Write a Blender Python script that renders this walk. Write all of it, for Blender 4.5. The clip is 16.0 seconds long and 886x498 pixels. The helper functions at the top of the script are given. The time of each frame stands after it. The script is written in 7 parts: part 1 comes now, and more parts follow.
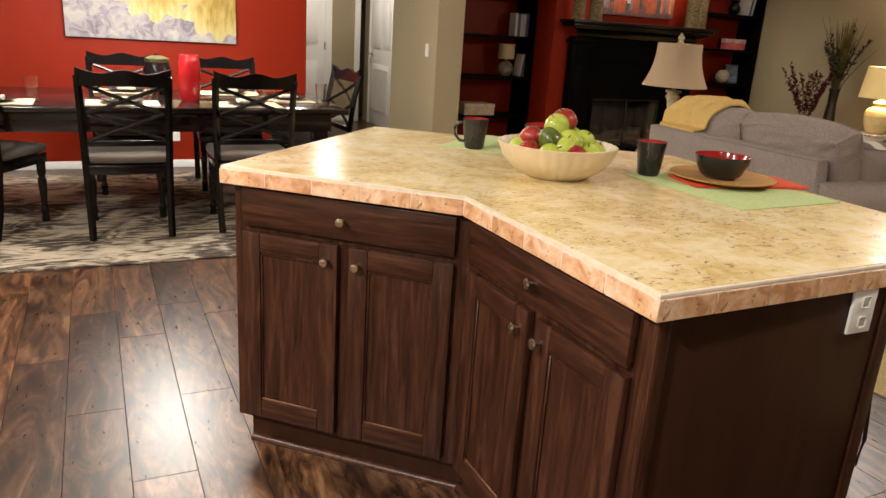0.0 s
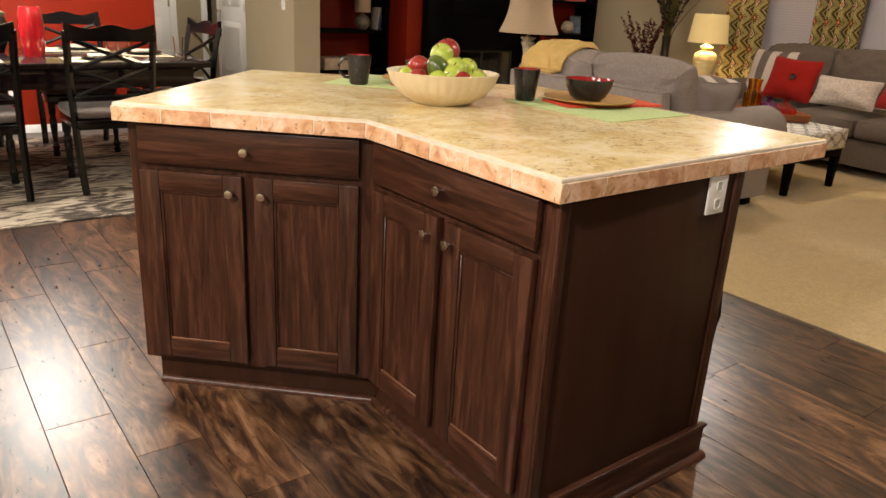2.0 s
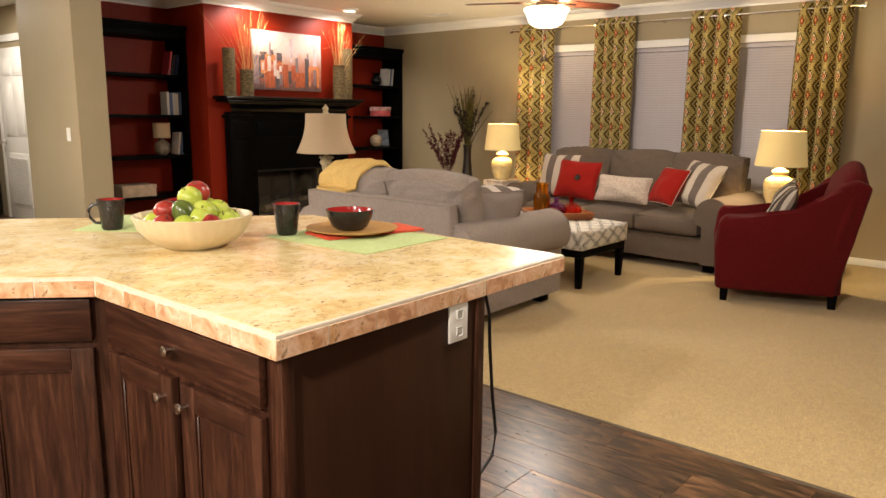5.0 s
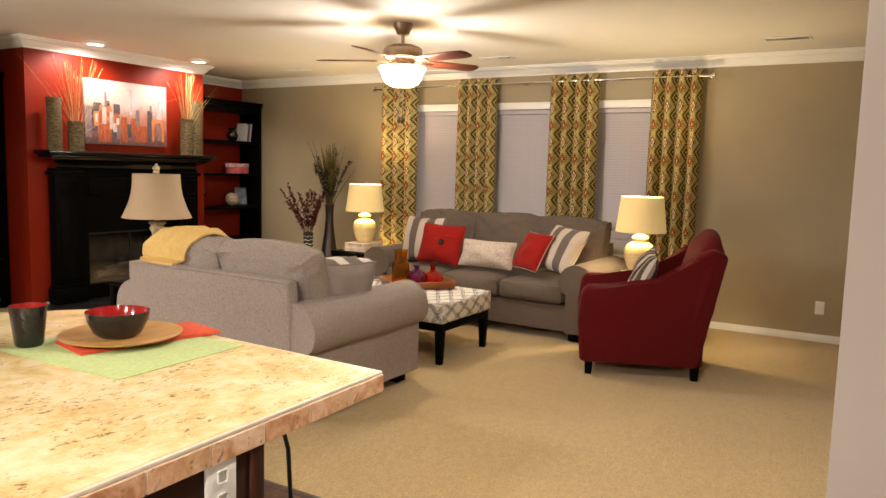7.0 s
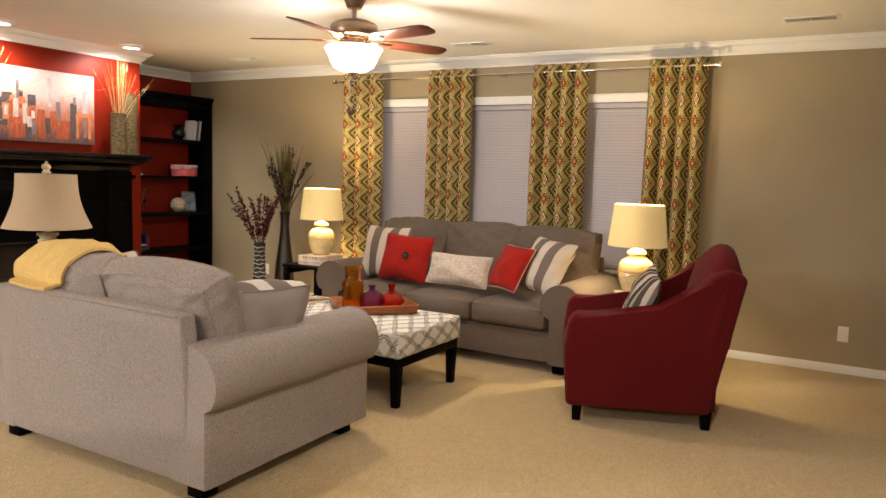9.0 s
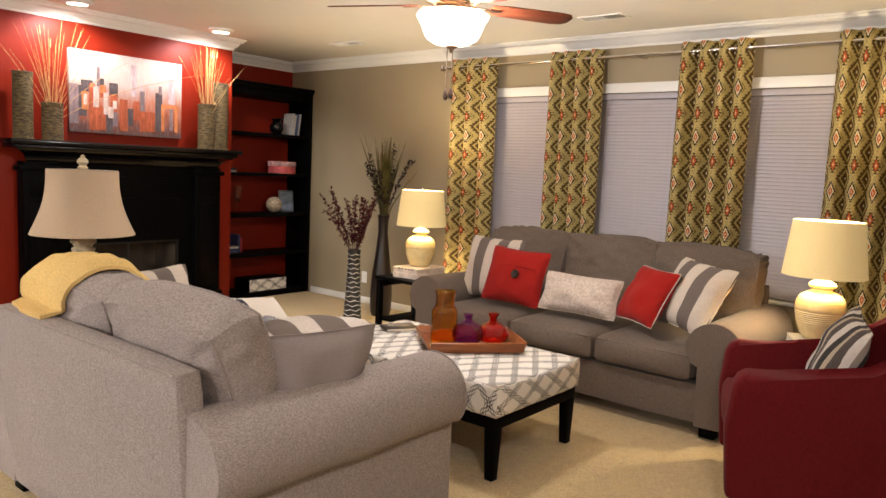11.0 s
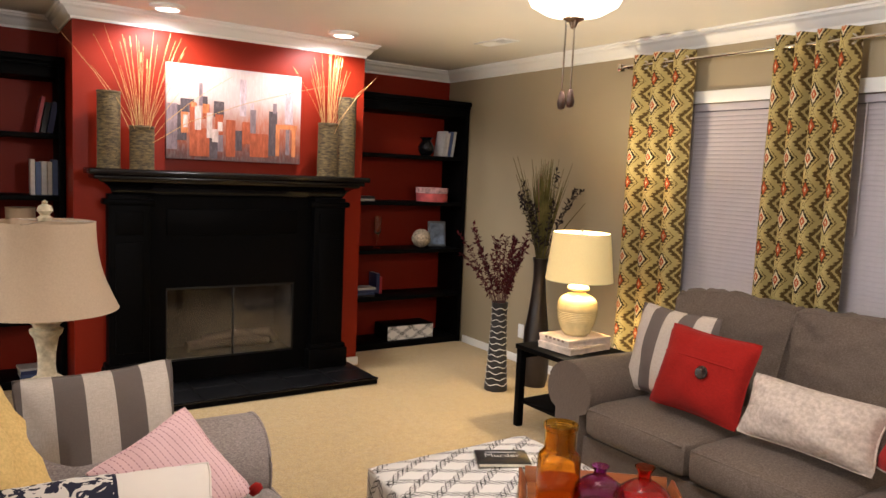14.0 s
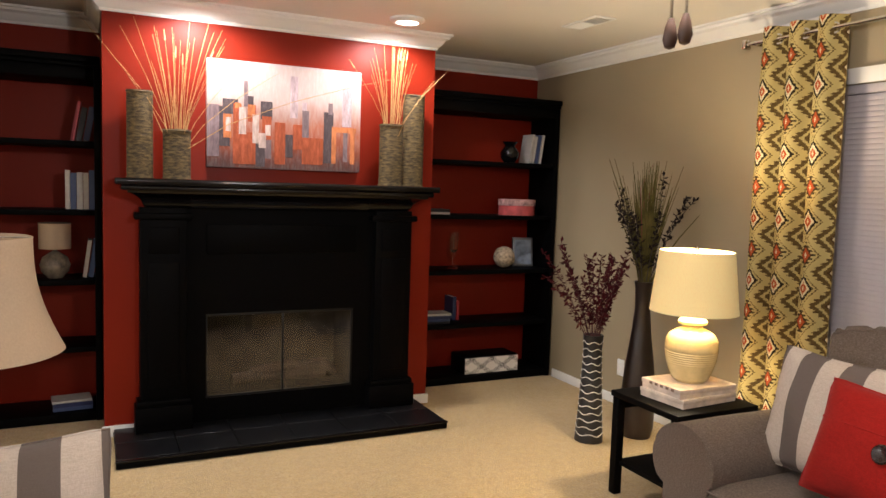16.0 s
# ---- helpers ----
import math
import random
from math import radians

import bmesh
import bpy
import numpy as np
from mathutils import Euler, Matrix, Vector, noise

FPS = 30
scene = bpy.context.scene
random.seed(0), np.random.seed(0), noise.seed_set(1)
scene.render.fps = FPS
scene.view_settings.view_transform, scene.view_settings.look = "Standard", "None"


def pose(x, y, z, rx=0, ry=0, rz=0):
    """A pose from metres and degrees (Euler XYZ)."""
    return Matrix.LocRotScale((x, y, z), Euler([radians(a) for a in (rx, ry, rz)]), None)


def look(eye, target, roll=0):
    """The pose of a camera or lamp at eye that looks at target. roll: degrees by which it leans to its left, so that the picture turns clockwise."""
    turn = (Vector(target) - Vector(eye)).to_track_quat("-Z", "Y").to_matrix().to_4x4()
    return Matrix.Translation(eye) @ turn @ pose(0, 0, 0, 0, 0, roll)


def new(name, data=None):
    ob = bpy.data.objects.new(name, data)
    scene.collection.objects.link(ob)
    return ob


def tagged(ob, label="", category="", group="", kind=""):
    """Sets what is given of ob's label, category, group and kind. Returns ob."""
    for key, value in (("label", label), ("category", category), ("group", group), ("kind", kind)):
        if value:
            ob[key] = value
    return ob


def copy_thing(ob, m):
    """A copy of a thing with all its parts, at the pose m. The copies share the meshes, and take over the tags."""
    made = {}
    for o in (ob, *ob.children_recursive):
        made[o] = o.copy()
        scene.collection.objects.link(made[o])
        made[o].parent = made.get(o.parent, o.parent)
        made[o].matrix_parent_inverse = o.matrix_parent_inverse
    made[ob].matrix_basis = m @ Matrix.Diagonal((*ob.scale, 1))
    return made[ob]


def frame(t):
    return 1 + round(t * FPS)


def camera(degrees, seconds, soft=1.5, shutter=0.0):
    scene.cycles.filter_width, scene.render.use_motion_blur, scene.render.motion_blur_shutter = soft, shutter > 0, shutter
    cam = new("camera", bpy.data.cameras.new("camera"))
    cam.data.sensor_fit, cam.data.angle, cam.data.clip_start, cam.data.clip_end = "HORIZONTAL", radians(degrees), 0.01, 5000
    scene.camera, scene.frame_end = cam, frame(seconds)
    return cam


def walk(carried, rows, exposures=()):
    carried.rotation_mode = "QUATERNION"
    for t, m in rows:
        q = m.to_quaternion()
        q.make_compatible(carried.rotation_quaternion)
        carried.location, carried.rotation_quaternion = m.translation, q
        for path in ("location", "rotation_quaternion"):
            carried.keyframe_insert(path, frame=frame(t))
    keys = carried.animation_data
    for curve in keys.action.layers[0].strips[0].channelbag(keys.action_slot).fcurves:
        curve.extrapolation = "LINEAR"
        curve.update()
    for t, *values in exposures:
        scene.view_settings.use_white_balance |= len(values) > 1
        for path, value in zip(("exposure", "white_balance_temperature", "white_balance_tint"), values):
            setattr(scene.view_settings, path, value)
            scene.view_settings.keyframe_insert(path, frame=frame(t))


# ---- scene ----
from mathutils.bvhtree import BVHTree

cam = camera(62.6, 16.0)
PATH = [
    (0, (0.15, 0.113, 1.332), (0.989, 1.833, 0.751), 3.7),
    (0.5, (0.066, 0.09, 1.311), (1.023, 1.725, 0.671), 3.7),
    (1, (0.007, 0.075, 1.29), (1.045, 1.647, 0.618), 3.5),
    (1.5, (-0.024, 0.057, 1.266), (1.071, 1.59, 0.596), 3.3),
    (2, (-0.036, 0.03, 1.243), (1.119, 1.527, 0.592), 3.2),
    (2.5, (-0.024, 0.003, 1.231), (1.182, 1.47, 0.604), 2.9),
    (3, (0.0, -0.031, 1.23), (1.253, 1.41, 0.637), 2.2),
    (3.5, (0.037, -0.058, 1.242), (1.339, 1.358, 0.696), 1.5),
    (4, (0.075, -0.071, 1.265), (1.436, 1.31, 0.773), 1.0),
    (4.5, (0.119, -0.088, 1.299), (1.552, 1.238, 0.865), 1.1),
    (5, (0.187, -0.1, 1.339), (1.691, 1.167, 0.973), 0.7),
    (5.2, (0.214, -0.105, 1.364), (1.744, 1.139, 1.026), 0.6),
    (7.3, (0.771, 0.069, 1.414), (2.495, 1.059, 1.198), 1.5),
    (7.5, (0.836, 0.11, 1.413), (2.569, 1.086, 1.196), 1.4),
    (8, (1.079, 0.206, 1.393), (2.825, 1.159, 1.185), 1.3),
    (8.2, (1.188, 0.219, 1.391), (2.933, 1.173, 1.186), 1.4),
    (10.3, (2.132, 0.702, 1.378), (3.77, 1.831, 1.174), 2.3),
    (10.5, (2.229, 0.741, 1.374), (3.84, 1.907, 1.17), 2.3),
    (11, (2.465, 0.85, 1.403), (4.009, 2.104, 1.188), 2.6),
    (11.5, (2.691, 0.971, 1.428), (4.17, 2.299, 1.209), 3.0),
    (12, (2.953, 1.084, 1.459), (4.365, 2.483, 1.236), 3.0),
    (12.5, (3.188, 1.21, 1.468), (4.538, 2.669, 1.249), 3.1),
    (13, (3.428, 1.339, 1.499), (4.706, 2.861, 1.278), 3.0),
    (13.5, (3.661, 1.46, 1.527), (4.853, 3.052, 1.311), 2.6),
    (14, (3.845, 1.582, 1.55), (4.954, 3.233, 1.344), 2.5),
    (14.5, (3.994, 1.741, 1.561), (5.033, 3.439, 1.362), 2.6),
    (15, (4.121, 1.91, 1.555), (5.102, 3.642, 1.362), 2.5),
    (15.5, (4.274, 2.052, 1.525), (5.198, 3.816, 1.346), 2.2),
    (16, (4.406, 2.187, 1.494), (5.273, 3.982, 1.325), 1.8),
]
walk(cam, [(t, look(eye, target, roll)) for t, eye, target, roll in PATH],
     [(0.0, -0.80, 6500, 9), (2.5, -0.65, 6600, 10), (4.0, -0.52, 6700, 10), (5.2, -0.32, 6700, 10), (7.4, -0.24, 6600, 10), (8.2, -0.26, 6500, 10), (10.5, -0.20, 6080, 12), (13.0, -0.20, 5820, 13), (16.0, -0.33, 5880, 13)])

# ---- light ----
KELVIN_WARM = (1.0, 0.78, 0.52)
world = bpy.data.worlds.new("night")
scene.world = world
world.use_nodes = True
world.node_tree.nodes["Background"].inputs[0].default_value = (0.02, 0.025, 0.04, 1)
world.node_tree.nodes["Background"].inputs[1].default_value = 0.3
scene.view_settings.exposure = 0.0


def lamp(name, kind, place, power, color=KELVIN_WARM, size=0.1, target=None, spot=None):
    data = bpy.data.lights.new(name, kind)
    data.energy, data.color = power, color
    if kind == "AREA":
        data.shape, data.size = "DISK", size
    else:
        data.shadow_soft_size = size
    if kind == "SPOT":
        data.spot_size, data.spot_blend = radians(spot or 80), 0.6
    ob = new(name, data)
    ob.matrix_world = look(place, target or (place[0], place[1], place[2] - 1))
    return ob


WARM, SOFTWARM, COOLWHITE = (1.0, 0.81, 0.53), (1.0, 0.905, 0.82), (1.0, 0.97, 0.93)
FAN = (5.36, 3.205)
lamp("fan_bulb", "POINT", (FAN[0], FAN[1], 2.07), 104, SOFTWARM, 0.09)
DOWN = [(4.95, 6.37), (6.13, 6.35)]
KFILL = [(-1.35, 0.5), (-1.25, 2.3), (2.80, 0.55), (-0.7, -1.7)]
KPOWER = [235, 150, 58, 100]
for cx, cy in DOWN:
    lamp("downlight_bulb", "SPOT", (cx, cy, 2.462), 120, SOFTWARM, 0.06, (cx + 0.02, cy + 0.70, 0), 150)
lamp("table_lamp_bulb", "POINT", (6.99, 4.765, 1.10), 66, WARM, 0.05)
lamp("table_lamp_bulb", "POINT", (6.68, 1.69, 1.10), 66, WARM, 0.05)
# unseen kitchen fill lights, placed for brightness; then the dining pendant and hall
for (kx, ky), kw in zip(KFILL, KPOWER):
    lamp("kitchen_fill_light", "AREA", (kx, ky, 2.470), kw, SOFTWARM, 0.16)
lamp("pendant_bulb", "POINT", (0.55, 5.40, 1.74), 11, COOLWHITE, 0.12)
# added fill without a fixture, brightens the hall and its doors
lamp("hall_fill_light", "AREA", (2.75, 8.9, 2.47), 46, SOFTWARM, 0.25)

# ---- materials ----


class Mat:
    """A small helper to write node materials."""

    def __init__(self, name, rough=0.6, metal=0.0, spec=0.5, coat=0.0):
        self.m = bpy.data.materials.new(name)
        self.m.use_nodes = True
        self.t = self.m.node_tree
        self.b = self.t.nodes["Principled BSDF"]
        self.b.inputs["Roughness"].default_value = rough
        self.b.inputs["Metallic"].default_value = metal
        self.b.inputs["Specular IOR Level"].default_value = spec
        self.b.inputs["Coat Weight"].default_value = coat

    def link(self, a, b):
        self.t.links.new(a, b)

    def coord(self, kind="Object", scale=(1, 1, 1), rot=(0, 0, 0)):
        c = self.t.nodes.new("ShaderNodeTexCoord")
        mp = self.t.nodes.new("ShaderNodeMapping")
        mp.inputs["Scale"].default_value = scale
        mp.inputs["Rotation"].default_value = rot
        self.link(c.outputs[kind], mp.inputs["Vector"])
        return mp.outputs[0]

    def noise(self, vec, scale, detail=4.0, rough=0.55, dist=0.0):
        nd = self.t.nodes.new("ShaderNodeTexNoise")
        nd.inputs["Scale"].default_value, nd.inputs["Detail"].default_value = scale, detail
        nd.inputs["Roughness"].default_value, nd.inputs["Distortion"].default_value = rough, dist
        self.link(vec, nd.inputs["Vector"])
        return nd.outputs[0]

    def ramp(self, fac, stops, constant=False):
        r = self.t.nodes.new("ShaderNodeValToRGB")
        if constant:
            r.color_ramp.interpolation = "CONSTANT"
        el = r.color_ramp.elements
        while len(el) < len(stops):
            el.new(1.0)
        for e, (p, c) in zip(el, stops):
            e.position, e.color = p, (*c, 1)
        self.link(fac, r.inputs[0])
        return r.outputs[0]

    def math(self, op, a, b=None, c=None):
        nd = self.t.nodes.new("ShaderNodeMath")
        nd.operation = op
        for i, v in enumerate((a, b, c)):
            if v is None:
                continue
            if isinstance(v, (int, float)):
                nd.inputs[i].default_value = v
            else:
                self.link(v, nd.inputs[i])
        return nd.outputs[0]

    def mix(self, fac, a, b, blend="MIX"):
        nd = self.t.nodes.new("ShaderNodeMix")
        nd.data_type, nd.blend_type = "RGBA", blend
        for i, v in ((0, fac), (6, a), (7, b)):
            if isinstance(v, (int, float)):
                nd.inputs[i].default_value = v
            elif isinstance(v, tuple):
                nd.inputs[i].default_value = (*v, 1)
            else:
                self.link(v, nd.inputs[i])
        return nd.outputs[2]

    def color(self, v):
        if isinstance(v, tuple):
            self.b.inputs["Base Color"].default_value = (*v, 1)
        else:
            self.link(v, self.b.inputs["Base Color"])
        return self

    def rough(self, v):
        self.link(v, self.b.inputs["Roughness"])
        return self

    def bump(self, height, strength=0.2, distance=0.01):
        nd = self.t.nodes.new("ShaderNodeBump")
        nd.inputs["Strength"].default_value, nd.inputs["Distance"].default_value = strength, distance
        self.link(height, nd.inputs["Height"])
        self.link(nd.outputs[0], self.b.inputs["Normal"])
        return self

    def rand(self):
        return self.t.nodes.new("ShaderNodeObjectInfo").outputs["Random"]


def paint(name, base, rough=0.55, var=0.06, tex=260, spec=0.4, bump=0.12):
    m = Mat(name, rough, spec=spec)
    v = m.coord()
    big = m.noise(v, 1.3, 3)
    dark = tuple(c * (1 - var) for c in base)
    light = tuple(min(1, c * (1 + var)) for c in base)
    m.color(m.ramp(big, [(0.3, dark), (0.7, light)]))
    m.bump(m.noise(v, tex, 2), bump, 0.002)
    return m.m


def wood(name, dark, mid, light, rough=0.4, along="z", scale=1.0, coat=0.0, vary=True, spec=0.28):
    m = Mat(name, rough, coat=coat, spec=spec)
    s = {"z": (14, 14, 1.1), "x": (1.1, 14, 14), "y": (14, 1.1, 14)}[along]
    v = m.coord("Object", tuple(q * scale for q in s))
    if vary:
        add = m.t.nodes.new("ShaderNodeVectorMath")
        add.operation = "ADD"
        comb = m.t.nodes.new("ShaderNodeCombineXYZ")
        r = m.math("MULTIPLY", m.rand(), 37.0)
        for i in range(3):
            m.link(r, comb.inputs[i])
        m.link(v, add.inputs[0])
        m.link(comb.outputs[0], add.inputs[1])
        v = add.outputs[0]
    grain = m.noise(v, 1.6, 7, 0.62, 0.9)
    fine = m.noise(v, 9.0, 3, 0.6)
    g = m.math("ADD", m.math("MULTIPLY", grain, 0.75), m.math("MULTIPLY", fine, 0.25))
    m.color(m.ramp(g, [(0.32, dark), (0.5, mid), (0.68, light)]))
    m.bump(g, 0.12, 0.003)
    return m.m


def fabric(name, base, weave=520, var=0.25, rough=0.95, thread=None, sheen=0.3):
    m = Mat(name, rough, spec=0.15)
    m.b.inputs["Sheen Weight"].default_value = sheen
    v = m.coord()
    a = m.noise(m.coord("Object", (weave, weave, weave * 0.12)), 1.0, 2)
    b = m.noise(m.coord("Object", (weave * 0.12, weave * 0.12, weave)), 1.0, 2)
    w = m.math("MULTIPLY", m.math("ADD", a, b), 0.5)
    big = m.noise(v, 5, 3)
    lo = tuple(c * (1 - var) for c in base)
    hi = thread or tuple(min(1, c * (1 + var)) for c in base)
    col = m.ramp(w, [(0.38, lo), (0.62, hi)])
    col = m.mix(m.math("MULTIPLY", big, 0.35), col, lo)
    m.color(col)
    m.bump(w, 0.35, 0.003)
    return m.m


def plain(name, base, rough=0.5, metal=0.0, spec=0.5, var=0.12, scale=30, bump=0.05, coat=0.0):
    m = Mat(name, rough, metal, spec, coat)
    v = m.coord()
    f = m.noise(v, scale, 4)
    m.color(m.ramp(f, [(0.3, tuple(c * (1 - var) for c in base)), (0.7, tuple(min(1, c * (1 + var)) for c in base))]))
    m.bump(f, bump, 0.002)
    return m.m


def glow(name, base, strength):
    m = Mat(name, 0.8, spec=0.1)
    v = m.coord("Object", (300, 300, 60))
    f = m.noise(v, 1.0, 2)
    c = m.ramp(f, [(0.3, tuple(q * 0.93 for q in base)), (0.7, base)])
    m.color(c)
    m.link(c, m.b.inputs["Emission Color"])
    m.b.inputs["Emission Strength"].default_value = strength
    m.bump(f, 0.1, 0.001)
    return m.m


def glass(name, tint, rough=0.03, ior=1.45):
    m = Mat(name, rough)
    m.color(tint)
    m.b.inputs["Transmission Weight"].default_value = 1.0
    m.b.inputs["IOR"].default_value = ior
    return m.m


M_TAUPE = paint("taupe_wall_paint", (0.31, 0.252, 0.158))
M_RED = paint("red_wall_paint", (0.190, 0.0138, 0.0042), 0.42, spec=0.14)
M_CEIL = paint("ceiling_paint", (0.74, 0.70, 0.62), 0.8, 0.03, 180, bump=0.25)
M_WHITE = paint("white_trim_paint", (0.78, 0.77, 0.73), 0.4, 0.03, 90, bump=0.04)
M_BLACKWOOD = plain("black_painted_wood", (0.0020, 0.0018, 0.0018), 0.5, spec=0.04, var=0.4, scale=60)
M_BLACKWOOD2 = plain("black_lacquered_wood", (0.0035, 0.003, 0.0033), 0.16, spec=0.45, var=0.4, scale=60)
M_HEARTH = plain("black_slate_tile", (0.005, 0.005, 0.0055), 0.35, spec=0.25, var=0.5, scale=18, bump=0.1)
M_CAB = wood("dark_hickory_upright", (0.013, 0.0049, 0.0029), (0.039, 0.0146, 0.0081), (0.088, 0.0345, 0.0190), 0.33, scale=1.9, spec=0.25)
M_CABX = wood("dark_hickory_rail", (0.013, 0.0049, 0.0029), (0.039, 0.0146, 0.0081), (0.088, 0.0345, 0.0190), 0.33, "x", 1.9, spec=0.25)
# paler hickory: a highlight put into the colour of up-facing frame edges
M_CABEDGE = wood("highlit_hickory_edge", (0.07, 0.028, 0.014), (0.11, 0.046, 0.023), (0.16, 0.07, 0.036), 0.4, "x", 1.7)
M_PANEL = wood("dark_laminate_side", (0.024, 0.0092, 0.0047), (0.032, 0.0127, 0.0066), (0.042, 0.0170, 0.0090), 0.42, "z", 0.6, spec=0.15)
M_STEEL = plain("brushed_nickel", (0.66, 0.64, 0.61), 0.16, 1.0, var=0.05)
M_BRONZE = plain("brushed_bronze", (0.30, 0.22, 0.16), 0.35, 1.0, var=0.1)
M_PLASTIC = plain("white_plastic", (0.75, 0.74, 0.70), 0.35, var=0.02)
M_BLACKPL = plain("black_rubber", (0.012, 0.012, 0.012), 0.5)


def floor_material():
    m = Mat("vinyl_plank", 0.3, spec=0.46)
    v = m.coord("Object", (8.5, 2.0, 8.5))
    add = m.t.nodes.new("ShaderNodeVectorMath")
    add.operation = "ADD"
    comb = m.t.nodes.new("ShaderNodeCombineXYZ")
    r = m.rand()
    rr = m.math("MULTIPLY", r, 61.0)
    m.link(rr, comb.inputs[0])
    m.link(rr, comb.inputs[1])
    m.link(v, add.inputs[0])
    m.link(comb.outputs[0], add.inputs[1])
    g = m.noise(add.outputs[0], 0.95, 8, 0.64, 3.0)
    fine = m.noise(add.outputs[0], 7, 4, 0.6)
    g = m.math("ADD", m.math("MULTIPLY", g, 0.8), m.math("MULTIPLY", fine, 0.2))
    col = m.ramp(g, [(0.36, (0.010, 0.0055, 0.004)), (0.45, (0.036, 0.017, 0.009)), (0.54, (0.095, 0.046, 0.022)), (0.66, (0.20, 0.112, 0.060))])
    tone = m.ramp(r, [(0.0, (0.60, 0.60, 0.62)), (0.5, (1.0, 0.98, 0.95)), (1.0, (1.4, 1.3, 1.18))])
    m.color(m.mix(1.0, col, tone, "MULTIPLY"))
    m.rough(m.ramp(fine, [(0.3, (0.27, 0.27, 0.27)), (0.7, (0.33, 0.33, 0.33))]))
    m.bump(g, 0.02, 0.001)
    return m.m


def carpet_material():
    m = Mat("beige_carpet", 1.0, spec=0.05)
    m.b.inputs["Sheen Weight"].default_value = 0.25
    v = m.coord()
    f = m.noise(v, 95, 4, 0.75)
    mid = m.noise(v, 22, 4, 0.65)
    big = m.noise(v, 2.2, 3)
    c = m.ramp(f, [(0.36, (0.36, 0.248, 0.098)), (0.5, (0.53, 0.382, 0.168)), (0.64, (0.66, 0.49, 0.235))])
    c = m.mix(m.math("MULTIPLY", big, 0.45), c, (0.36, 0.26, 0.115))
    c = m.mix(m.math("MULTIPLY", m.ramp(mid, [(0.4, (0, 0, 0)), (0.62, (1, 1, 1))]), 0.28), c, (0.30, 0.20, 0.085))
    m.color(c)
    m.bump(m.math("ADD", f, m.math("MULTIPLY", mid, 1.2)), 0.7, 0.012)
    return m.m


def stone_top_material(name, edge=False):
    m = Mat(name, 0.22 if not edge else 0.35, spec=0.5)
    v = m.coord()
    if edge:
        off = m.t.nodes.new("ShaderNodeVectorMath")
        off.operation = "ADD"
        comb = m.t.nodes.new("ShaderNodeCombineXYZ")
        r = m.math("MULTIPLY", m.rand(), 43.0)
        m.link(r, comb.inputs[0])
        m.link(r, comb.inputs[2])
        m.link(v, off.inputs[0])
        m.link(comb.outputs[0], off.inputs[1])
        v = off.outputs[0]
    cloud = m.noise(v, 5.5 if not edge else 17.0, 5, 0.65, 0.6)
    if edge:
        add = m.math("ADD", cloud, m.math("MULTIPLY", m.rand(), 0.12))
        c = m.ramp(add, [(0.42, (0.46, 0.22, 0.11)), (0.55, (0.66, 0.38, 0.22)), (0.72, (0.80, 0.60, 0.44))])
    else:
        mott = m.noise(v, 24, 6, 0.7, 0.5)
        k = m.math("ADD", m.math("MULTIPLY", cloud, 0.55), m.math("MULTIPLY", mott, 0.45))
        c = m.ramp(k, [(0.36, (0.58, 0.42, 0.17)), (0.45, (0.70, 0.55, 0.27)), (0.54, (0.78, 0.66, 0.40)), (0.64, (0.82, 0.74, 0.53))])
    vein = m.noise(m.coord("Object", (1, 2.1, 1), (0, 0, 0.6)), 46, 3, 0.6, 1.2)
    mask = m.noise(v, 7.5, 3, 0.6)
    spots = m.math("MULTIPLY", m.ramp(vein, [(0.585, (0, 0, 0)), (0.64, (1, 1, 1))]), m.ramp(mask, [(0.42, (0, 0, 0)), (0.54, (1, 1, 1))]))
    c = m.mix(m.math("MULTIPLY", m.ramp(mask, [(0.48, (0, 0, 0)), (0.66, (1, 1, 1))]), 0.30), c, (0.52, 0.33, 0.11))
    c = m.mix(m.math("MULTIPLY", spots, 0.85), c, (0.20, 0.11, 0.04))
    m.color(c)
    m.bump(cloud, 0.03, 0.002)
    return m.m


def zigzag(m, u, period):
    """0 on the middle lines of a repeat, 1 halfway between them."""
    return m.math("MULTIPLY", m.math("PINGPONG", u, period / 2), 2.0 / period)


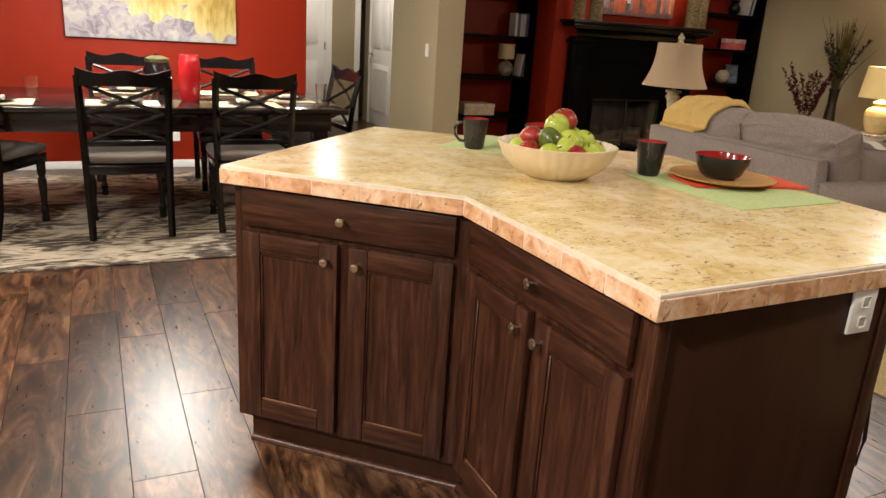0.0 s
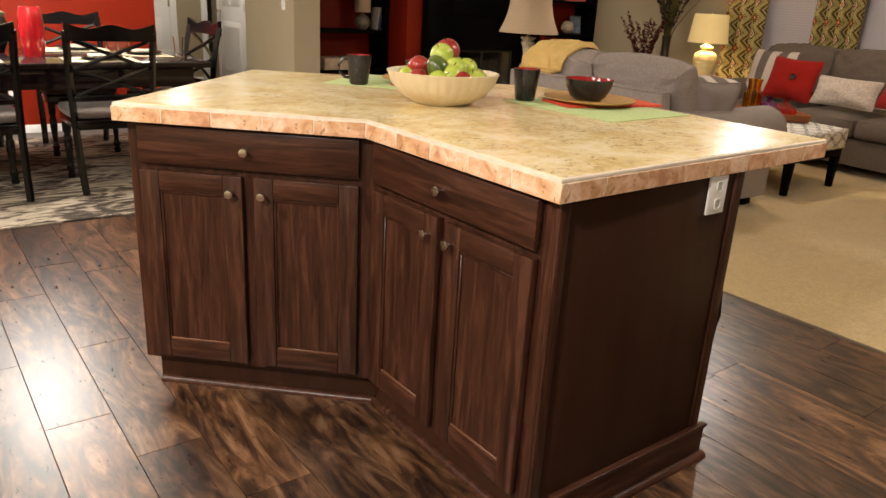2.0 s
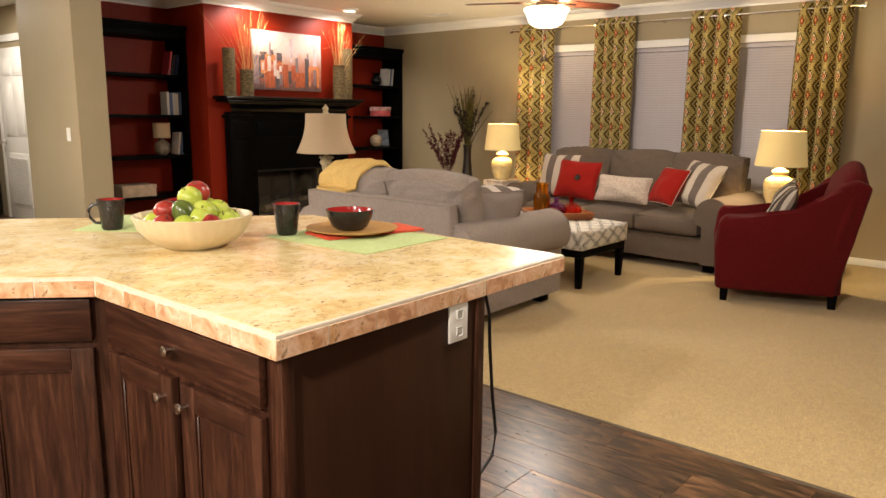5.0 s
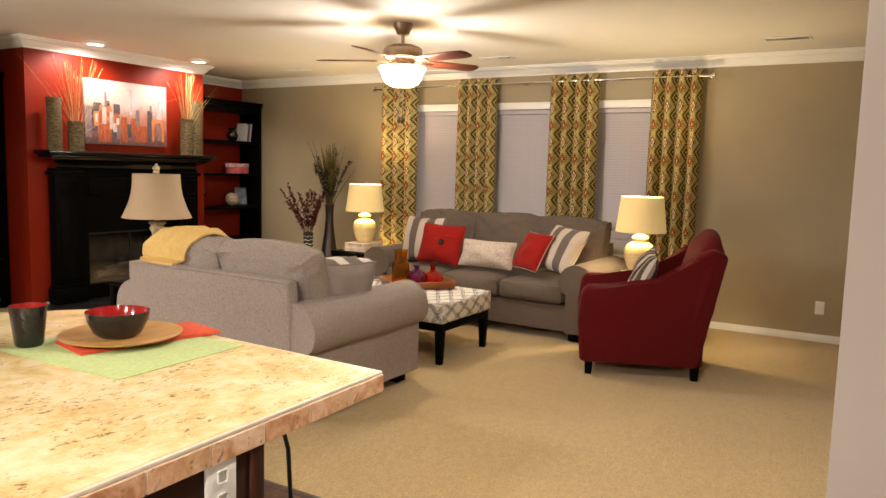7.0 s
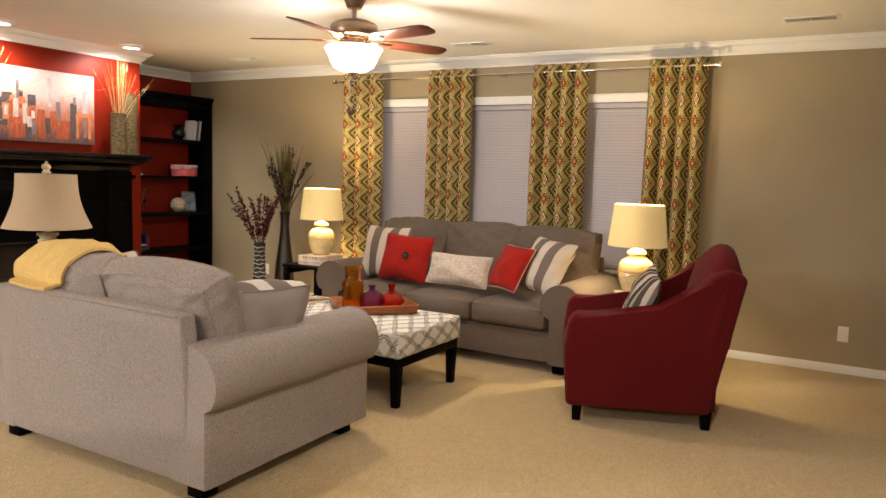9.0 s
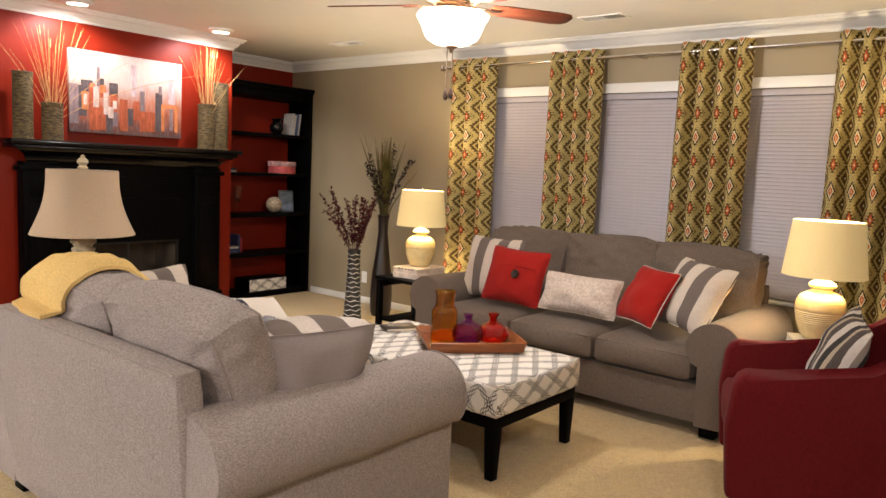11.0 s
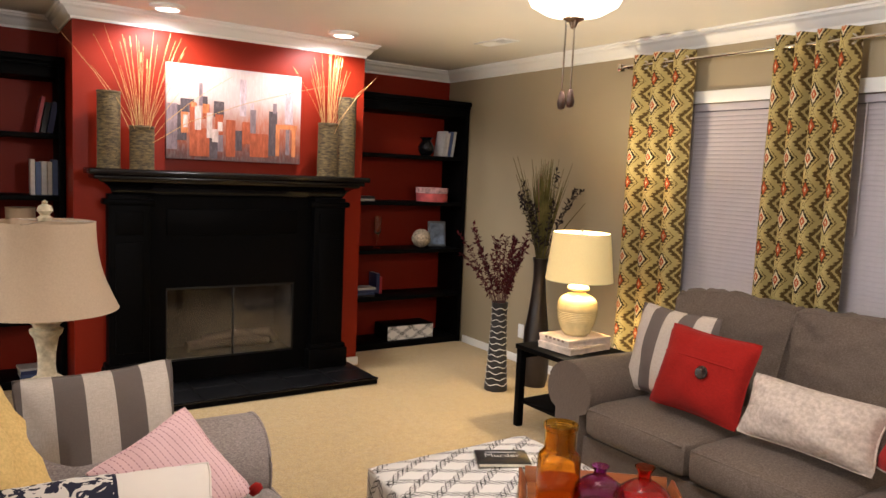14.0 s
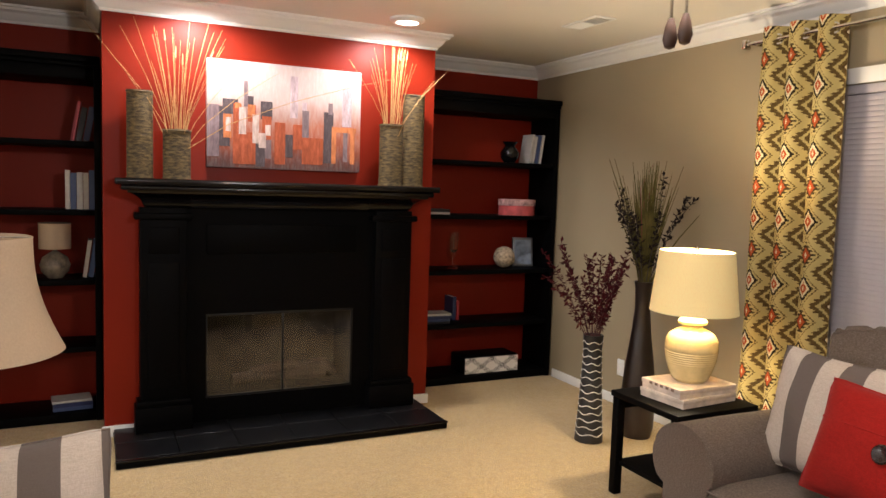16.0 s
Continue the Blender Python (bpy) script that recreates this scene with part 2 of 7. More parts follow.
def curtain_material():
    m = Mat("ikat_curtain_cloth", 0.9, spec=0.1)
    sep = m.t.nodes.new("ShaderNodeSeparateXYZ")
    m.link(m.t.nodes.new("ShaderNodeTexCoord").outputs["UV"], sep.inputs[0])
    step = 0.005
    u = m.math("MULTIPLY", m.math("FLOOR", m.math("DIVIDE", sep.outputs[0], step)), step)
    v = m.math("MULTIPLY", m.math("FLOOR", m.math("DIVIDE", sep.outputs[1], step)), step)
    du, dv = zigzag(m, u, 0.20), zigzag(m, v, 0.165)
    h = m.math("ADD", m.math("MULTIPLY", du, 0.64), m.math("MULTIPLY", dv, 0.36))
    DARK, BROWN, OLIVE, LIME, CREAM, RUST = (0.012, 0.008, 0.005), (0.060, 0.030, 0.010), (0.100, 0.064, 0.020), (0.47, 0.375, 0.15), (0.64, 0.54, 0.35), (0.36, 0.068, 0.018)
    odd = m.math("MODULO", m.math("FLOOR", m.math("ADD", m.math("DIVIDE", v, 0.165), 20.5)), 2.0)
    tail = [(0.29, LIME), (0.37, OLIVE), (0.395, LIME), (0.62, OLIVE), (0.72, LIME), (0.80, OLIVE), (0.88, BROWN), (0.95, CREAM)]
    light = m.ramp(h, [(0.0, CREAM), (0.05, RUST), (0.14, CREAM), (0.215, DARK)] + tail, True)
    deep = m.ramp(h, [(0.0, CREAM), (0.05, RUST), (0.165, BROWN), (0.23, LIME)] + tail, True)
    c = m.mix(odd, light, deep)
    teeth = m.math("MODULO", m.math("FLOOR", m.math("DIVIDE", sep.outputs[1], 0.010)), 2.0)
    for at, wide, tone in ((0.265, 0.05, DARK), (0.605, 0.035, BROWN)):
        band = m.math("COMPARE", h, at, wide)
        c = m.mix(m.math("MULTIPLY", m.math("MULTIPLY", teeth, band), 0.9), c, tone)
    w = m.noise(m.coord("Object", (500, 500, 500)), 1, 2)
    c = m.mix(m.math("MULTIPLY", w, 0.2), c, (0.10, 0.08, 0.03))
    m.color(c)
    m.bump(w, 0.2, 0.002)
    return m.m


def ottoman_material():
    m = Mat("trellis_print_cloth", 0.85, spec=0.15)
    sep = m.t.nodes.new("ShaderNodeSeparateXYZ")
    m.link(m.t.nodes.new("ShaderNodeTexCoord").outputs["UV"], sep.inputs[0])
    u = m.math("MULTIPLY", sep.outputs[0], 0.85)
    w = m.math("MULTIPLY", sep.outputs[1], 1.35)
    s = m.math("ADD", u, w)
    e = m.math("SUBTRACT", u, w)
    lines = []
    for p, q in ((s, e), (e, s)):
        t = m.math("PINGPONG", p, 0.078)
        wob = m.math("MULTIPLY", m.math("SINE", m.math("MULTIPLY", q, 2 * math.pi / 0.104)), 0.0095)
        l1 = m.math("COMPARE", t, m.math("ADD", wob, 0.0125), 0.0026)
        l2 = m.math("COMPARE", t, m.math("SUBTRACT", 0.0125, wob), 0.0026)
        lines.append(m.math("MAXIMUM", l1, l2))
    k = m.math("MINIMUM", m.math("ADD", lines[0], lines[1]), 1.0)
    w = m.noise(m.coord("Object", (420, 420, 420)), 1, 2)
    c = m.mix(k, m.ramp(w, [(0.3, (0.66, 0.63, 0.57)), (0.7, (0.75, 0.72, 0.66))]), (0.016, 0.013, 0.013))
    m.color(c)
    m.bump(w, 0.2, 0.002)
    return m.m


def stripe_material(name, stops, axis=0, period=0.155, shift=0.0, back=None):
    """Stripes across the local x of a cushion; stops are (start, colour) along one period."""
    m = Mat(name, 0.95, spec=0.12)
    m.b.inputs["Sheen Weight"].default_value = 0.03
    sep = m.t.nodes.new("ShaderNodeSeparateXYZ")
    m.link(m.t.nodes.new("ShaderNodeTexCoord").outputs["Object"], sep.inputs[0])
    f = m.math("FRACT", m.math("ADD", m.math("DIVIDE", sep.outputs[axis], period), 10.5 + shift))
    c = m.ramp(f, stops, True)
    if back:
        c = m.mix(m.math("GREATER_THAN", sep.outputs[1], 0.0), c, back)
    w = m.noise(m.coord("Object", (480, 480, 60)), 1, 2)
    w2 = m.noise(m.coord("Object", (60, 60, 480)), 1, 2)
    ww = m.math("MULTIPLY", m.math("ADD", w, w2), 0.5)
    c = m.mix(m.math("MULTIPLY", m.ramp(ww, [(0.4, (0, 0, 0)), (0.6, (1, 1, 1))]), 0.25), c, (0.16, 0.13, 0.11))
    m.color(c)
    m.bump(ww, 0.3, 0.003)
    return m.m


def tweed(name, dark, mid, light):
    """Flat-woven upholstery with slubs that run along the sofa."""
    m = Mat(name, 0.95, spec=0.12)
    m.b.inputs["Sheen Weight"].default_value = 0.06
    slub = m.noise(m.coord("Object", (110, 110, 330)), 1.0, 3, 0.6)
    warp = m.noise(m.coord("Object", (330, 330, 38)), 1.0, 2, 0.6)
    fleck = m.noise(m.coord("Object", (150, 150, 260)), 1.0, 2, 0.5)
    k = m.math("ADD", m.math("MULTIPLY", slub, 0.5), m.math("ADD", m.math("MULTIPLY", warp, 0.22), m.math("MULTIPLY", fleck, 0.28)))
    c = m.ramp(k, [(0.38, dark), (0.5, mid), (0.62, light)])
    c = m.mix(m.math("MULTIPLY", m.noise(m.coord(), 3.5, 3), 0.3), c, dark)
    m.color(c)
    m.bump(k, 0.35, 0.003)
    return m.m


M_SOFA = tweed("grey_tweed_upholstery", (0.195, 0.162, 0.144), (0.285, 0.238, 0.212), (0.395, 0.335, 0.300))
M_SOFA2 = tweed("taupe_upholstery", (0.090, 0.067, 0.051), (0.128, 0.098, 0.076), (0.178, 0.139, 0.110))
M_CHAIR = fabric("crimson_upholstery", (0.092, 0.0045, 0.0055), 420, 0.22, sheen=0.04)
M_REDCUSH = fabric("red_cushion_cloth", (0.27, 0.011, 0.007), 500, 0.18, sheen=0.05)
M_CREAMCUSH = plain("cream_plush", (0.46, 0.385, 0.32), 0.95, spec=0.1, var=0.22, scale=60, bump=0.7)
M_STRIPE = stripe_material("grey_cream_stripe_cloth", [(0.0, (0.125, 0.10, 0.085)), (0.5, (0.52, 0.45, 0.37))], period=0.17, shift=0.24)
M_STRIPE2 = stripe_material("black_silver_stripe_cloth", [(0.0, (0.012, 0.011, 0.012)), (0.30, (0.34, 0.28, 0.20)), (0.45, (0.05, 0.04, 0.035)), (0.70, (0.48, 0.43, 0.37))], 0, 0.16)
M_STRIPE3 = stripe_material("grey_backed_stripe_cloth", [(0.0, (0.17, 0.135, 0.115)), (0.56, (0.66, 0.60, 0.54))], period=0.215, shift=0.1, back=(0.27, 0.228, 0.212))
M_THROW = plain("mustard_knit_wool", (0.62, 0.43, 0.16), 1.0, spec=0.05, var=0.13, scale=130, bump=1.0)
M_CURTAIN = curtain_material()
M_OTT = ottoman_material()
M_FLOOR = floor_material()
M_CARPET = carpet_material()
M_TOP = stone_top_material("speckled_counter_top")
M_EDGE = stone_top_material("stone_edge_tile", True)
M_GROUT = plain("pale_grout", (0.68, 0.59, 0.47), 0.6)
M_SHADE = glow("lit_linen_shade", (0.80, 0.62, 0.28), 0.30)
M_SHADE0 = plain("unlit_linen_shade", (0.42, 0.315, 0.21), 0.9, spec=0.1, var=0.06, scale=160, bump=0.15)
M_BULBGLASS = glow("lit_frosted_glass", (1.0, 0.86, 0.66), 5.0)
M_CANGLOW = glow("lit_downlight_lens", (1.0, 0.88, 0.70), 9.0)
M_CERAMIC = plain("glazed_cream_ceramic", (0.62, 0.50, 0.24), 0.22, var=0.08, coat=0.3)
M_BLIND = plain("lilac_white_blind_slat", (0.44, 0.405, 0.425), 0.45, var=0.03)
M_ANTIQUE = plain("antique_cream_wood", (0.50, 0.42, 0.27), 0.5, var=0.3, scale=40)

# ---- mesh helpers ----


def finish(bm, smooth=40):
    bmesh.ops.recalc_face_normals(bm, faces=bm.faces)
    for f in bm.faces:
        f.smooth = smooth > 0
    if smooth:
        for e in bm.edges:
            if len(e.link_faces) == 2 and e.calc_face_angle(0) > radians(smooth):
                e.smooth = False


def part(name, bm, material, parent=None, label="", m=None, smooth=40):
    """Links a bmesh as one mesh object under a thing or a part."""
    finish(bm, smooth)
    me = bpy.data.meshes.new(name)
    bm.to_mesh(me)
    bm.free()
    me.materials.append(material)
    ob = new(name, me)
    if parent is not None:
        ob.parent = parent
    if m is not None:
        ob.matrix_local = m
    if label:
        ob["label"] = label
    return ob


def thing(name, m, label, category, group="", kind=""):
    return tagged_at(new(name), m, label, category, group, kind)


def tagged_at(ob, m, label, category, group="", kind=""):
    ob.matrix_world = m
    ob.empty_display_size = 0.1
    return tagged(ob, label, category, group, kind)


def bbox(x0, x1, y0, y1, z0, z1, bevel=0.0, seg=2, bm=None):
    """A box with bevelled edges; adds to bm where it is given."""
    nb = bmesh.new()
    bmesh.ops.create_cube(nb, size=1, matrix=Matrix.Translation(((x0 + x1) / 2, (y0 + y1) / 2, (z0 + z1) / 2)) @ Matrix.Diagonal((x1 - x0, y1 - y0, z1 - z0, 1)))
    if bevel:
        bmesh.ops.bevel(nb, geom=nb.edges[:], offset=bevel, segments=seg, affect="EDGES", profile=0.5)
    return join(bm, nb)


def join(bm, nb, m=None):
    if m is not None:
        bmesh.ops.transform(nb, matrix=m, verts=nb.verts)
    if bm is None:
        return nb
    me = bpy.data.meshes.new("tmp")
    nb.to_mesh(me)
    nb.free()
    bm.from_mesh(me)
    bpy.data.meshes.remove(me)
    return bm


def lathe(profile, n=32, bm=None, place=(0, 0, 0), wobble=0.0, flute=0, caps=True):
    """Turns (radius, height) pairs round z."""
    nb = bmesh.new()
    rings = []
    for r, z in profile:
        ring = []
        for i in range(n):
            a = 2 * math.pi * i / n
            rr = r * (1 + wobble * math.cos(flute * a)) if flute else r
            ring.append(nb.verts.new((place[0] + rr * math.cos(a), place[1] + rr * math.sin(a), place[2] + z)))
        rings.append(ring)
    for a, b in zip(rings, rings[1:]):
        for i in range(n):
            nb.faces.new((a[i], a[(i + 1) % n], b[(i + 1) % n], b[i]))
    for ring, r in ((rings[0], profile[0][0]), (rings[-1], profile[-1][0])):
        if r > 1e-4 and caps:
            nb.faces.new(ring)
    bmesh.ops.remove_doubles(nb, verts=nb.verts, dist=1e-5)
    return join(bm, nb)


def prism(outline, z0, z1, bevel=0.0, bm=None, seg=2):
    """A polygon in x, y pulled up from z0 to z1."""
    nb = bmesh.new()
    lo = [nb.verts.new((x, y, z0)) for x, y in outline]
    hi = [nb.verts.new((x, y, z1)) for x, y in outline]
    n = len(lo)
    nb.faces.new(lo[::-1])
    nb.faces.new(hi)
    for i in range(n):
        nb.faces.new((lo[i], lo[(i + 1) % n], hi[(i + 1) % n], hi[i]))
    if bevel:
        bmesh.ops.bevel(nb, geom=nb.edges[:], offset=bevel, segments=seg, affect="EDGES", profile=0.5)
    return join(bm, nb)


def tube(points, radius, n=10, bm=None, taper=None):
    """A round bar along a line of points."""
    nb = bmesh.new()
    pts = [Vector(p) for p in points]
    rings = []
    for i, p in enumerate(pts):
        d = (pts[min(i + 1, len(pts) - 1)] - pts[max(i - 1, 0)]).normalized()
        side = d.cross(Vector((0, 0, 1)) if abs(d.z) < 0.95 else Vector((1, 0, 0))).normalized()
        up = side.cross(d)
        r = radius if taper is None else radius + (taper - radius) * i / (len(pts) - 1)
        rings.append([nb.verts.new(p + r * (math.cos(2 * math.pi * k / n) * side + math.sin(2 * math.pi * k / n) * up)) for k in range(n)])
    for a, b in zip(rings, rings[1:]):
        for k in range(n):
            nb.faces.new((a[k], a[(k + 1) % n], b[(k + 1) % n], b[k]))
    nb.faces.new(rings[0])
    nb.faces.new(rings[-1])
    return join(bm, nb)


def cushion(w, h, d, n=26, pinch=0.09, lump=0.012, seed=0, square=2.2, bm=None):
    """A stuffed cushion, w wide (x), h high (z), d thick (y), with drawn-in edges and a seam."""
    nb = bmesh.new()
    grid = {}
    for side in (1, -1):
        for i in range(n + 1):
            for j in range(n + 1):
                u, v = 2 * i / n - 1, 2 * j / n - 1
                edge = i in (0, n) or j in (0, n)
                if edge and side == -1:
                    grid[side, i, j] = grid[1, i, j]
                    continue
                px = u * (1 - pinch * (1 - v * v) * abs(u) ** 3)
                pz = v * (1 - pinch * (1 - u * u) * abs(v) ** 3)
                turn = 1 - 0.055 * (abs(u) * abs(v)) ** 5
                px, pz = px * turn, pz * turn
                fat = ((1 - abs(u) ** square) * (1 - abs(v) ** square)) ** 0.5
                q = Vector((px * w / 2, 0, pz * h / 2))
                rad = math.atan2(v, u)
                fold = abs(noise.noise(Vector((math.cos(rad) * 5.0, math.sin(rad) * 5.0, seed * 2.3 + side)))) * max(abs(u), abs(v)) ** 3 * lump * 1.1
                wob = -fold + noise.noise(Vector((u * 1.7 + seed * 7.3, v * 1.7, side * 3.1 + seed))) * lump * (0.3 + fat)
                q.y = side * (fat * d / 2 + wob * (0 if edge else 1)) if not edge else 0
                grid[side, i, j] = nb.verts.new(q)
        for i in range(n):
            for j in range(n):
                f = [grid[side, i, j], grid[side, i + 1, j], grid[side, i + 1, j + 1], grid[side, i, j + 1]]
                nb.faces.new(f if side == -1 else f[::-1])
    return join(bm, nb)


def puffbox(x0, x1, y0, y1, z0, z1, puff=0.02, bevel=0.04, cuts=6, seed=0, lump=0.006, bm=None, crease=0.0):
    """An upholstered block: rounded, swollen and a little uneven."""
    nb = bbox(x0, x1, y0, y1, z0, z1)
    bmesh.ops.subdivide_edges(nb, edges=nb.edges[:], cuts=cuts, use_grid_fill=True)
    c = Vector(((x0 + x1) / 2, (y0 + y1) / 2, (z0 + z1) / 2))
    s = Vector(((x1 - x0) / 2, (y1 - y0) / 2, (z1 - z0) / 2))
    for vtx in nb.verts:
        q = [(vtx.co[i] - c[i]) / s[i] for i in range(3)]
        inner = [max(-(s[i] - bevel), min(s[i] - bevel, q[i] * s[i])) for i in range(3)]
        off = Vector([q[i] * s[i] - inner[i] for i in range(3)])
        p = Vector(inner) + (off.normalized() * bevel if off.length > 1e-6 else off)
        for i in range(3):
            j, k = (i + 1) % 3, (i + 2) % 3
            p[i] += q[i] * puff * (1 - q[j] ** 2) * (1 - q[k] ** 2) * min(1, s[i] / 0.1)
        p += Vector((1, 1, 1)) * noise.noise(p * 5 + Vector((seed * 3.7, seed, 0))) * lump
        if crease:
            ridge = 1 - abs(noise.noise(Vector((p.x * 3.2 + seed, p.y * 3.2, p.z * 7.5)))) * 6
            p.y -= max(0.0, ridge) * crease * (1 if p.y > 0 else -1)
        vtx.co = c + p
    return join(bm, nb)


def uv_box(ob):
    """Cloth unwrapped over a block in metres: the top flat, the sides folded down."""
    me = ob.data
    uv = me.uv_layers.new(name="UVMap")
    for f in me.polygons:
        nrm = f.normal
        for li in f.loop_indices:
            p = me.vertices[me.loops[li].vertex_index].co
            if abs(nrm.z) > 0.6:
                w = (p.x, p.y)
            elif abs(nrm.x) > abs(nrm.y):
                w = (p.z, p.y)
            else:
                w = (p.x, p.z)
            uv.data[li].uv = w


# ---- the shell: walls, floors, ceiling ----
CEIL = 2.50
XR, YB, YF, XL = 7.75, 7.40, -3.0, -2.6
CH0, CH1, CHY = 4.46, 6.48, 6.69


def setting(name, bm, mat, label, category="wall"):
    return tagged(part(name, bm, mat, smooth=0), label, category, kind="structure")


WINDOWS = [(1.84, 2.52), (2.93, 3.66), (3.98, 4.72)]
WZ0, WZ1 = 0.62, 2.055

# window wall with three openings
bm = bbox(XR, XR + 0.14, YF, WINDOWS[0][0], 0, CEIL)
for a, b in zip(WINDOWS, WINDOWS[1:]):
    bbox(XR, XR + 0.14, a[1], b[0], 0, CEIL, bm=bm)
bbox(XR, XR + 0.14, WINDOWS[-1][1], YB + 0.14, 0, CEIL, bm=bm)
for a, b in WINDOWS:
    bbox(XR, XR + 0.14, a, b, 0, WZ0, bm=bm)
    bbox(XR, XR + 0.14, a, b, WZ1, CEIL, bm=bm)
wall_east = setting("wall_east", bm, M_TAUPE, "taupe painted wall with three windows")
setting("wall_alcove", bbox(3.24, XR, YB, YB + 0.14, 0, CEIL), M_RED, "red painted wall behind the bookcases")
bm = prism([(CH0, 0), (4.98, 0), (4.98, 0.72), (5.945, 0.72), (5.945, 0), (CH1, 0), (CH1, CEIL), (CH0, CEIL)], CHY, YB)
for vtx in bm.verts:
    vtx.co = (vtx.co.x, vtx.co.z, vtx.co.y)
setting("wall_chimney", bm, M_RED, "red painted chimney breast above the fireplace")
setting("wall_south", prism([(2.86, -0.07), (XR, -0.24), (XR, -0.09), (2.86, 0.07)], 0, CEIL), M_TAUPE, "taupe painted wall closing the living room")
setting("wall_end_casing", prism([(2.845, -0.078), (2.8598, -0.078), (2.8598, 0.078), (2.845, 0.078)], 0, CEIL), paint("pale_grey_board_paint", (0.40, 0.355, 0.325)), "pale painted board on the end of the wall", "trim")
setting("wall_stub", bbox(2.98, 3.24, 6.31, 7.42, 0, CEIL), M_TAUPE, "taupe painted wall end beside the hall")
setting("wall_dining", bbox(XL, 1.94, 6.90, 7.04, 0, CEIL), M_RED, "deep red painted dining room wall")
setting("wall_west", bbox(XL - 0.14, XL, YF, 7.04, 0, CEIL), M_TAUPE, "taupe painted side wall of the kitchen")
setting("wall_kitchen", bbox(XL, XR, YF - 0.14, YF, 0, CEIL), M_TAUPE, "taupe painted kitchen wall")
# hall behind the dining room
bm = bbox(1.80, 3.50, 10.0, 10.14, 0, CEIL)
setting("wall_hall_end", bm, M_TAUPE, "taupe painted end wall of the hall")
setting("wall_hall_side", bbox(3.62, 3.76, 7.42, 10.14, 0, CEIL), M_TAUPE, "taupe painted hall wall")
setting("wall_hall_jog", bbox(3.24, 3.62, 7.54, 7.62, 0, CEIL), M_TAUPE, "taupe painted hall corner")
setting("wall_hall_west", bbox(1.80, 1.94, 7.04, 10.0, 0, CEIL), M_TAUPE, "taupe painted hall wall")
setting("wall_far_room", bbox(3.40, 3.9, 10.40, 10.5, 0, CEIL), M_TAUPE, "dim wall of the room past the doorway")
setting("ceiling", bbox(XL - 0.1, XR + 0.14, YF - 0.1, 11.1, CEIL, CEIL + 0.1), M_CEIL, "off-white textured ceiling", "ceiling")
setting("subfloor", bbox(XL - 0.1, XR + 0.14, YF - 0.1, 11.1, -0.12, -0.012), M_GROUT, "plain floor slab below the coverings", "floor")

# carpet: a sheet with an uneven pile
bm = bmesh.new()
bmesh.ops.create_grid(bm, x_segments=100, y_segments=160, size=0.5, matrix=Matrix.Translation(((2.99 + XR) / 2, (-0.16 + YB) / 2, 0)) @ Matrix.Diagonal((XR - 2.99, YB + 0.16, 1, 1)))
for vtx in bm.verts:
    vtx.co.z = -0.002 + 0.004 * noise.noise(vtx.co * 6) + (-0.006 if vtx.co.x < 3.0 else 0)
carpet = setting("carpet", bm, M_CARPET, "beige cut-pile carpet in the living room", "carpet")
setting("carpet_edge", bbox(2.972, 2.992, 0.0, 6.31, -0.012, 0.004, 0.004), plain("carpet_strip", (0.10, 0.07, 0.04), 0.6), "dark strip where carpet meets planks", "trim")


def crown(name, pts, inward):
    """Crown moulding along a line of corners; inward turns the profile into the room."""
    prof = [(0.0, -0.100), (0.010, -0.100), (0.012, -0.084), (0.026, -0.074), (0.048, -0.042), (0.070, -0.030), (0.075, -0.016), (0.088, -0.014), (0.088, 0.0), (0.0, 0.0)]
    bm = bmesh.new()
    rows = []
    n = len(pts)
    for i, p in enumerate(pts):
        p = Vector(p)
        dirs = []
        if i > 0:
            dirs.append((p - Vector(pts[i - 1])).normalized())
        if i < n - 1:
            dirs.append((Vector(pts[i + 1]) - p).normalized())
        nrm = [Vector((-d.y, d.x)) * inward for d in dirs]
        if len(nrm) == 2:
            s = nrm[0] + nrm[1]
            off = s / (1 + nrm[0].dot(nrm[1]))
        else:
            off = nrm[0]
        rows.append([bm.verts.new((p.x + off.x * a, p.y + off.y * a, CEIL + b)) for a, b in prof])
    for a, b in zip(rows, rows[1:]):
        for k in range(len(prof)):
            bm.faces.new((a[k], a[(k + 1) % len(prof)], b[(k + 1) % len(prof)], b[k]))
    bm.faces.new(rows[0])
    bm.faces.new(rows[-1])
    return tagged(part(name, bm, M_WHITE, smooth=25), "white crown moulding", "moulding", kind="structure")


crown("crown_moulding", [(XR, -0.09), (XR, YB), (CH1, YB), (CH1, CHY), (CH0, CHY), (CH0, YB), (3.24, YB)], 1)


def skirting(x0, x1, y0, y1):
    bm = bbox(x0, x1, y0, y1, 0, 0.066, 0.003)
    return tagged(part("baseboard", bm, M_WHITE), "white painted baseboard", "baseboard", kind="structure")


skirting(XR - 0.014, XR, -0.085, 7.0)
skirting(CH0 - 0.014, 4.66, CHY - 0.014, CHY)
skirting(6.32, CH1 + 0.014, CHY - 0.014, CHY)
skirting(XL, 1.94, 6.886, 6.90)
skirting(2.966, 2.98, 6.31, 7.42)
skirting(2.966, 3.24, 6.296, 6.31)
skirting(3.11, 3.42, 9.986, 10.0)

# ---- windows with blinds and curtains ----


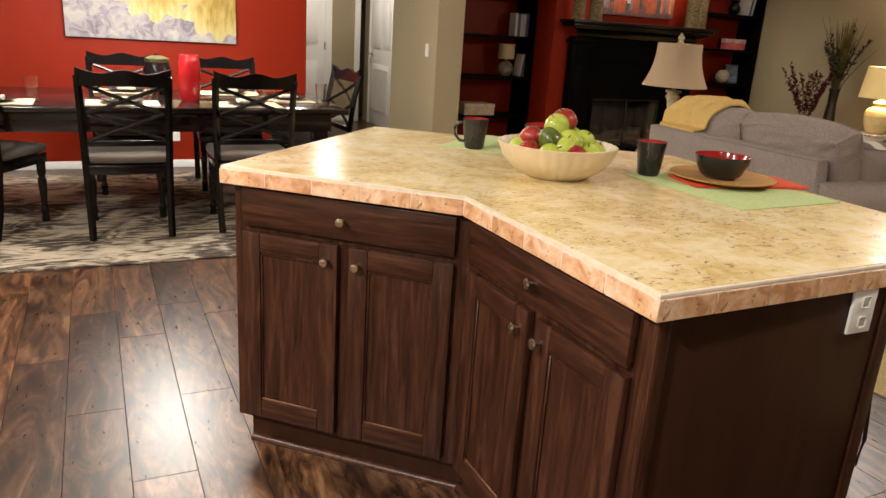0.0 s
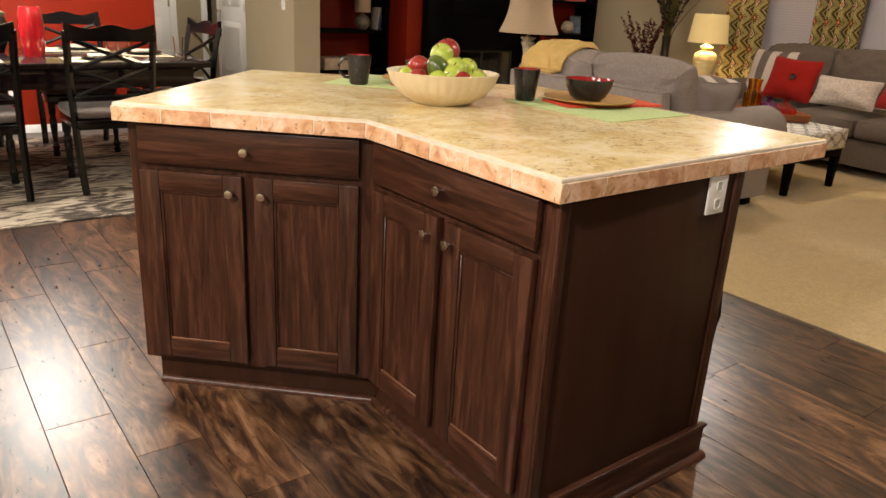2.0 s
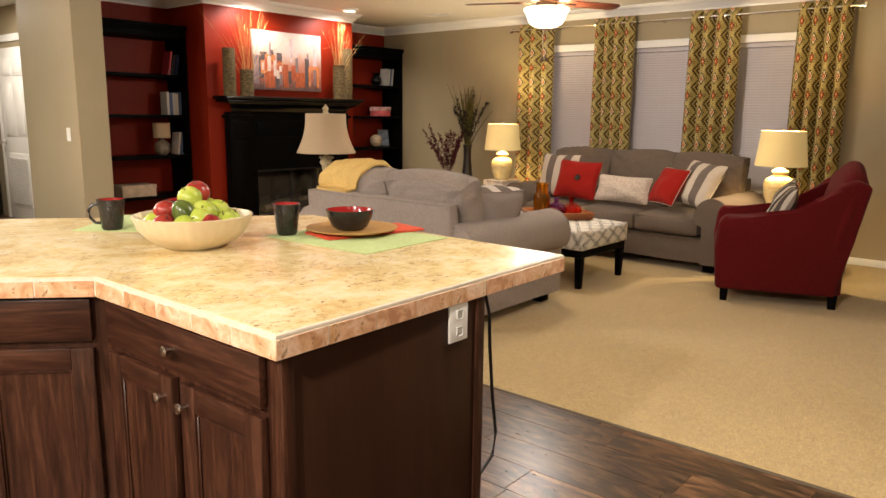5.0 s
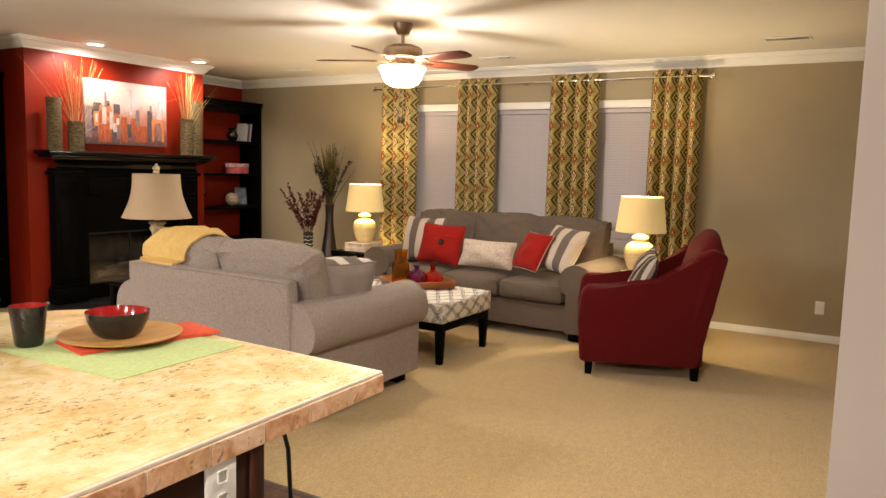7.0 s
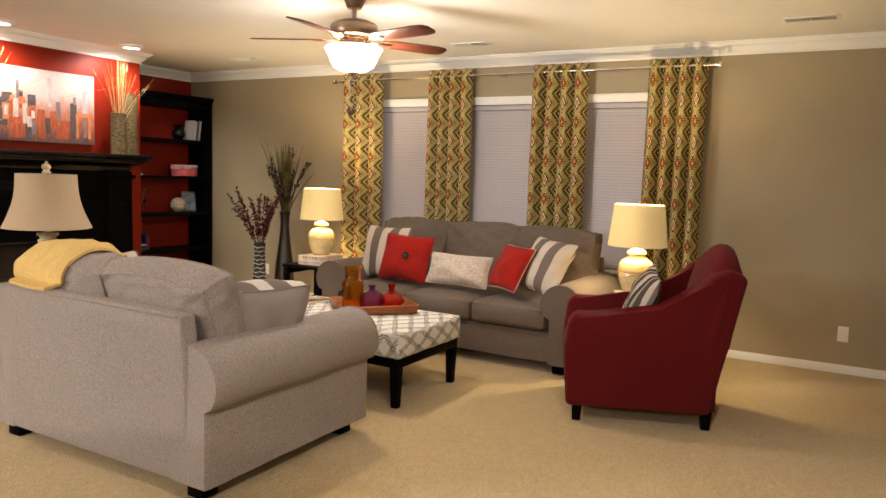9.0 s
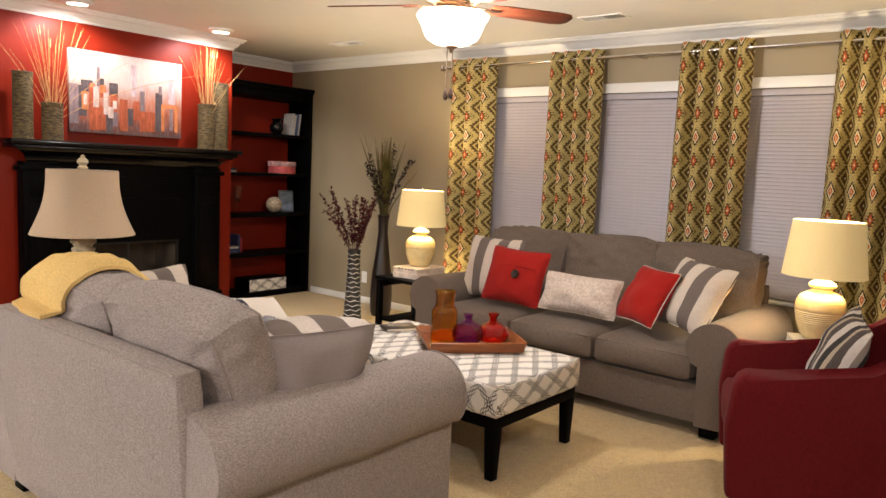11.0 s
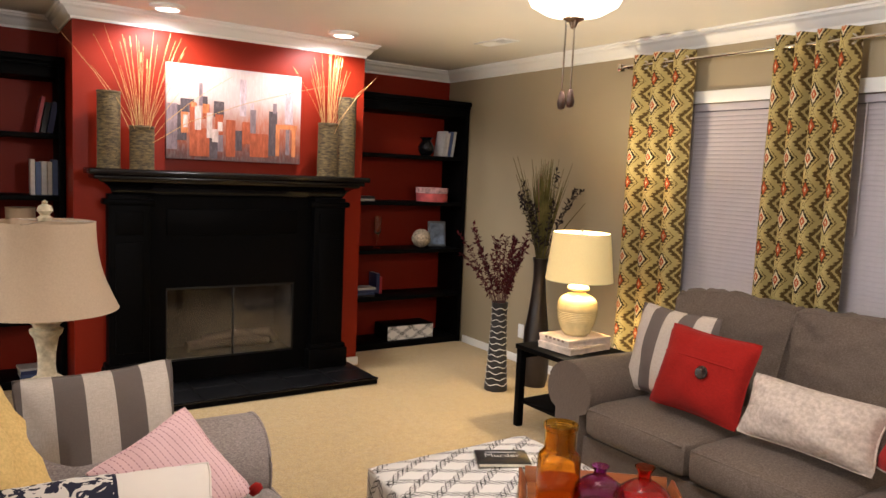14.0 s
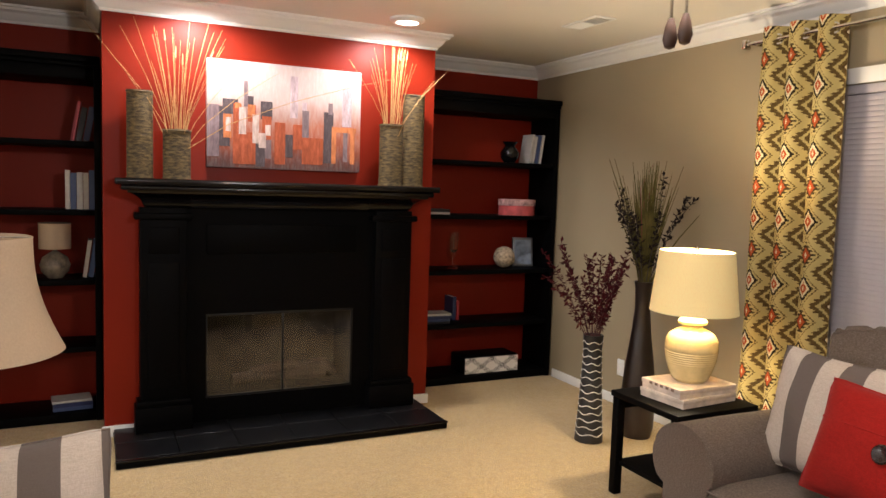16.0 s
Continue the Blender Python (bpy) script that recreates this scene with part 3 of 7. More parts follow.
def window(y0, y1, k):
    w = tagged(new("window_%d" % k), "white framed window with closed lilac blinds", "window", "windows behind the sofa", "structure")
    w.matrix_world = pose(XR, (y0 + y1) / 2, WZ0)
    h, W = WZ1 - WZ0, y1 - y0
    part("window_head", bbox(-0.02, 0.0, -W / 2 - 0.06, W / 2 + 0.06, h, h + 0.075, 0.004), M_WHITE, w)
    part("window_sill", bbox(-0.045, 0.06, -W / 2 - 0.06, W / 2 + 0.06, -0.025, 0.0, 0.004), M_WHITE, w)
    for s in (-1, 1):
        y = s * (W / 2)
        part("window_frame", bbox(-0.018, 0.0, min(y, y + s * 0.06), max(y, y + s * 0.06), 0, h, 0.003), M_WHITE, w)
    part("pane", bbox(0.10, 0.106, -W / 2, W / 2, 0, h), plain("night_pane", (0.01, 0.012, 0.02), 0.08), w)
    part("blind_headrail", bbox(0.012, 0.05, -W / 2 + 0.005, W / 2 - 0.005, h - 0.045, h - 0.003, 0.003), M_BLIND, w)
    n = int((h - 0.05) / 0.026)
    slat = bmesh.new()
    prof = [(-0.016, -0.003), (-0.006, 0.0015), (0.006, 0.0025), (0.016, 0.001)]
    rows = [[slat.verts.new((a, y, b)) for a, b in prof] for y in (-W / 2 + 0.006, W / 2 - 0.006)]
    for q in range(3):
        slat.faces.new((rows[0][q], rows[0][q + 1], rows[1][q + 1], rows[1][q]))
    slat.normal_update()
    bmesh.ops.solidify(slat, geom=slat.faces[:], thickness=0.0012)
    first = part("slat", slat, M_BLIND, w, m=pose(0.03, 0, 0.02, 0, -66, 0))
    for i in range(1, n):
        o = first.copy()
        scene.collection.objects.link(o)
        o.matrix_local = pose(0.03, 0, 0.02 + i * 0.026, 0, -66, 0)
    part("wand", tube([(0.005, W / 2 - 0.11, h - 0.05), (0.004, W / 2 - 0.112, h - 0.75)], 0.004, 6), M_BLIND, w)
    return w


for k, (a, b) in enumerate(WINDOWS):
    window(a, b, k + 1)

ROD_X, ROD_Z = 7.60, 2.31
CURTAINS = [(1.47, 1.93, 4), (2.44, 2.95, 4), (3.55, 4.02, 4), (4.55, 5.03, 3)]


def curtain(y0, y1, folds, seed, ztop=2.375, zbot=0.30):
    t = thing("curtain", pose(ROD_X, (y0 + y1) / 2, 0), "patterned ikat curtain in olive, cream and rust hung by grommets", "curtain", "curtains on the rod")
    bm = bmesh.new()
    uvl = bm.loops.layers.uv.new("UVMap")
    nu, nv, W = folds * 16, 40, y1 - y0
    grid, us = [], []
    for j in range(nv + 1):
        v = j / nv
        row = []
        for i in range(nu + 1):
            u = i / nu
            ph = 2 * math.pi * folds * u + 0.18 * math.sin(3.0 * v + seed) * math.sin(math.pi * u)
            amp = 0.072 + 0.008 * v + 0.012 * noise.noise(Vector((u * 3, v * 2, seed * 3.0)))
            spread = 1.0 + 0.05 * v
            y = (u - 0.5) * W * spread
            row.append(bm.verts.new((0.045 - amp * (1 - abs(math.cos(ph / 2)) ** 4) + 0.010 * math.cos(ph), y, ztop + (zbot - ztop) * v)))
        grid.append(row)
    length = folds * 0.20
    for j in range(nv):
        for i in range(nu):
            f = bm.faces.new((grid[j][i], grid[j][i + 1], grid[j + 1][i + 1], grid[j + 1][i]))
            for lp, (di, dj) in zip(f.loops, ((0, 0), (1, 0), (1, 1), (0, 1))):
                lp[uvl].uv = ((i + di) / nu * length + 0.10, (j + dj) / nv * (ztop - zbot))
    bm.normal_update()
    bmesh.ops.solidify(bm, geom=bm.faces[:], thickness=0.003)
    part("cloth", bm, M_CURTAIN, t)
    for g in range(folds * 2):
        y = (g + 0.5) / (folds * 2) * W - W / 2
        gr = lathe([(0.020, -0.003), (0.028, -0.003), (0.028, 0.003), (0.020, 0.003), (0.020, -0.003)], 16)
        part("grommet", gr, M_STEEL, t, m=pose(0, y, ROD_Z, 90, 0, 40 if g % 2 else -40))
    return t


for s, (a, b, f) in enumerate(CURTAINS):
    curtain(a, b, f, s + 1)
rod = thing("curtain_rod", pose(ROD_X, 0, ROD_Z), "thin brushed nickel curtain rod with square finials", "curtain rod")
part("pole", tube([(0, 1.38, 0), (0, 5.10, 0)], 0.011, 12), M_STEEL, rod)
for y in (1.37, 5.11):
    part("finial", bbox(-0.022, 0.022, y - 0.012, y + 0.012, -0.024, 0.024, 0.003), M_STEEL, rod)
for y in (1.43, 3.25, 5.05):
    part("bracket", bbox(0.0, 0.149, y - 0.008, y + 0.008, -0.014, 0.004, 0.002), M_STEEL, rod)

# ---- fireplace ----
fp = thing("fireplace", pose((CH0 + CH1) / 2, CHY, 0), "black painted wooden fireplace surround with mantel shelf and glass firebox", "fireplace")
hw = 0.955


def fpbox(name, x0, x1, y0, y1, z0, z1, bev=0.006, parent=fp, mat=M_BLACKWOOD):
    return part(name, bbox(x0, x1, -y1, -y0, z0, z1, bev), mat, parent)


fpbox("mantel_shelf", -hw, hw, 0.0, 0.262, 1.455, 1.492, 0.008, mat=M_BLACKWOOD2)
fpbox("mantel_bed", -hw + 0.03, hw - 0.03, 0.0, 0.235, 1.425, 1.4548, 0.010, mat=M_BLACKWOOD2)
cm = bmesh.new()
prof = [(0.10, 1.33), (0.115, 1.345), (0.13, 1.375), (0.165, 1.40), (0.205, 1.412), (0.21, 1.4248), (0.0, 1.4248), (0.0, 1.33)]
ra = [cm.verts.new((-hw + 0.06 + (0.21 - p) * 0.9, -p, z)) for p, z in prof]
rb = [cm.verts.new((hw - 0.06 - (0.21 - p) * 0.9, -p, z)) for p, z in prof]
for q in range(len(prof)):
    cm.faces.new((ra[q], ra[(q + 1) % len(prof)], rb[(q + 1) % len(prof)], rb[q]))
cm.faces.new(ra), cm.faces.new(rb)
part("mantel_moulding", cm, M_BLACKWOOD2, fp)
for s in (-1, 1):
    x = s * 0.70
    leg = fpbox("pilaster", x - 0.125, x + 0.125, 0.0, 0.115, 0.225, 1.3298)
    fpbox("plinth", x - 0.155, x + 0.155, 0.0, 0.150, 0.046, 0.19, 0.004, leg)
    fpbox("plinth_cap", x - 0.145, x + 0.145, 0.0, 0.138, 0.1902, 0.2248, 0.01, leg)
    fpbox("capital", x - 0.155, x + 0.155, 0.0, 0.135, 1.262, 1.3, 0.008, leg)
    fpbox("square_panel", x - 0.085, x + 0.085, 0.1152, 0.127, 1.07, 1.22, 0.006, leg)
    fpbox("long_panel", x - 0.085, x + 0.085, 0.1152, 0.122, 0.29, 1.02, 0.005, leg)
# the breast panel round the opening
OX0, OX1, OZ0, OZ1 = -0.462, 0.452, 0.19, 0.70
for pa, pb, pc, pd in ((-0.575, OX0, 0.046, 1.3298), (OX1, 0.575, 0.046, 1.3298), (OX0, OX1, OZ1, 1.3298), (OX0, OX1, 0.046, OZ0)):
    part("breast_panel", bbox(pa, pb, -0.055, 0, pc, pd), M_BLACKWOOD, fp, smooth=0)
fpbox("header_panel", -0.46, 0.46, 0.0552, 0.068, 1.06, 1.235, 0.006)
fbm = bbox(OX0 - 0.002, OX1 + 0.002, -0.004, 0.36, OZ0 - 0.01, OZ0, bm=None)
bbox(OX0 - 0.012, OX0, 0.002, 0.36, OZ0, OZ1, bm=fbm)
bbox(OX1, OX1 + 0.012, 0.002, 0.36, OZ0, OZ1, bm=fbm)
bbox(OX0, OX1, 0.35, 0.36, OZ0, OZ1, bm=fbm)
bbox(OX0, OX1, 0.002, 0.36, OZ1, OZ1 + 0.012, bm=fbm)
part("firebox", fbm, plain("sooty_firebrick", (0.045, 0.036, 0.026), 0.9, var=0.4, scale=9, bump=0.3), fp, smooth=0)
for q, (xa, xb, za, zb) in enumerate(((OX0, OX1, OZ1 - 0.016, OZ1), (OX0, OX1, OZ0, OZ0 + 0.012), (OX0, OX0 + 0.010, OZ0 + 0.012, OZ1 - 0.016), (OX1 - 0.010, OX1, OZ0 + 0.012, OZ1 - 0.016), (-0.006, 0.006, OZ0 + 0.012, OZ1 - 0.016))):
    part("glass_frame", bbox(xa, xb, -0.05, -0.03, za, zb, 0.002), plain("black_metal", (0.02, 0.02, 0.02), 0.35, 0.6), fp)
for xa, xb in ((OX0 + 0.010, -0.006), (0.006, OX1 - 0.010)):
    g = part("glass_pane", bbox(xa, xb, -0.043, -0.039, OZ0 + 0.012, OZ1 - 0.016), glass("smoked_glass", (0.75, 0.72, 0.68)), fp)
    g.visible_shadow = False
for q in range(4):
    part("log", tube([(-0.28 + 0.12 * q, 0.12 + 0.03 * q, OZ0 + 0.05 + 0.03 * (q % 2)), (0.02 + 0.1 * q, 0.16 - 0.02 * q, OZ0 + 0.07 + 0.05 * (q % 2)), (0.22 + 0.05 * q, 0.14, OZ0 + 0.05)], 0.04, 10), plain("charred_log", (0.07, 0.05, 0.035), 0.9, var=0.5, scale=20, bump=0.6), fp)
# hearth slab with tiles
hearth = thing("hearth", pose(0, 0, 0), "low black slate tiled hearth on the carpet", "hearth")
part("slab", bbox(4.505, 6.385, 6.145, CHY - 0.0005, 0.0, 0.034, 0.006), M_BLACKWOOD, hearth)
part("nosing", bbox(4.500, 6.390, 6.140, 6.165, 0.034, 0.046, 0.005), M_BLACKWOOD2, hearth)
tw = (6.385 - 4.505) / 6
proto = None
for i in range(6):
    for j in range(2):
        x, y = 4.505 + i * tw + tw / 2, 6.168 + j * 0.262 + 0.129
        if proto is None:
            proto = part("tile", bbox(-tw / 2 + 0.003, tw / 2 - 0.003, -0.128, 0.128, 0.034, 0.0455, 0.002, 1), M_HEARTH, hearth, m=pose(x, y, 0))
        else:
            o = proto.copy()
            scene.collection.objects.link(o)
            o.matrix_local = pose(x, y, 0)

# ---- bookcases ----
SHELF_Z = [0.055, 0.46, 0.87, 1.29, 1.70]


def bookcase(x0, x1):
    c = thing("bookcase", pose((x0 + x1) / 2, YB, 0), "tall black built-in bookcase with open shelves and red back", "bookcase", "bookcases beside the fireplace")
    W, D = x1 - x0, YB - 7.03
    h = W / 2
    for s in (-1, 1):
        part("side", bbox(min(s * h, s * (h - 0.035)), max(s * h, s * (h - 0.035)), -D, -0.004, 0, 2.13, 0.003), M_BLACKWOOD, c)
    for i, z in enumerate(SHELF_Z):
        part("shelf", bbox(-h + 0.0355, h - 0.0355, -D + 0.012, -0.004, z - (0.055 if i == 0 else 0.032), z, 0.003), M_BLACKWOOD, c)
    part("top", bbox(-h + 0.0355, h - 0.0355, -D + 0.004, -0.004, 2.06, 2.13, 0.003), M_BLACKWOOD, c)
    bm = bbox(-h - 0.0, h + 0.0, -D - 0.012, -0.004, 2.1305, 2.155, 0.006)
    bbox(-h - 0.0, h + 0.0, -D - 0.03, -0.004, 2.155, 2.195, 0.008, bm=bm)
    part("cornice", bm, M_BLACKWOOD, c)
    return c


bookcase(CH1 + 0.006, XR - 0.016)
bookcase(3.245, CH0 - 0.006)

# ---- kitchen island ----


def island():
    t = thing("kitchen_island", pose(0, 0, 0), "boomerang-shaped kitchen island of dark hickory cabinets", "kitchen island")
    base = [(1.036, 1.042), (1.70, 1.042), (1.70, 2.02), (0.985, 2.735), (0.508, 2.268), (1.036, 1.768)]
    part("carcass", prism(base, 0.10, 0.864), M_CAB, t, smooth=0)
    toe = [(1.072, 1.05), (1.695, 1.05), (1.695, 2.0), (0.985, 2.70), (0.552, 2.276), (1.072, 1.784)]
    part("toe_kick", prism(toe, 0.0, 0.0998), M_PANEL, t, smooth=0)
    # right-hand end panel with its corner battens and skirting
    part("end_panel", bbox(1.066, 1.668, 1.034, 1.0415, 0.10, 0.864, 0.001), M_PANEL, t, "plain dark brown laminate end panel")
    part("corner_batten", bbox(1.034, 1.066, 1.028, 1.0418, 0.10, 0.864, 0.003), M_CAB, t)
    part("corner_batten", bbox(1.668, 1.704, 1.028, 1.0418, 0.10, 0.864, 0.003), M_CAB, t)
    part("skirting_board", bbox(1.10, 1.728, 1.020, 1.0338, 0.018, 0.10, 0.003), M_CABX, t)
    part("skirting_top", bbox(1.10, 1.732, 1.014, 1.0338, 0.1002, 0.112, 0.003), M_CABX, t, "worn lighter top edge")
    part("quarter_round", tube([(1.10, 1.020, 0.0), (1.737, 1.020, 0.0)], 0.018, 10), M_CABX, t)
    part("quarter_round", tube([(0.553, 2.270, 0.0), (1.080, 1.778, 0.0)], 0.018, 10), M_CABX, t)
    part("quarter_round", tube([(1.070, 1.784, 0.0), (1.070, 1.03, 0.0)], 0.018, 10), M_CABX, t)
    # two fronts: origin at the left end of each, x along it, y out of the front
    for org, ang, L in (((0.508, 2.268), math.degrees(math.atan2(1.768 - 2.268, 1.036 - 0.508)), 0.7272), ((1.036, 1.768), -90.0, 0.726)):
        m = pose(org[0], org[1], 0, 0, 0, ang) @ pose(0, 0, 0, 0, 0, 0)
        for name, x0, x1, z0, z1 in (("drawer", 0.035, L - 0.035, 0.742, 0.855), ("door", 0.035, L / 2 - 0.018, 0.118, 0.722), ("door", L / 2 + 0.018, L - 0.035, 0.118, 0.722)):
            ms = m
            if name == "drawer":
                d = part("drawer_front", bbox(x0, x1, -0.021, -0.0008, z0, z1, 0.004), M_CABX, t, m=ms)
                kx, kz = (x0 + x1) / 2, (z0 + z1) / 2
            else:
                f = 0.058
                d = part("door", bbox(x0 + f - 0.004, x1 - f + 0.004, -0.011, -0.0008, z0 + f - 0.004, z1 - f + 0.004), M_CAB, t, m=ms, smooth=0)
                for sx0, sx1 in ((x0, x0 + f), (x1 - f, x1)):
                    part("stile", bbox(sx0, sx1, -0.021, -0.0012, z0, z1, 0.003), M_CAB, d)
                for sz0, sz1 in ((z0, z0 + f), (z1 - f, z1)):
                    part("rail", bbox(x0 + f, x1 - f, -0.0205, -0.0012, sz0, sz1, 0.003), M_CABX, d)
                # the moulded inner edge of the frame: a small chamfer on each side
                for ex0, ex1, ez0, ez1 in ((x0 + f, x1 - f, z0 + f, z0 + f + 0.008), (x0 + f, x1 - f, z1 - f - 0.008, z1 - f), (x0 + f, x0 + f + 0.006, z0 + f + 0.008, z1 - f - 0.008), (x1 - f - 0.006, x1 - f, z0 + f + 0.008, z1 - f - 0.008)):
                    # only the lower edge gets the paler wood, as if catching light
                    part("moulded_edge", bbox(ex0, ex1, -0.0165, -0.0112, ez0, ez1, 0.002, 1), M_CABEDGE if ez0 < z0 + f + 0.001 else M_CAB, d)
                kx = x1 - 0.03 if x0 < L / 3 else x0 + 0.03
                kz = z1 - 0.048
            kb = lathe([(0.006, 0.0), (0.0045, 0.010), (0.006, 0.015), (0.0115, 0.020), (0.0135, 0.025), (0.0120, 0.029), (0.0, 0.0310)], 18)
            part("knob", kb, M_STEEL, d, "brushed nickel knob", m=pose(kx, -0.021, kz, 90, 0, 0))
    # outlet on the end panel
    o = part("outlet_plate", bbox(1.555, 1.628, 1.026, 1.0338, 0.763, 0.862, 0.003), M_PLASTIC, t, "white double outlet plate")
    for z in (0.79, 0.835):
        part("socket", bbox(1.580, 1.603, 1.0245, 1.0258, z - 0.012, z + 0.012, 0.004), plain("grey_plastic", (0.55, 0.54, 0.5), 0.4), o)
    return t


island()
TOP = [(1.006, 1.007), (2.118, 1.032), (2.150, 2.262), (1.210, 3.030), (0.460, 2.250), (1.001, 1.752)]
top = thing("island_worktop", pose(0, 0, 0.866), "mottled cream and tan stone-look worktop edged with terracotta tiles", "worktop")


def inset(outline, d):
    out = []
    n = len(outline)
    for i in range(n):
        p, a, b = Vector(outline[i]), Vector(outline[i - 1]), Vector(outline[(i + 1) % n])
        d1, d2 = (p - a).normalized(), (b - p).normalized()
        n1, n2 = Vector((-d1.y, d1.x)), Vector((-d2.y, d2.x))
        off = (n1 + n2) / (1 + n1.dot(n2))
        out.append(tuple(p + off * d))
    return out


part("slab", prism(inset(TOP, 0.0022), 0.0, 0.0403, 0.0), M_GROUT, top, smooth=0)
part("edge_bead", prism(inset(TOP, 0.0035), 0.0405, 0.0492, 0.0025), M_GROUT, top, "pale worn edge bead")
part("surface", prism(inset(TOP, 0.011), 0.0485, 0.0505, 0.0008), M_TOP, top, smooth=0)
for i in range(6):
    a, b = Vector(TOP[i]), Vector(TOP[(i + 1) % 6])
    L = (b - a).length
    n = max(1, round(L / 0.148))
    w = L / n
    ang = math.degrees(math.atan2(b.y - a.y, b.x - a.x))
    first = None
    for k in range(n):
        m = pose(*(a + (b - a) * ((k + 0.5) / n)), 0, 0, 0, ang)
        if first is None:
            first = part("edge_tile", bbox(-w / 2 + 0.0016, w / 2 - 0.0016, 0.0008, 0.0080, -0.002, 0.0398, 0.0012, 1), M_EDGE, top, m=m)
        else:
            o = first.copy()
            scene.collection.objects.link(o)
            o.matrix_local = m

# ---- sofas, chair, ottoman ----


def roll_arm(length, width, height, mat, t, sign, y_front, bulge=0.0):
    """A rolled sofa arm along y (front at y_front), outer face at local x = sign * 0, growing inwards."""
    r = width * 0.62
    cx = width / 2
    prof = []
    n = 26
    zc = height - r
    outer, inner = cx - width * 0.38, cx + width * 0.36
    prof.append((outer, 0.075))
    prof.append((outer, zc - r * 0.7))
    for k in range(n + 1):
        a = math.radians(215 - 250 * k / n)
        prof.append((cx + r * math.cos(a) * 1.04, zc + r * math.sin(a)))
    prof.append((inner, zc - r * 0.7))
    prof.append((inner, 0.075))
    bm = bmesh.new()
    rings = []
    steps = [0.0, 0.006, 0.02, 0.06] + [0.06 + (length - 0.12) * q / 10 for q in range(1, 10)] + [length - 0.06, length - 0.02, length - 0.006, length]
    for s in steps:
        edge = min(s, length - s)
        k = 1 - max(0, 0.02 - edge) * 1.6
        ring = []
        for px, pz in prof:
            q = Vector((cx + (px - cx) * k, 0, zc + (pz - zc) * (k if pz > zc - r else 1)))
            wob = noise.noise(Vector((px * 6, s * 4, pz * 6))) * 0.005
            ring.append(bm.verts.new((sign * (q.x + wob), y_front + s, q.z + wob)))
        rings.append(ring)
    for a, b in zip(rings, rings[1:]):
        for k in range(len(prof)):
            bm.faces.new((a[k], a[(k + 1) % len(prof)], b[(k + 1) % len(prof)], b[k]))
    bm.faces.new(rings[0]), bm.faces.new(rings[-1])
    arm = part("arm", bm, mat, t, smooth=50)
    pip = []
    for px, pz in prof[1:-1]:
        pip.append((sign * (cx + (px - cx) * 0.985), y_front + 0.004, zc + (pz - zc) * 0.985))
    part("piping", tube(pip, 0.005, 6), mat, arm)
    return arm


def boxed_cushion(w, h, d, seed, sag_l, sag_r, n=30):
    """A soft boxed cushion about its middle, x across, z up: swollen faces, creases from the corners, and its two welt lines."""

    def place(u, v, y, out=0.0):
        turn = 1 - 0.035 * (abs(u) * abs(v)) ** 6
        x = u * turn * (w / 2 + out) * (1 - 0.03 * (1 - v * v) * abs(u) ** 4)
        z = v * turn * (h / 2 + out) + 0.006 * (1 - u * u) * (1 if v > 0 else 0) * abs(v)
        up = (v + 1) / 2
        z -= (sag_l * max(0.0, -u) ** 2.2 + sag_r * max(0.0, u) ** 2.2) * up
        q = Vector((x, y, z))
        return q + Vector((0.5, 1, 0.7)) * noise.noise(q * 4.2 + Vector((seed * 3.7, seed, 0))) * 0.016

    def side_y(u, v, s):
        fat = (max(0.0, 1 - abs(u) ** 2.3) * max(0.0, 1 - abs(v) ** 2.3)) ** 0.62
        edge = max(abs(u), abs(v))
        a = math.atan2(v, u)
        ridge = max(0.0, 1 - abs(noise.noise(Vector((math.cos(a) * 4.5, math.sin(a) * 4.5, seed * 1.7 + s)))) * 5.5)
        ridge2 = max(0.0, 1 - abs(noise.noise(Vector((u * 1.6 + seed, v * 4.2 + u * 1.5, s * 2.0)))) * 7.0)
        crease = 0.038 * ridge ** 1.5 * edge ** 2 * (1 - edge ** 8) + 0.022 * ridge2 * (1 - edge ** 4)
        return s * (d * 0.29 + d * 0.23 * fat - crease)

    nb = bmesh.new()
    grid = {}
    for s in (-1, 1):
        for i in range(n + 1):
            for j in range(n + 1):
                u, v = math.sin((2 * i / n - 1) * math.pi / 2), math.sin((2 * j / n - 1) * math.pi / 2)
                grid[s, i, j] = nb.verts.new(place(u, v, side_y(u, v, s)))
        for i in range(n):
            for j in range(n):
                f = [grid[s, i, j], grid[s, i + 1, j], grid[s, i + 1, j + 1], grid[s, i, j + 1]]
                nb.faces.new(f if s == -1 else f[::-1])
    rim = [(i, 0) for i in range(n)] + [(n, j) for j in range(n)] + [(n - i, n) for i in range(n)] + [(0, n - j) for j in range(n)]
    rows = [[grid[-1, i, j] for i, j in rim]]
    for k in range(1, 6):
        f = k / 6
        row = []
        for q, (i, j) in enumerate(rim):
            u, v = math.sin((2 * i / n - 1) * math.pi / 2), math.sin((2 * j / n - 1) * math.pi / 2)
            pucker = max(0.0, 1 - abs(noise.noise(Vector((q * 0.32, f * 1.2, seed * 2.0)))) * 5)
            row.append(nb.verts.new(place(u, v, d * 0.29 * (2 * f - 1), (0.030 - 0.016 * pucker) * math.sin(math.pi * f))))
        rows.append(row)
    rows.append([grid[1, i, j] for i, j in rim])
    for a, b in zip(rows, rows[1:]):
        for k in range(len(rim)):
            nb.faces.new((a[k], a[(k + 1) % len(rim)], b[(k + 1) % len(rim)], b[k]))
    loops = [[tuple(grid[s, i, j].co) for i, j in rim + rim[:1]] for s in (-1, 1)]
    return nb, loops


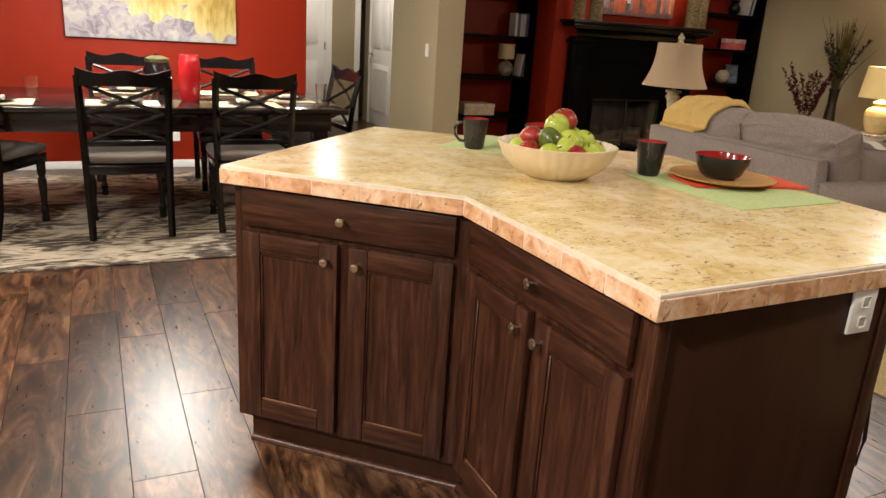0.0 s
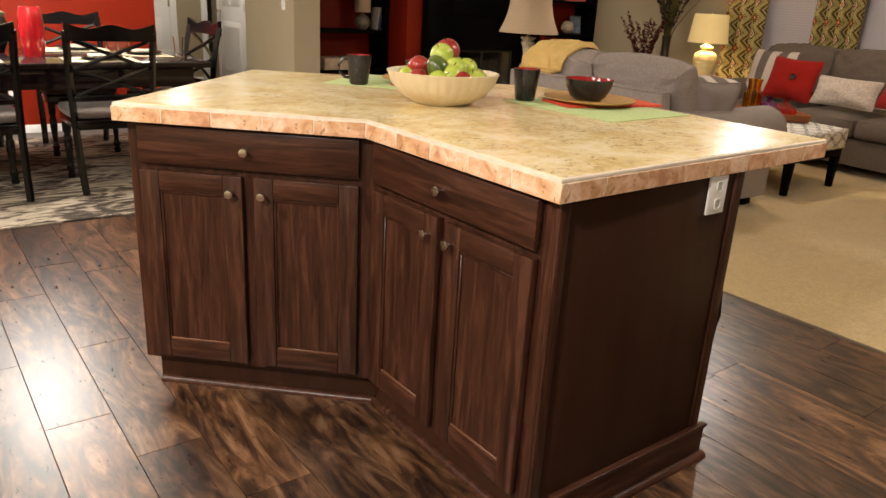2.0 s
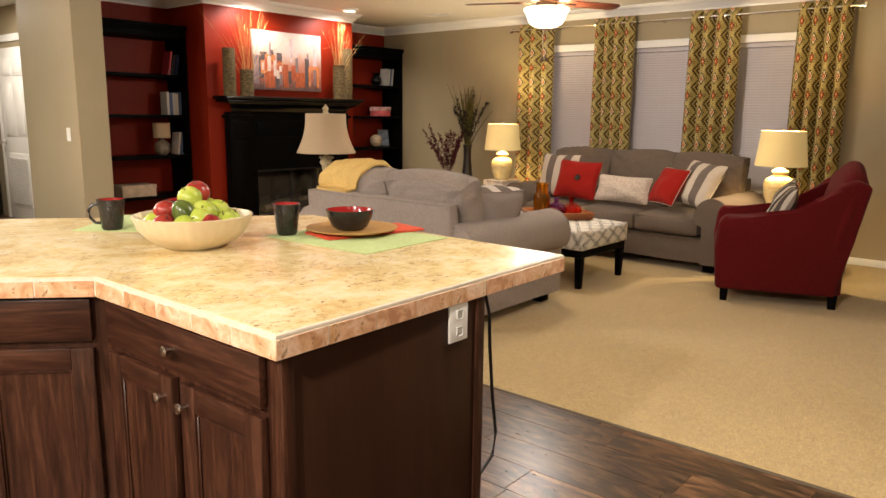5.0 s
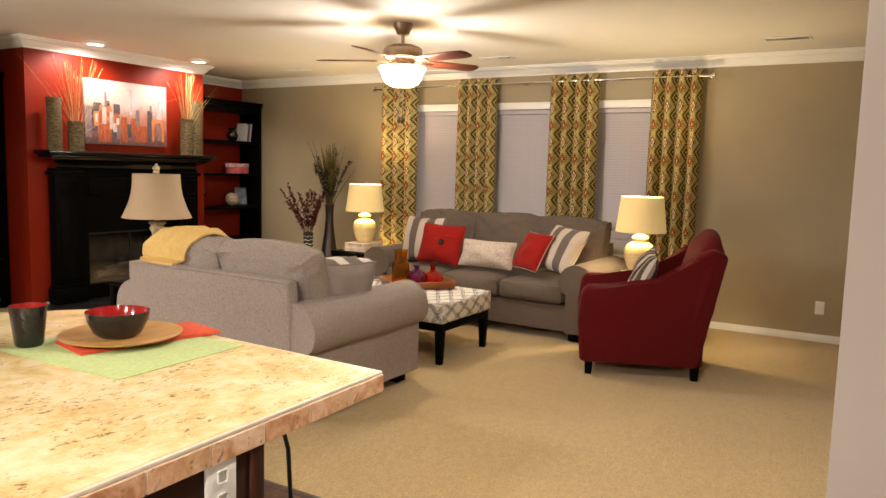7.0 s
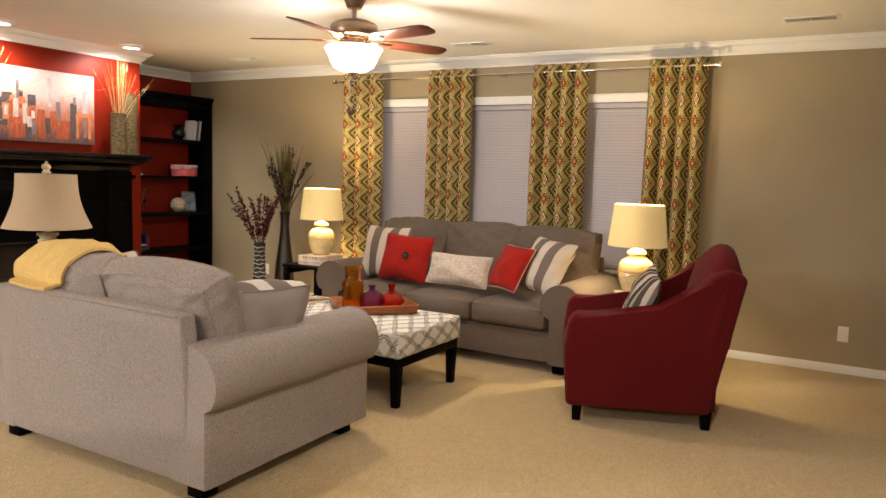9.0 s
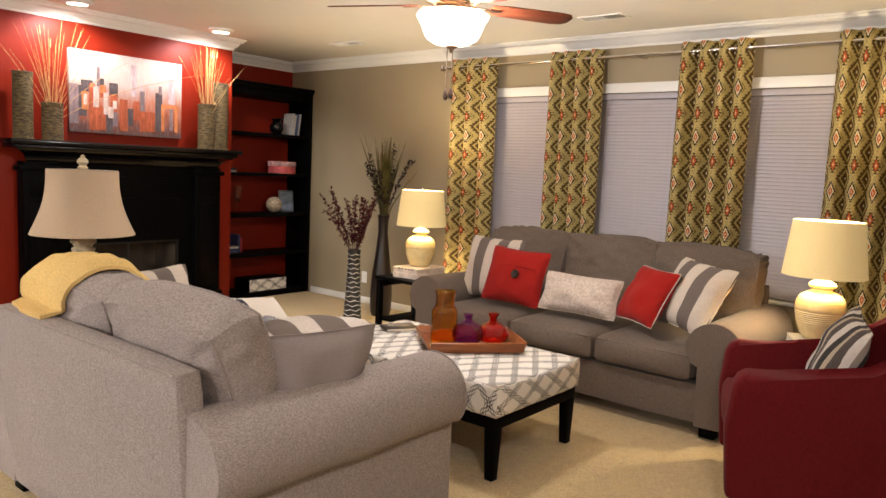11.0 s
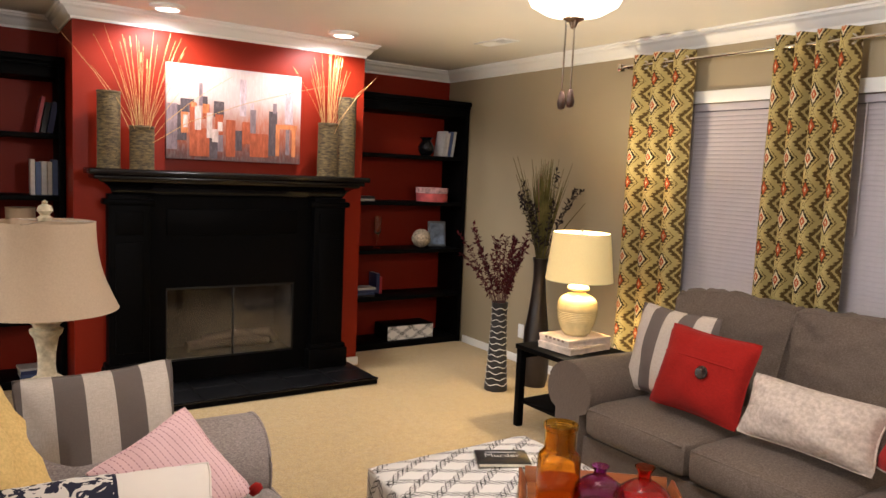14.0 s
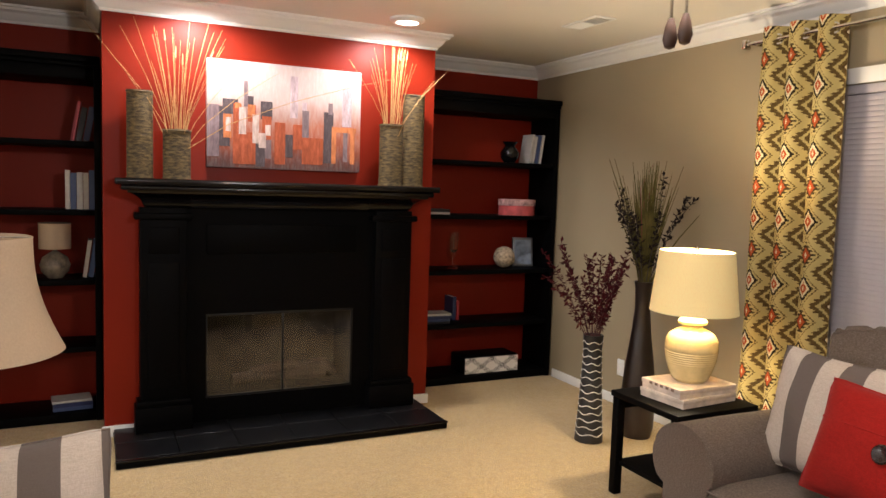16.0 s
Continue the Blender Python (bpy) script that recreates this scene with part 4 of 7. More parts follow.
def sofa(m, W, D, seats, mat, label, back_h=0.84, cush_h=0.93, arm_h=0.66, seed=0, arm_w=0.22, over=0.0, cush_d=0.23, lean=11):
    """Local: x along the sofa, y from the front (0) to the back (D), z up."""
    t = thing("sofa", m, label, "sofa")
    h = W / 2
    part("base", puffbox(-h + 0.06, h - 0.06, 0.035, D - 0.01, 0.075, 0.30, 0.004, 0.015, 4, seed), mat, t)
    for s in (-1, 1):
        off = pose(-s * h, 0, 0)
        arm = roll_arm(D - 0.012, arm_w, arm_h, mat, t, s, 0.0)
        arm.matrix_local = off
    n0, n1 = -h + arm_w - 0.01, h - arm_w + 0.01
    w = (n1 - n0) / seats
    for i in range(seats):
        a = n0 + w * i
        sc = part("seat_cushion", puffbox(a + 0.003, a + w - 0.003, 0.0 - 0.005, D - 0.24, 0.302, 0.475, 0.022, 0.045, 8, seed + i), mat, t)
        pts = [(a + 0.025, -0.004, 0.452), (a + w - 0.025, -0.004, 0.452)]
        part("piping", tube(pts, 0.0045, 6), mat, sc)
    # loose back cushions, wider than the seat between the arms
    b0, b1 = n0 - over, n1 + over
    w, hc = (b1 - b0) / seats, cush_h - 0.425
    for i in range(seats):
        left = 0.03 if i == 0 else 0.012
        right = 0.03 if i == seats - 1 else 0.012
        bm, loops = boxed_cushion(w - 0.006, hc, cush_d, seed + 5 + i, left, right)
        back = part("back_cushion", bm, mat, t, m=pose(b0 + w * (i + 0.5), D - 0.085 - cush_d / 2 - 0.018, 0.45 + hc / 2, -lean, 0, 0), smooth=70)
        for loop in loops:
            part("welt", tube(loop, 0.0055, 6), mat, back)
    # back frame, leaning
    bk = puffbox(-h + 0.135, h - 0.135, -0.048, 0.048, 0.0, back_h - 0.08, 0.006, 0.022, 8, seed + 9)
    frame_back = part("back", bk, mat, t, m=pose(0, D - 0.062, 0.08, -3, 0, 0))
    part("welt", tube([(-h + 0.16, 0.0405, back_h - 0.088), (0.0, 0.0445, back_h - 0.084), (h - 0.16, 0.0405, back_h - 0.088)], 0.005, 6), mat, frame_back)
    for x in (-h + 0.14, h - 0.14):
        for y in (0.10, D - 0.10):
            part("leg", prism([(x - 0.045, y - 0.045), (x + 0.045, y - 0.045), (x + 0.045, y + 0.045), (x - 0.045, y + 0.045)], 0.0, 0.078, 0.006), M_BLACKWOOD, t)
    return t


# the loveseat turns its back on the kitchen: its front looks along +x
loveseat = sofa(pose(4.72, 3.36, 0, 0, 0, 90), 1.60, 1.14, 2, M_SOFA, "grey tweed loveseat with rolled arms and loose back cushions", 0.795, 0.925, 0.67, 1, 0.26, 0.12, 0.30, 20)
# the long sofa stands before the windows and looks along -x
sofa(pose(6.36, 3.135, 0, 0, 0, -90), 2.27, 1.02, 3, M_SOFA2, "taupe three-seat sofa with rolled arms in front of the windows", 0.77, 0.955, 0.65, 2, 0.235, 0.10, 0.25, 12)


def armchair(m):
    t = thing("armchair", m, "crimson upholstered armchair with sloping arms and dark legs", "armchair")
    W, D = 0.76, 0.88
    h = W / 2
    part("seat_base", puffbox(-h + 0.09, h - 0.09, 0.02, D - 0.08, 0.10, 0.31, 0.004, 0.02, 4, 3), M_CHAIR, t)
    part("seat_cushion", puffbox(-h + 0.10, h - 0.10, -0.01, D - 0.16, 0.312, 0.47, 0.02, 0.04, 7, 4), M_CHAIR, t)
    for s in (-1, 1):
        prof = [(-0.005, 0.095), (-0.03, 0.40), (-0.01, 0.60), (0.03, 0.645), (0.32, 0.640), (0.50, 0.67), (0.63, 0.75), (0.75, 0.885), (0.85, 0.935), (0.95, 0.89), (0.87, 0.50), (0.79, 0.095)]
        bm = bmesh.new()
        xs = [s * (h - 0.115), s * h]
        la = [bm.verts.new((xs[0], y, z)) for y, z in prof]
        lb = [bm.verts.new((xs[1], y, z - (0.012 if z > 0.5 else 0))) for y, z in prof]
        n = len(prof)
        for k in range(n):
            bm.faces.new((la[k], la[(k + 1) % n], lb[(k + 1) % n], lb[k]))
        bm.faces.new(la), bm.faces.new(lb)
        bmesh.ops.bevel(bm, geom=bm.edges[:], offset=0.028, segments=4, affect="EDGES", profile=0.5)
        part("arm", bm, M_CHAIR, t, smooth=60)
    bk = puffbox(-h + 0.02, h - 0.02, -0.075, 0.075, 0.0, 0.69, 0.035, 0.07, 10, 6, 0.004)
    for vtx in bk.verts:
        u = vtx.co.x / (h - 0.02)
        if vtx.co.z > 0.40:
            vtx.co.z -= 0.10 * abs(u) ** 2.5 * (vtx.co.z - 0.40) / 0.27
    part("back", bk, M_CHAIR, t, m=pose(0, D - 0.15, 0.33, -13, 0, 0), smooth=60)
    part("rear_panel", bbox(-h + 0.06, h - 0.06, D - 0.10, D - 0.05, 0.10, 0.5, 0.01), M_CHAIR, t)
    for x in (-h + 0.07, h - 0.07):
        for y, lean in ((0.06, 0.0), (D - 0.10, 0.0)):
            bm = prism([(x - 0.03, y - 0.03), (x + 0.03, y - 0.03), (x + 0.03, y + 0.03), (x - 0.03, y + 0.03)], 0, 0.105, 0.003)
            for vtx in bm.verts:
                if vtx.co.z < 0.05:
                    vtx.co.x = x + (vtx.co.x - x) * 0.8
                    vtx.co.y = y + lean + (vtx.co.y - y) * 0.8
            part("leg", bm, M_BLACKWOOD, t)
    return t


CHAIR_M = pose(5.84, 1.865, 0, 0, 0, 180 + 20.4)
armchair(CHAIR_M)


def ottoman():
    t = thing("ottoman", pose(5.465, 3.25, 0), "long ottoman in white and black trellis print with dark tapered legs", "ottoman")
    hx, hy = 0.385, 0.628
    c = part("cushion", puffbox(-hx, hx, -hy, hy, 0.30, 0.465, 0.012, 0.03, 12, 8, 0.003), M_OTT, t)
    uv_box(c)
    for z in (0.452, 0.312):
        pts = [(-hx + 0.012, -hy + 0.012, z), (hx - 0.012, -hy + 0.012, z), (hx - 0.012, hy - 0.012, z), (-hx + 0.012, hy - 0.012, z), (-hx + 0.012, -hy + 0.012, z)]
        part("piping", tube(pts, 0.0045, 6), M_CREAMCUSH, c)
    part("rail", bbox(-hx + 0.02, hx - 0.02, -hy + 0.02, hy - 0.02, 0.245, 0.305, 0.004), M_BLACKWOOD, t)
    for x in (-hx + 0.05, hx - 0.05):
        for y in (-hy + 0.05, hy - 0.05):
            bm = prism([(x - 0.03, y - 0.03), (x + 0.03, y - 0.03), (x + 0.03, y + 0.03), (x - 0.03, y + 0.03)], 0, 0.2448, 0.003)
            for vtx in bm.verts:
                if vtx.co.z < 0.1:
                    vtx.co.x = x + (vtx.co.x - x) * 0.72
                    vtx.co.y = y + (vtx.co.y - y) * 0.72
            part("leg", bm, M_BLACKWOOD, t)
    return t


ottoman()


def pillow(m, w, h, d, mat, label, seed=0, extra=None, lump=0.014, name="throw_pillow", rim_mat=None):
    t = thing(name, m, label, "pillow")
    c = part("cover", cushion(w, h, d, 26, 0.10, lump, seed), mat, t)
    rim = []
    n = 40
    for k in range(n + 1):
        a = k / n * 4
        s, f = int(a) % 4, a - int(a)
        u, v = [(2 * f - 1, -1), (1, 2 * f - 1), (1 - 2 * f, 1), (-1, 1 - 2 * f)][s]
        px = u * (1 - 0.10 * (1 - v * v) * abs(u) ** 3)
        pz = v * (1 - 0.10 * (1 - u * u) * abs(v) ** 3)
        turn = 1 - 0.055 * (abs(u) * abs(v)) ** 5
        rim.append((px * turn * w / 2, 0, pz * turn * h / 2))
    part("piping", tube(rim, 0.004, 6), rim_mat or mat, t)
    if extra:
        extra(t)
    return t


def button(t):
    part("flap_seam", tube([(-0.2 + 0.04 * k, -0.085 + 0.055 * (abs(k - 5) / 5) ** 2.6, 0.055) for k in range(11)], 0.004, 6), M_REDCUSH, t)
    part("button", lathe([(0.0, 0.0), (0.028, 0.0), (0.031, 0.006), (0.026, 0.011), (0.018, 0.008), (0.0, 0.008)], 20), plain("black_horn", (0.02, 0.012, 0.01), 0.2), t, m=pose(0.045, -0.088, 0.0, 90, 0, 0))


# pillows on the long sofa: x of each cushion runs along the sofa
def on_sofa(x, y, z, lean, turn, roll=0):
    return pose(x, y, z, 0, 0, -90 + turn) @ pose(0, 0, 0, -lean, 0, 0) @ pose(0, 0, 0, 0, roll, 0)


pillow(on_sofa(6.72, 3.84, 0.725, 14, -3), 0.50, 0.46, 0.15, M_STRIPE, "square pillow in broad grey and cream stripes", 1)
pillow(on_sofa(6.62, 3.575, 0.705, 20, 3, 2), 0.47, 0.40, 0.17, M_REDCUSH, "square red pillow with flap and dark button", 2, button)
pillow(on_sofa(6.60, 3.065, 0.650, 24, 3, 1), 0.56, 0.268, 0.17, M_CREAMCUSH, "oblong cream plush pillow", 3, lump=0.022)
pillow(on_sofa(6.60, 2.615, 0.71, 30, -30, 1), 0.38, 0.38, 0.16, M_REDCUSH, "square red pillow with pale piping", 4, rim_mat=M_CREAMCUSH)
pillow(on_sofa(6.64, 2.36, 0.745, 32, -24, 5), 0.46, 0.45, 0.18, M_STRIPE, "square pillow in broad grey and cream stripes", 5)
# armchair and loveseat pillows
pillow(CHAIR_M @ pose(0.03, 0.42, 0.675, -24, 0, 0) @ pose(0, 0, 0, 0, 8, 0), 0.46, 0.43, 0.15, M_STRIPE2, "pillow in black, silver and tan stripes", 6)
pillow(pose(4.215, 4.03, 0.665, 0, 0, -3) @ pose(0, 0, 0, -20, 0, 0) @ pose(0, 0, 0, 0, -3, 0), 0.49, 0.46, 0.20, M_STRIPE, "square pillow in broad grey and cream stripes", 7)
pillow(pose(4.125, 2.835, 0.680, 0, 0, 180 - 4) @ pose(0, 0, 0, -38, 0, 0) @ pose(0, 0, 0, 0, -3, 0), 0.52, 0.42, 0.34, M_STRIPE3, "grey pillow with striped face leaning on the loveseat arm", 8, lump=0.022)

# ---- lamps and side tables ----


def side_table(m, W, D, H, label):
    t = thing("side_table", m, label, "side table")
    part("tabletop", bbox(-W / 2, W / 2, -D / 2, D / 2, H - 0.03, H, 0.005), M_BLACKWOOD, t)
    part("lower_shelf", bbox(-W / 2 + 0.03, W / 2 - 0.03, -D / 2 + 0.03, D / 2 - 0.03, 0.15, 0.172, 0.003), M_BLACKWOOD, t)
    for sx in (-1, 1):
        for sy in (-1, 1):
            x, y = sx * (W / 2 - 0.03), sy * (D / 2 - 0.03)
            part("leg", bbox(x - 0.022, x + 0.022, y - 0.022, y + 0.022, 0, H - 0.0302, 0.003), M_BLACKWOOD, t)
    for sy in (-1, 1):
        y = sy * (D / 2 - 0.03)
        part("apron", bbox(-W / 2 + 0.0525, W / 2 - 0.0525, y - 0.01, y + 0.01, H - 0.09, H - 0.0302, 0.002), M_BLACKWOOD, t)
    return t


side_table(pose(6.97, 4.78, 0), 0.50, 0.46, 0.52, "black wooden side table with lower shelf beside the sofa")
side_table(pose(6.86, 1.66, 0), 0.50, 0.46, 0.52, "black wooden side table beside the armchair")
side_table(pose(4.10, 4.46, 0), 0.46, 0.46, 0.56, "black wooden side table beside the loveseat")


def shade_mesh(r0, r1, h, n=40, bell=0.0, panels=0):
    bm = bmesh.new()
    rings = []
    for j in range(11):
        v = j / 10
        r = r0 + (r1 - r0) * v - bell * math.sin(math.pi * v) * 0.5
        ring = []
        for i in range(n):
            a = 2 * math.pi * i / n
            k = 1 + 0.004 * math.cos(panels * a) if panels else 1
            ring.append(bm.verts.new((r * k * math.cos(a), r * k * math.sin(a), h * v)))
        rings.append(ring)
    for a, b in zip(rings, rings[1:]):
        for i in range(n):
            bm.faces.new((a[i], a[(i + 1) % n], b[(i + 1) % n], b[i]))
    bm.normal_update()
    bmesh.ops.solidify(bm, geom=bm.faces[:], thickness=0.003)
    return bm


def jar_lamp(m):
    t = thing("table_lamp", m, "lit lamp with ribbed cream ceramic jar base and linen shade", "lamp", "lamps by the sofa")
    prof = [(0.0, 0.0), (0.070, 0.0), (0.078, 0.01)]
    for k in range(14):
        z = 0.012 + k * 0.0105
        r = 0.080 + 0.042 * math.sin(min(1, (z) / 0.15) * math.pi / 2)
        prof += [(r - 0.002, z), (r + 0.0015, z + 0.005)]
    prof += [(0.124, 0.17), (0.120, 0.20), (0.104, 0.228), (0.074, 0.248), (0.050, 0.258), (0.047, 0.268), (0.066, 0.276), (0.068, 0.288), (0.060, 0.300), (0.030, 0.314), (0.016, 0.322), (0.0, 0.322)]
    part("base", lathe(prof, 40), M_CERAMIC, t)
    part("stem", lathe([(0.008, 0.322), (0.008, 0.46), (0.012, 0.462), (0.012, 0.48), (0.0, 0.48)], 12), M_STEEL, t)
    part("shade", shade_mesh(0.205, 0.172, 0.29), M_SHADE, t, "glowing linen shade", m=pose(0, 0, 0.335))
    part("finial", lathe([(0.0, 0.615), (0.006, 0.617), (0.010, 0.632), (0.006, 0.644), (0.0, 0.648)], 12), M_STEEL, t)
    for a in (0, 120, 240):
        part("spoke", tube([(0, 0, 0.615), (0.17 * math.cos(radians(a)), 0.17 * math.sin(radians(a)), 0.612)], 0.002, 6), M_STEEL, t)
    return t


LIT = jar_lamp(pose(6.99, 4.765, 0.606))
copy_thing(LIT, pose(6.68, 1.69, 0.606))


def baluster_lamp(m):
    t = thing("table_lamp", m, "unlit table lamp with turned antique cream base and bell shade", "lamp")
    prof = [(0.0, 0.0), (0.085, 0.0), (0.09, 0.012), (0.075, 0.028), (0.045, 0.04), (0.04, 0.05), (0.070, 0.070), (0.085, 0.11), (0.072, 0.152), (0.040, 0.178), (0.034, 0.19), (0.050, 0.198), (0.050, 0.21), (0.032, 0.222),
            (0.028, 0.25), (0.030, 0.30), (0.040, 0.355), (0.052, 0.372), (0.054, 0.385), (0.040, 0.392), (0.046, 0.405), (0.058, 0.412), (0.058, 0.425), (0.02, 0.43), (0.012, 0.44), (0.012, 0.50), (0.0, 0.50)]
    part("base", lathe(prof, 32), M_ANTIQUE, t)
    part("shade", shade_mesh(0.236, 0.160, 0.31, 48, 0.045, 8), M_SHADE0, t, "tan linen bell shade", m=pose(0, 0, 0.455))
    part("finial", lathe([(0.0, 0.765), (0.020, 0.766), (0.024, 0.778), (0.014, 0.786), (0.026, 0.802), (0.020, 0.818), (0.008, 0.824), (0.010, 0.832), (0.0, 0.84)], 16), M_ANTIQUE, t)
    for a in (0, 120, 240):
        part("spoke", tube([(0, 0, 0.766), (0.163 * math.cos(radians(a)), 0.163 * math.sin(radians(a)), 0.763)], 0.002, 6), M_STEEL, t)
    return t


baluster_lamp(pose(4.10, 4.44, 0.561))

# ---- dining room ----
M_SEATCLOTH = fabric("taupe_seat_cloth", (0.095, 0.074, 0.060), 420, 0.2)
M_TABLE = plain("espresso_gloss_wood", (0.012, 0.007, 0.007), 0.12, spec=0.6, var=0.4, scale=40)
TURNED = [(0.0, 0.0), (0.020, 0.0), (0.024, 0.03), (0.018, 0.05), (0.026, 0.075), (0.018, 0.10), (0.016, 0.12), (0.024, 0.22), (0.026, 0.27), (0.018, 0.30), (0.026, 0.32), (0.026, 0.42), (0.0, 0.42)]


def dining_chair(m):
    """Local: x across, y from the front edge (0) back to the back posts (0.46)."""
    t = thing("dining_chair", m, "black lacquered dining chair with double cross back and taupe seat", "chair", "chairs round the dining table")
    w = 0.235
    part("seat", puffbox(-w, w, 0.0, 0.44, 0.445, 0.505, 0.018, 0.025, 6, 1, 0.002), M_SEATCLOTH, t, "taupe upholstered seat pad")
    part("seat_frame", bbox(-w + 0.005, w - 0.005, 0.012, 0.445, 0.385, 0.4445, 0.006), M_BLACKWOOD2, t)
    for s in (-1, 1):
        part("front_leg", lathe(TURNED, 16, place=(s * (w - 0.03), 0.045, 0)), M_BLACKWOOD2, t)
        post = []
        for z, y in ((0.0, 0.52), (0.15, 0.475), (0.42, 0.445), (0.60, 0.45), (0.80, 0.475), (0.96, 0.515)):
            post.append((s * (w - 0.018 + 0.02 * (z / 0.96)), y, z))
        bm = tube(post, 0.021, 4)
        part("back_post", bm, M_BLACKWOOD2, t, smooth=30)
    bm = bmesh.new()
    rows = []
    for k in range(17):
        u = -1 + k / 8
        up = 0.012 * math.cos(u * math.pi * 2.0) + (0.008 if abs(u) > 0.9 else 0.0)
        y = 0.512 + 0.02 * (1 - u * u)
        x = u * (w + 0.012)
        rows.append([bm.verts.new(q) for q in ((x, y - 0.012, 0.905), (x, y + 0.012, 0.905), (x, y + 0.014, 0.985 + up), (x, y - 0.010, 0.985 + up))])
    for a, b in zip(rows, rows[1:]):
        for k in range(4):
            bm.faces.new((a[k], a[(k + 1) % 4], b[(k + 1) % 4], b[k]))
    bm.faces.new(rows[0]), bm.faces.new(rows[-1])
    part("top_rail", bm, M_BLACKWOOD2, t, smooth=50)
    part("lower_rail", bbox(-w + 0.02, w - 0.02, 0.437, 0.457, 0.555, 0.59, 0.004), M_BLACKWOOD2, t)
    part("rear_rail", bbox(-w + 0.02, w - 0.02, 0.436, 0.456, 0.40, 0.4447, 0.004), M_BLACKWOOD2, t)
    for z0, z1, y0, y1 in ((0.745, 0.905, 0.468, 0.508), (0.59, 0.745, 0.449, 0.468)):
        for s in (-1, 1):
            pts = [(s * (w - 0.03) * (1 - 2 * q / 6), y0 + (y1 - y0) * q / 6 + 0.006 * s + 0.012 * math.sin(math.pi * q / 6), z0 + (z1 - z0) * q / 6) for q in range(7)]
            part("cross_brace", tube(pts, 0.012, 6), M_BLACKWOOD2, t)
    return t


CH = dining_chair(pose(0.31, 5.17, 0, 0, 0, 180))
for q in (pose(1.045, 5.19, 0, 0, 0, 180), pose(0.385, 5.80, 0, 0, 0, 2), pose(1.085, 5.81, 0, 0, 0, -2), pose(1.36, 5.42, 0, 0, 0, -84), pose(-0.33, 5.32, 0, 0, 0, 150)):
    copy_thing(CH, q)

tbl = thing("dining_table", pose(0.35, 5.43, 0), "long glossy espresso dining table with turned legs", "table")
part("tabletop", bbox(-1.36, 1.36, -0.54, 0.54, 0.725, 0.762, 0.010), M_TABLE, tbl)
for s in (-1, 1):
    part("apron", bbox(-1.26, 1.26, min(s * 0.46, s * 0.43), max(s * 0.46, s * 0.43), 0.60, 0.7248, 0.003), M_TABLE, tbl)
    part("end_apron", bbox(min(s * 1.26, s * 1.23), max(s * 1.26, s * 1.23), -0.429, 0.429, 0.60, 0.7248, 0.003), M_TABLE, tbl)
TLEG = [(0.0, 0.0), (0.034, 0.0), (0.04, 0.04), (0.030, 0.08), (0.028, 0.12), (0.05, 0.20), (0.056, 0.30), (0.045, 0.42), (0.034, 0.47), (0.05, 0.50), (0.05, 0.535), (0.0, 0.535)]
for x in (-1.19, 1.19):
    for y in (-0.40, 0.40):
        lg = part("leg", lathe(TLEG, 20, place=(x, y, 0)), M_TABLE, tbl)
        part("leg_block", bbox(x - 0.05, x + 0.05, y - 0.05, y + 0.05, 0.5352, 0.7246, 0.004), M_TABLE, lg)

# table ware
M_REDGLASS = plain("red_glazed_glass", (0.50, 0.012, 0.018), 0.10, coat=0.6)
v = thing("floor_vase", pose(0.735, 5.30, 0.7625), "tall glossy red vase on the dining table", "vase")
v.name = "vase"
part("body", lathe([(0.0, 0.0), (0.055, 0.0), (0.068, 0.08), (0.072, 0.17), (0.066, 0.26), (0.058, 0.295), (0.052, 0.295), (0.058, 0.25), (0.062, 0.15), (0.050, 0.02), (0.0, 0.015)], 32), M_REDGLASS, v)
v = thing("vase", pose(0.56, 5.62, 0.7625), "squat black jar with lid on the dining table", "jar")
part("body", lathe([(0.0, 0.0), (0.05, 0.0), (0.085, 0.08), (0.095, 0.16), (0.075, 0.22), (0.0, 0.22)], 28), M_BLACKWOOD2, v)
part("lid", lathe([(0.0, 0.221), (0.078, 0.221), (0.08, 0.245), (0.04, 0.262), (0.0, 0.265)], 28), plain("green_bronze", (0.10, 0.10, 0.05), 0.3, 0.6), v)
M_CLEAR = glass("clear_glass", (0.95, 0.95, 0.93))
M_WOVEN = plain("woven_raffia", (0.42, 0.36, 0.24), 0.9, var=0.5, scale=90, bump=0.6)
M_PLATE = plain("black_stoneware", (0.015, 0.014, 0.014), 0.22)
M_CORAL = plain("orange_red_napkin", (0.60, 0.07, 0.025), 0.85, var=0.12, scale=60)
M_LINEN = plain("cream_black_print_linen", (0.34, 0.30, 0.23), 0.9, var=0.75, scale=110, bump=0.3)
mats = [(0.31, 5.06), (1.06, 5.06), (0.36, 5.78), (1.06, 5.78), (-0.38, 5.06), (1.42, 5.43)]
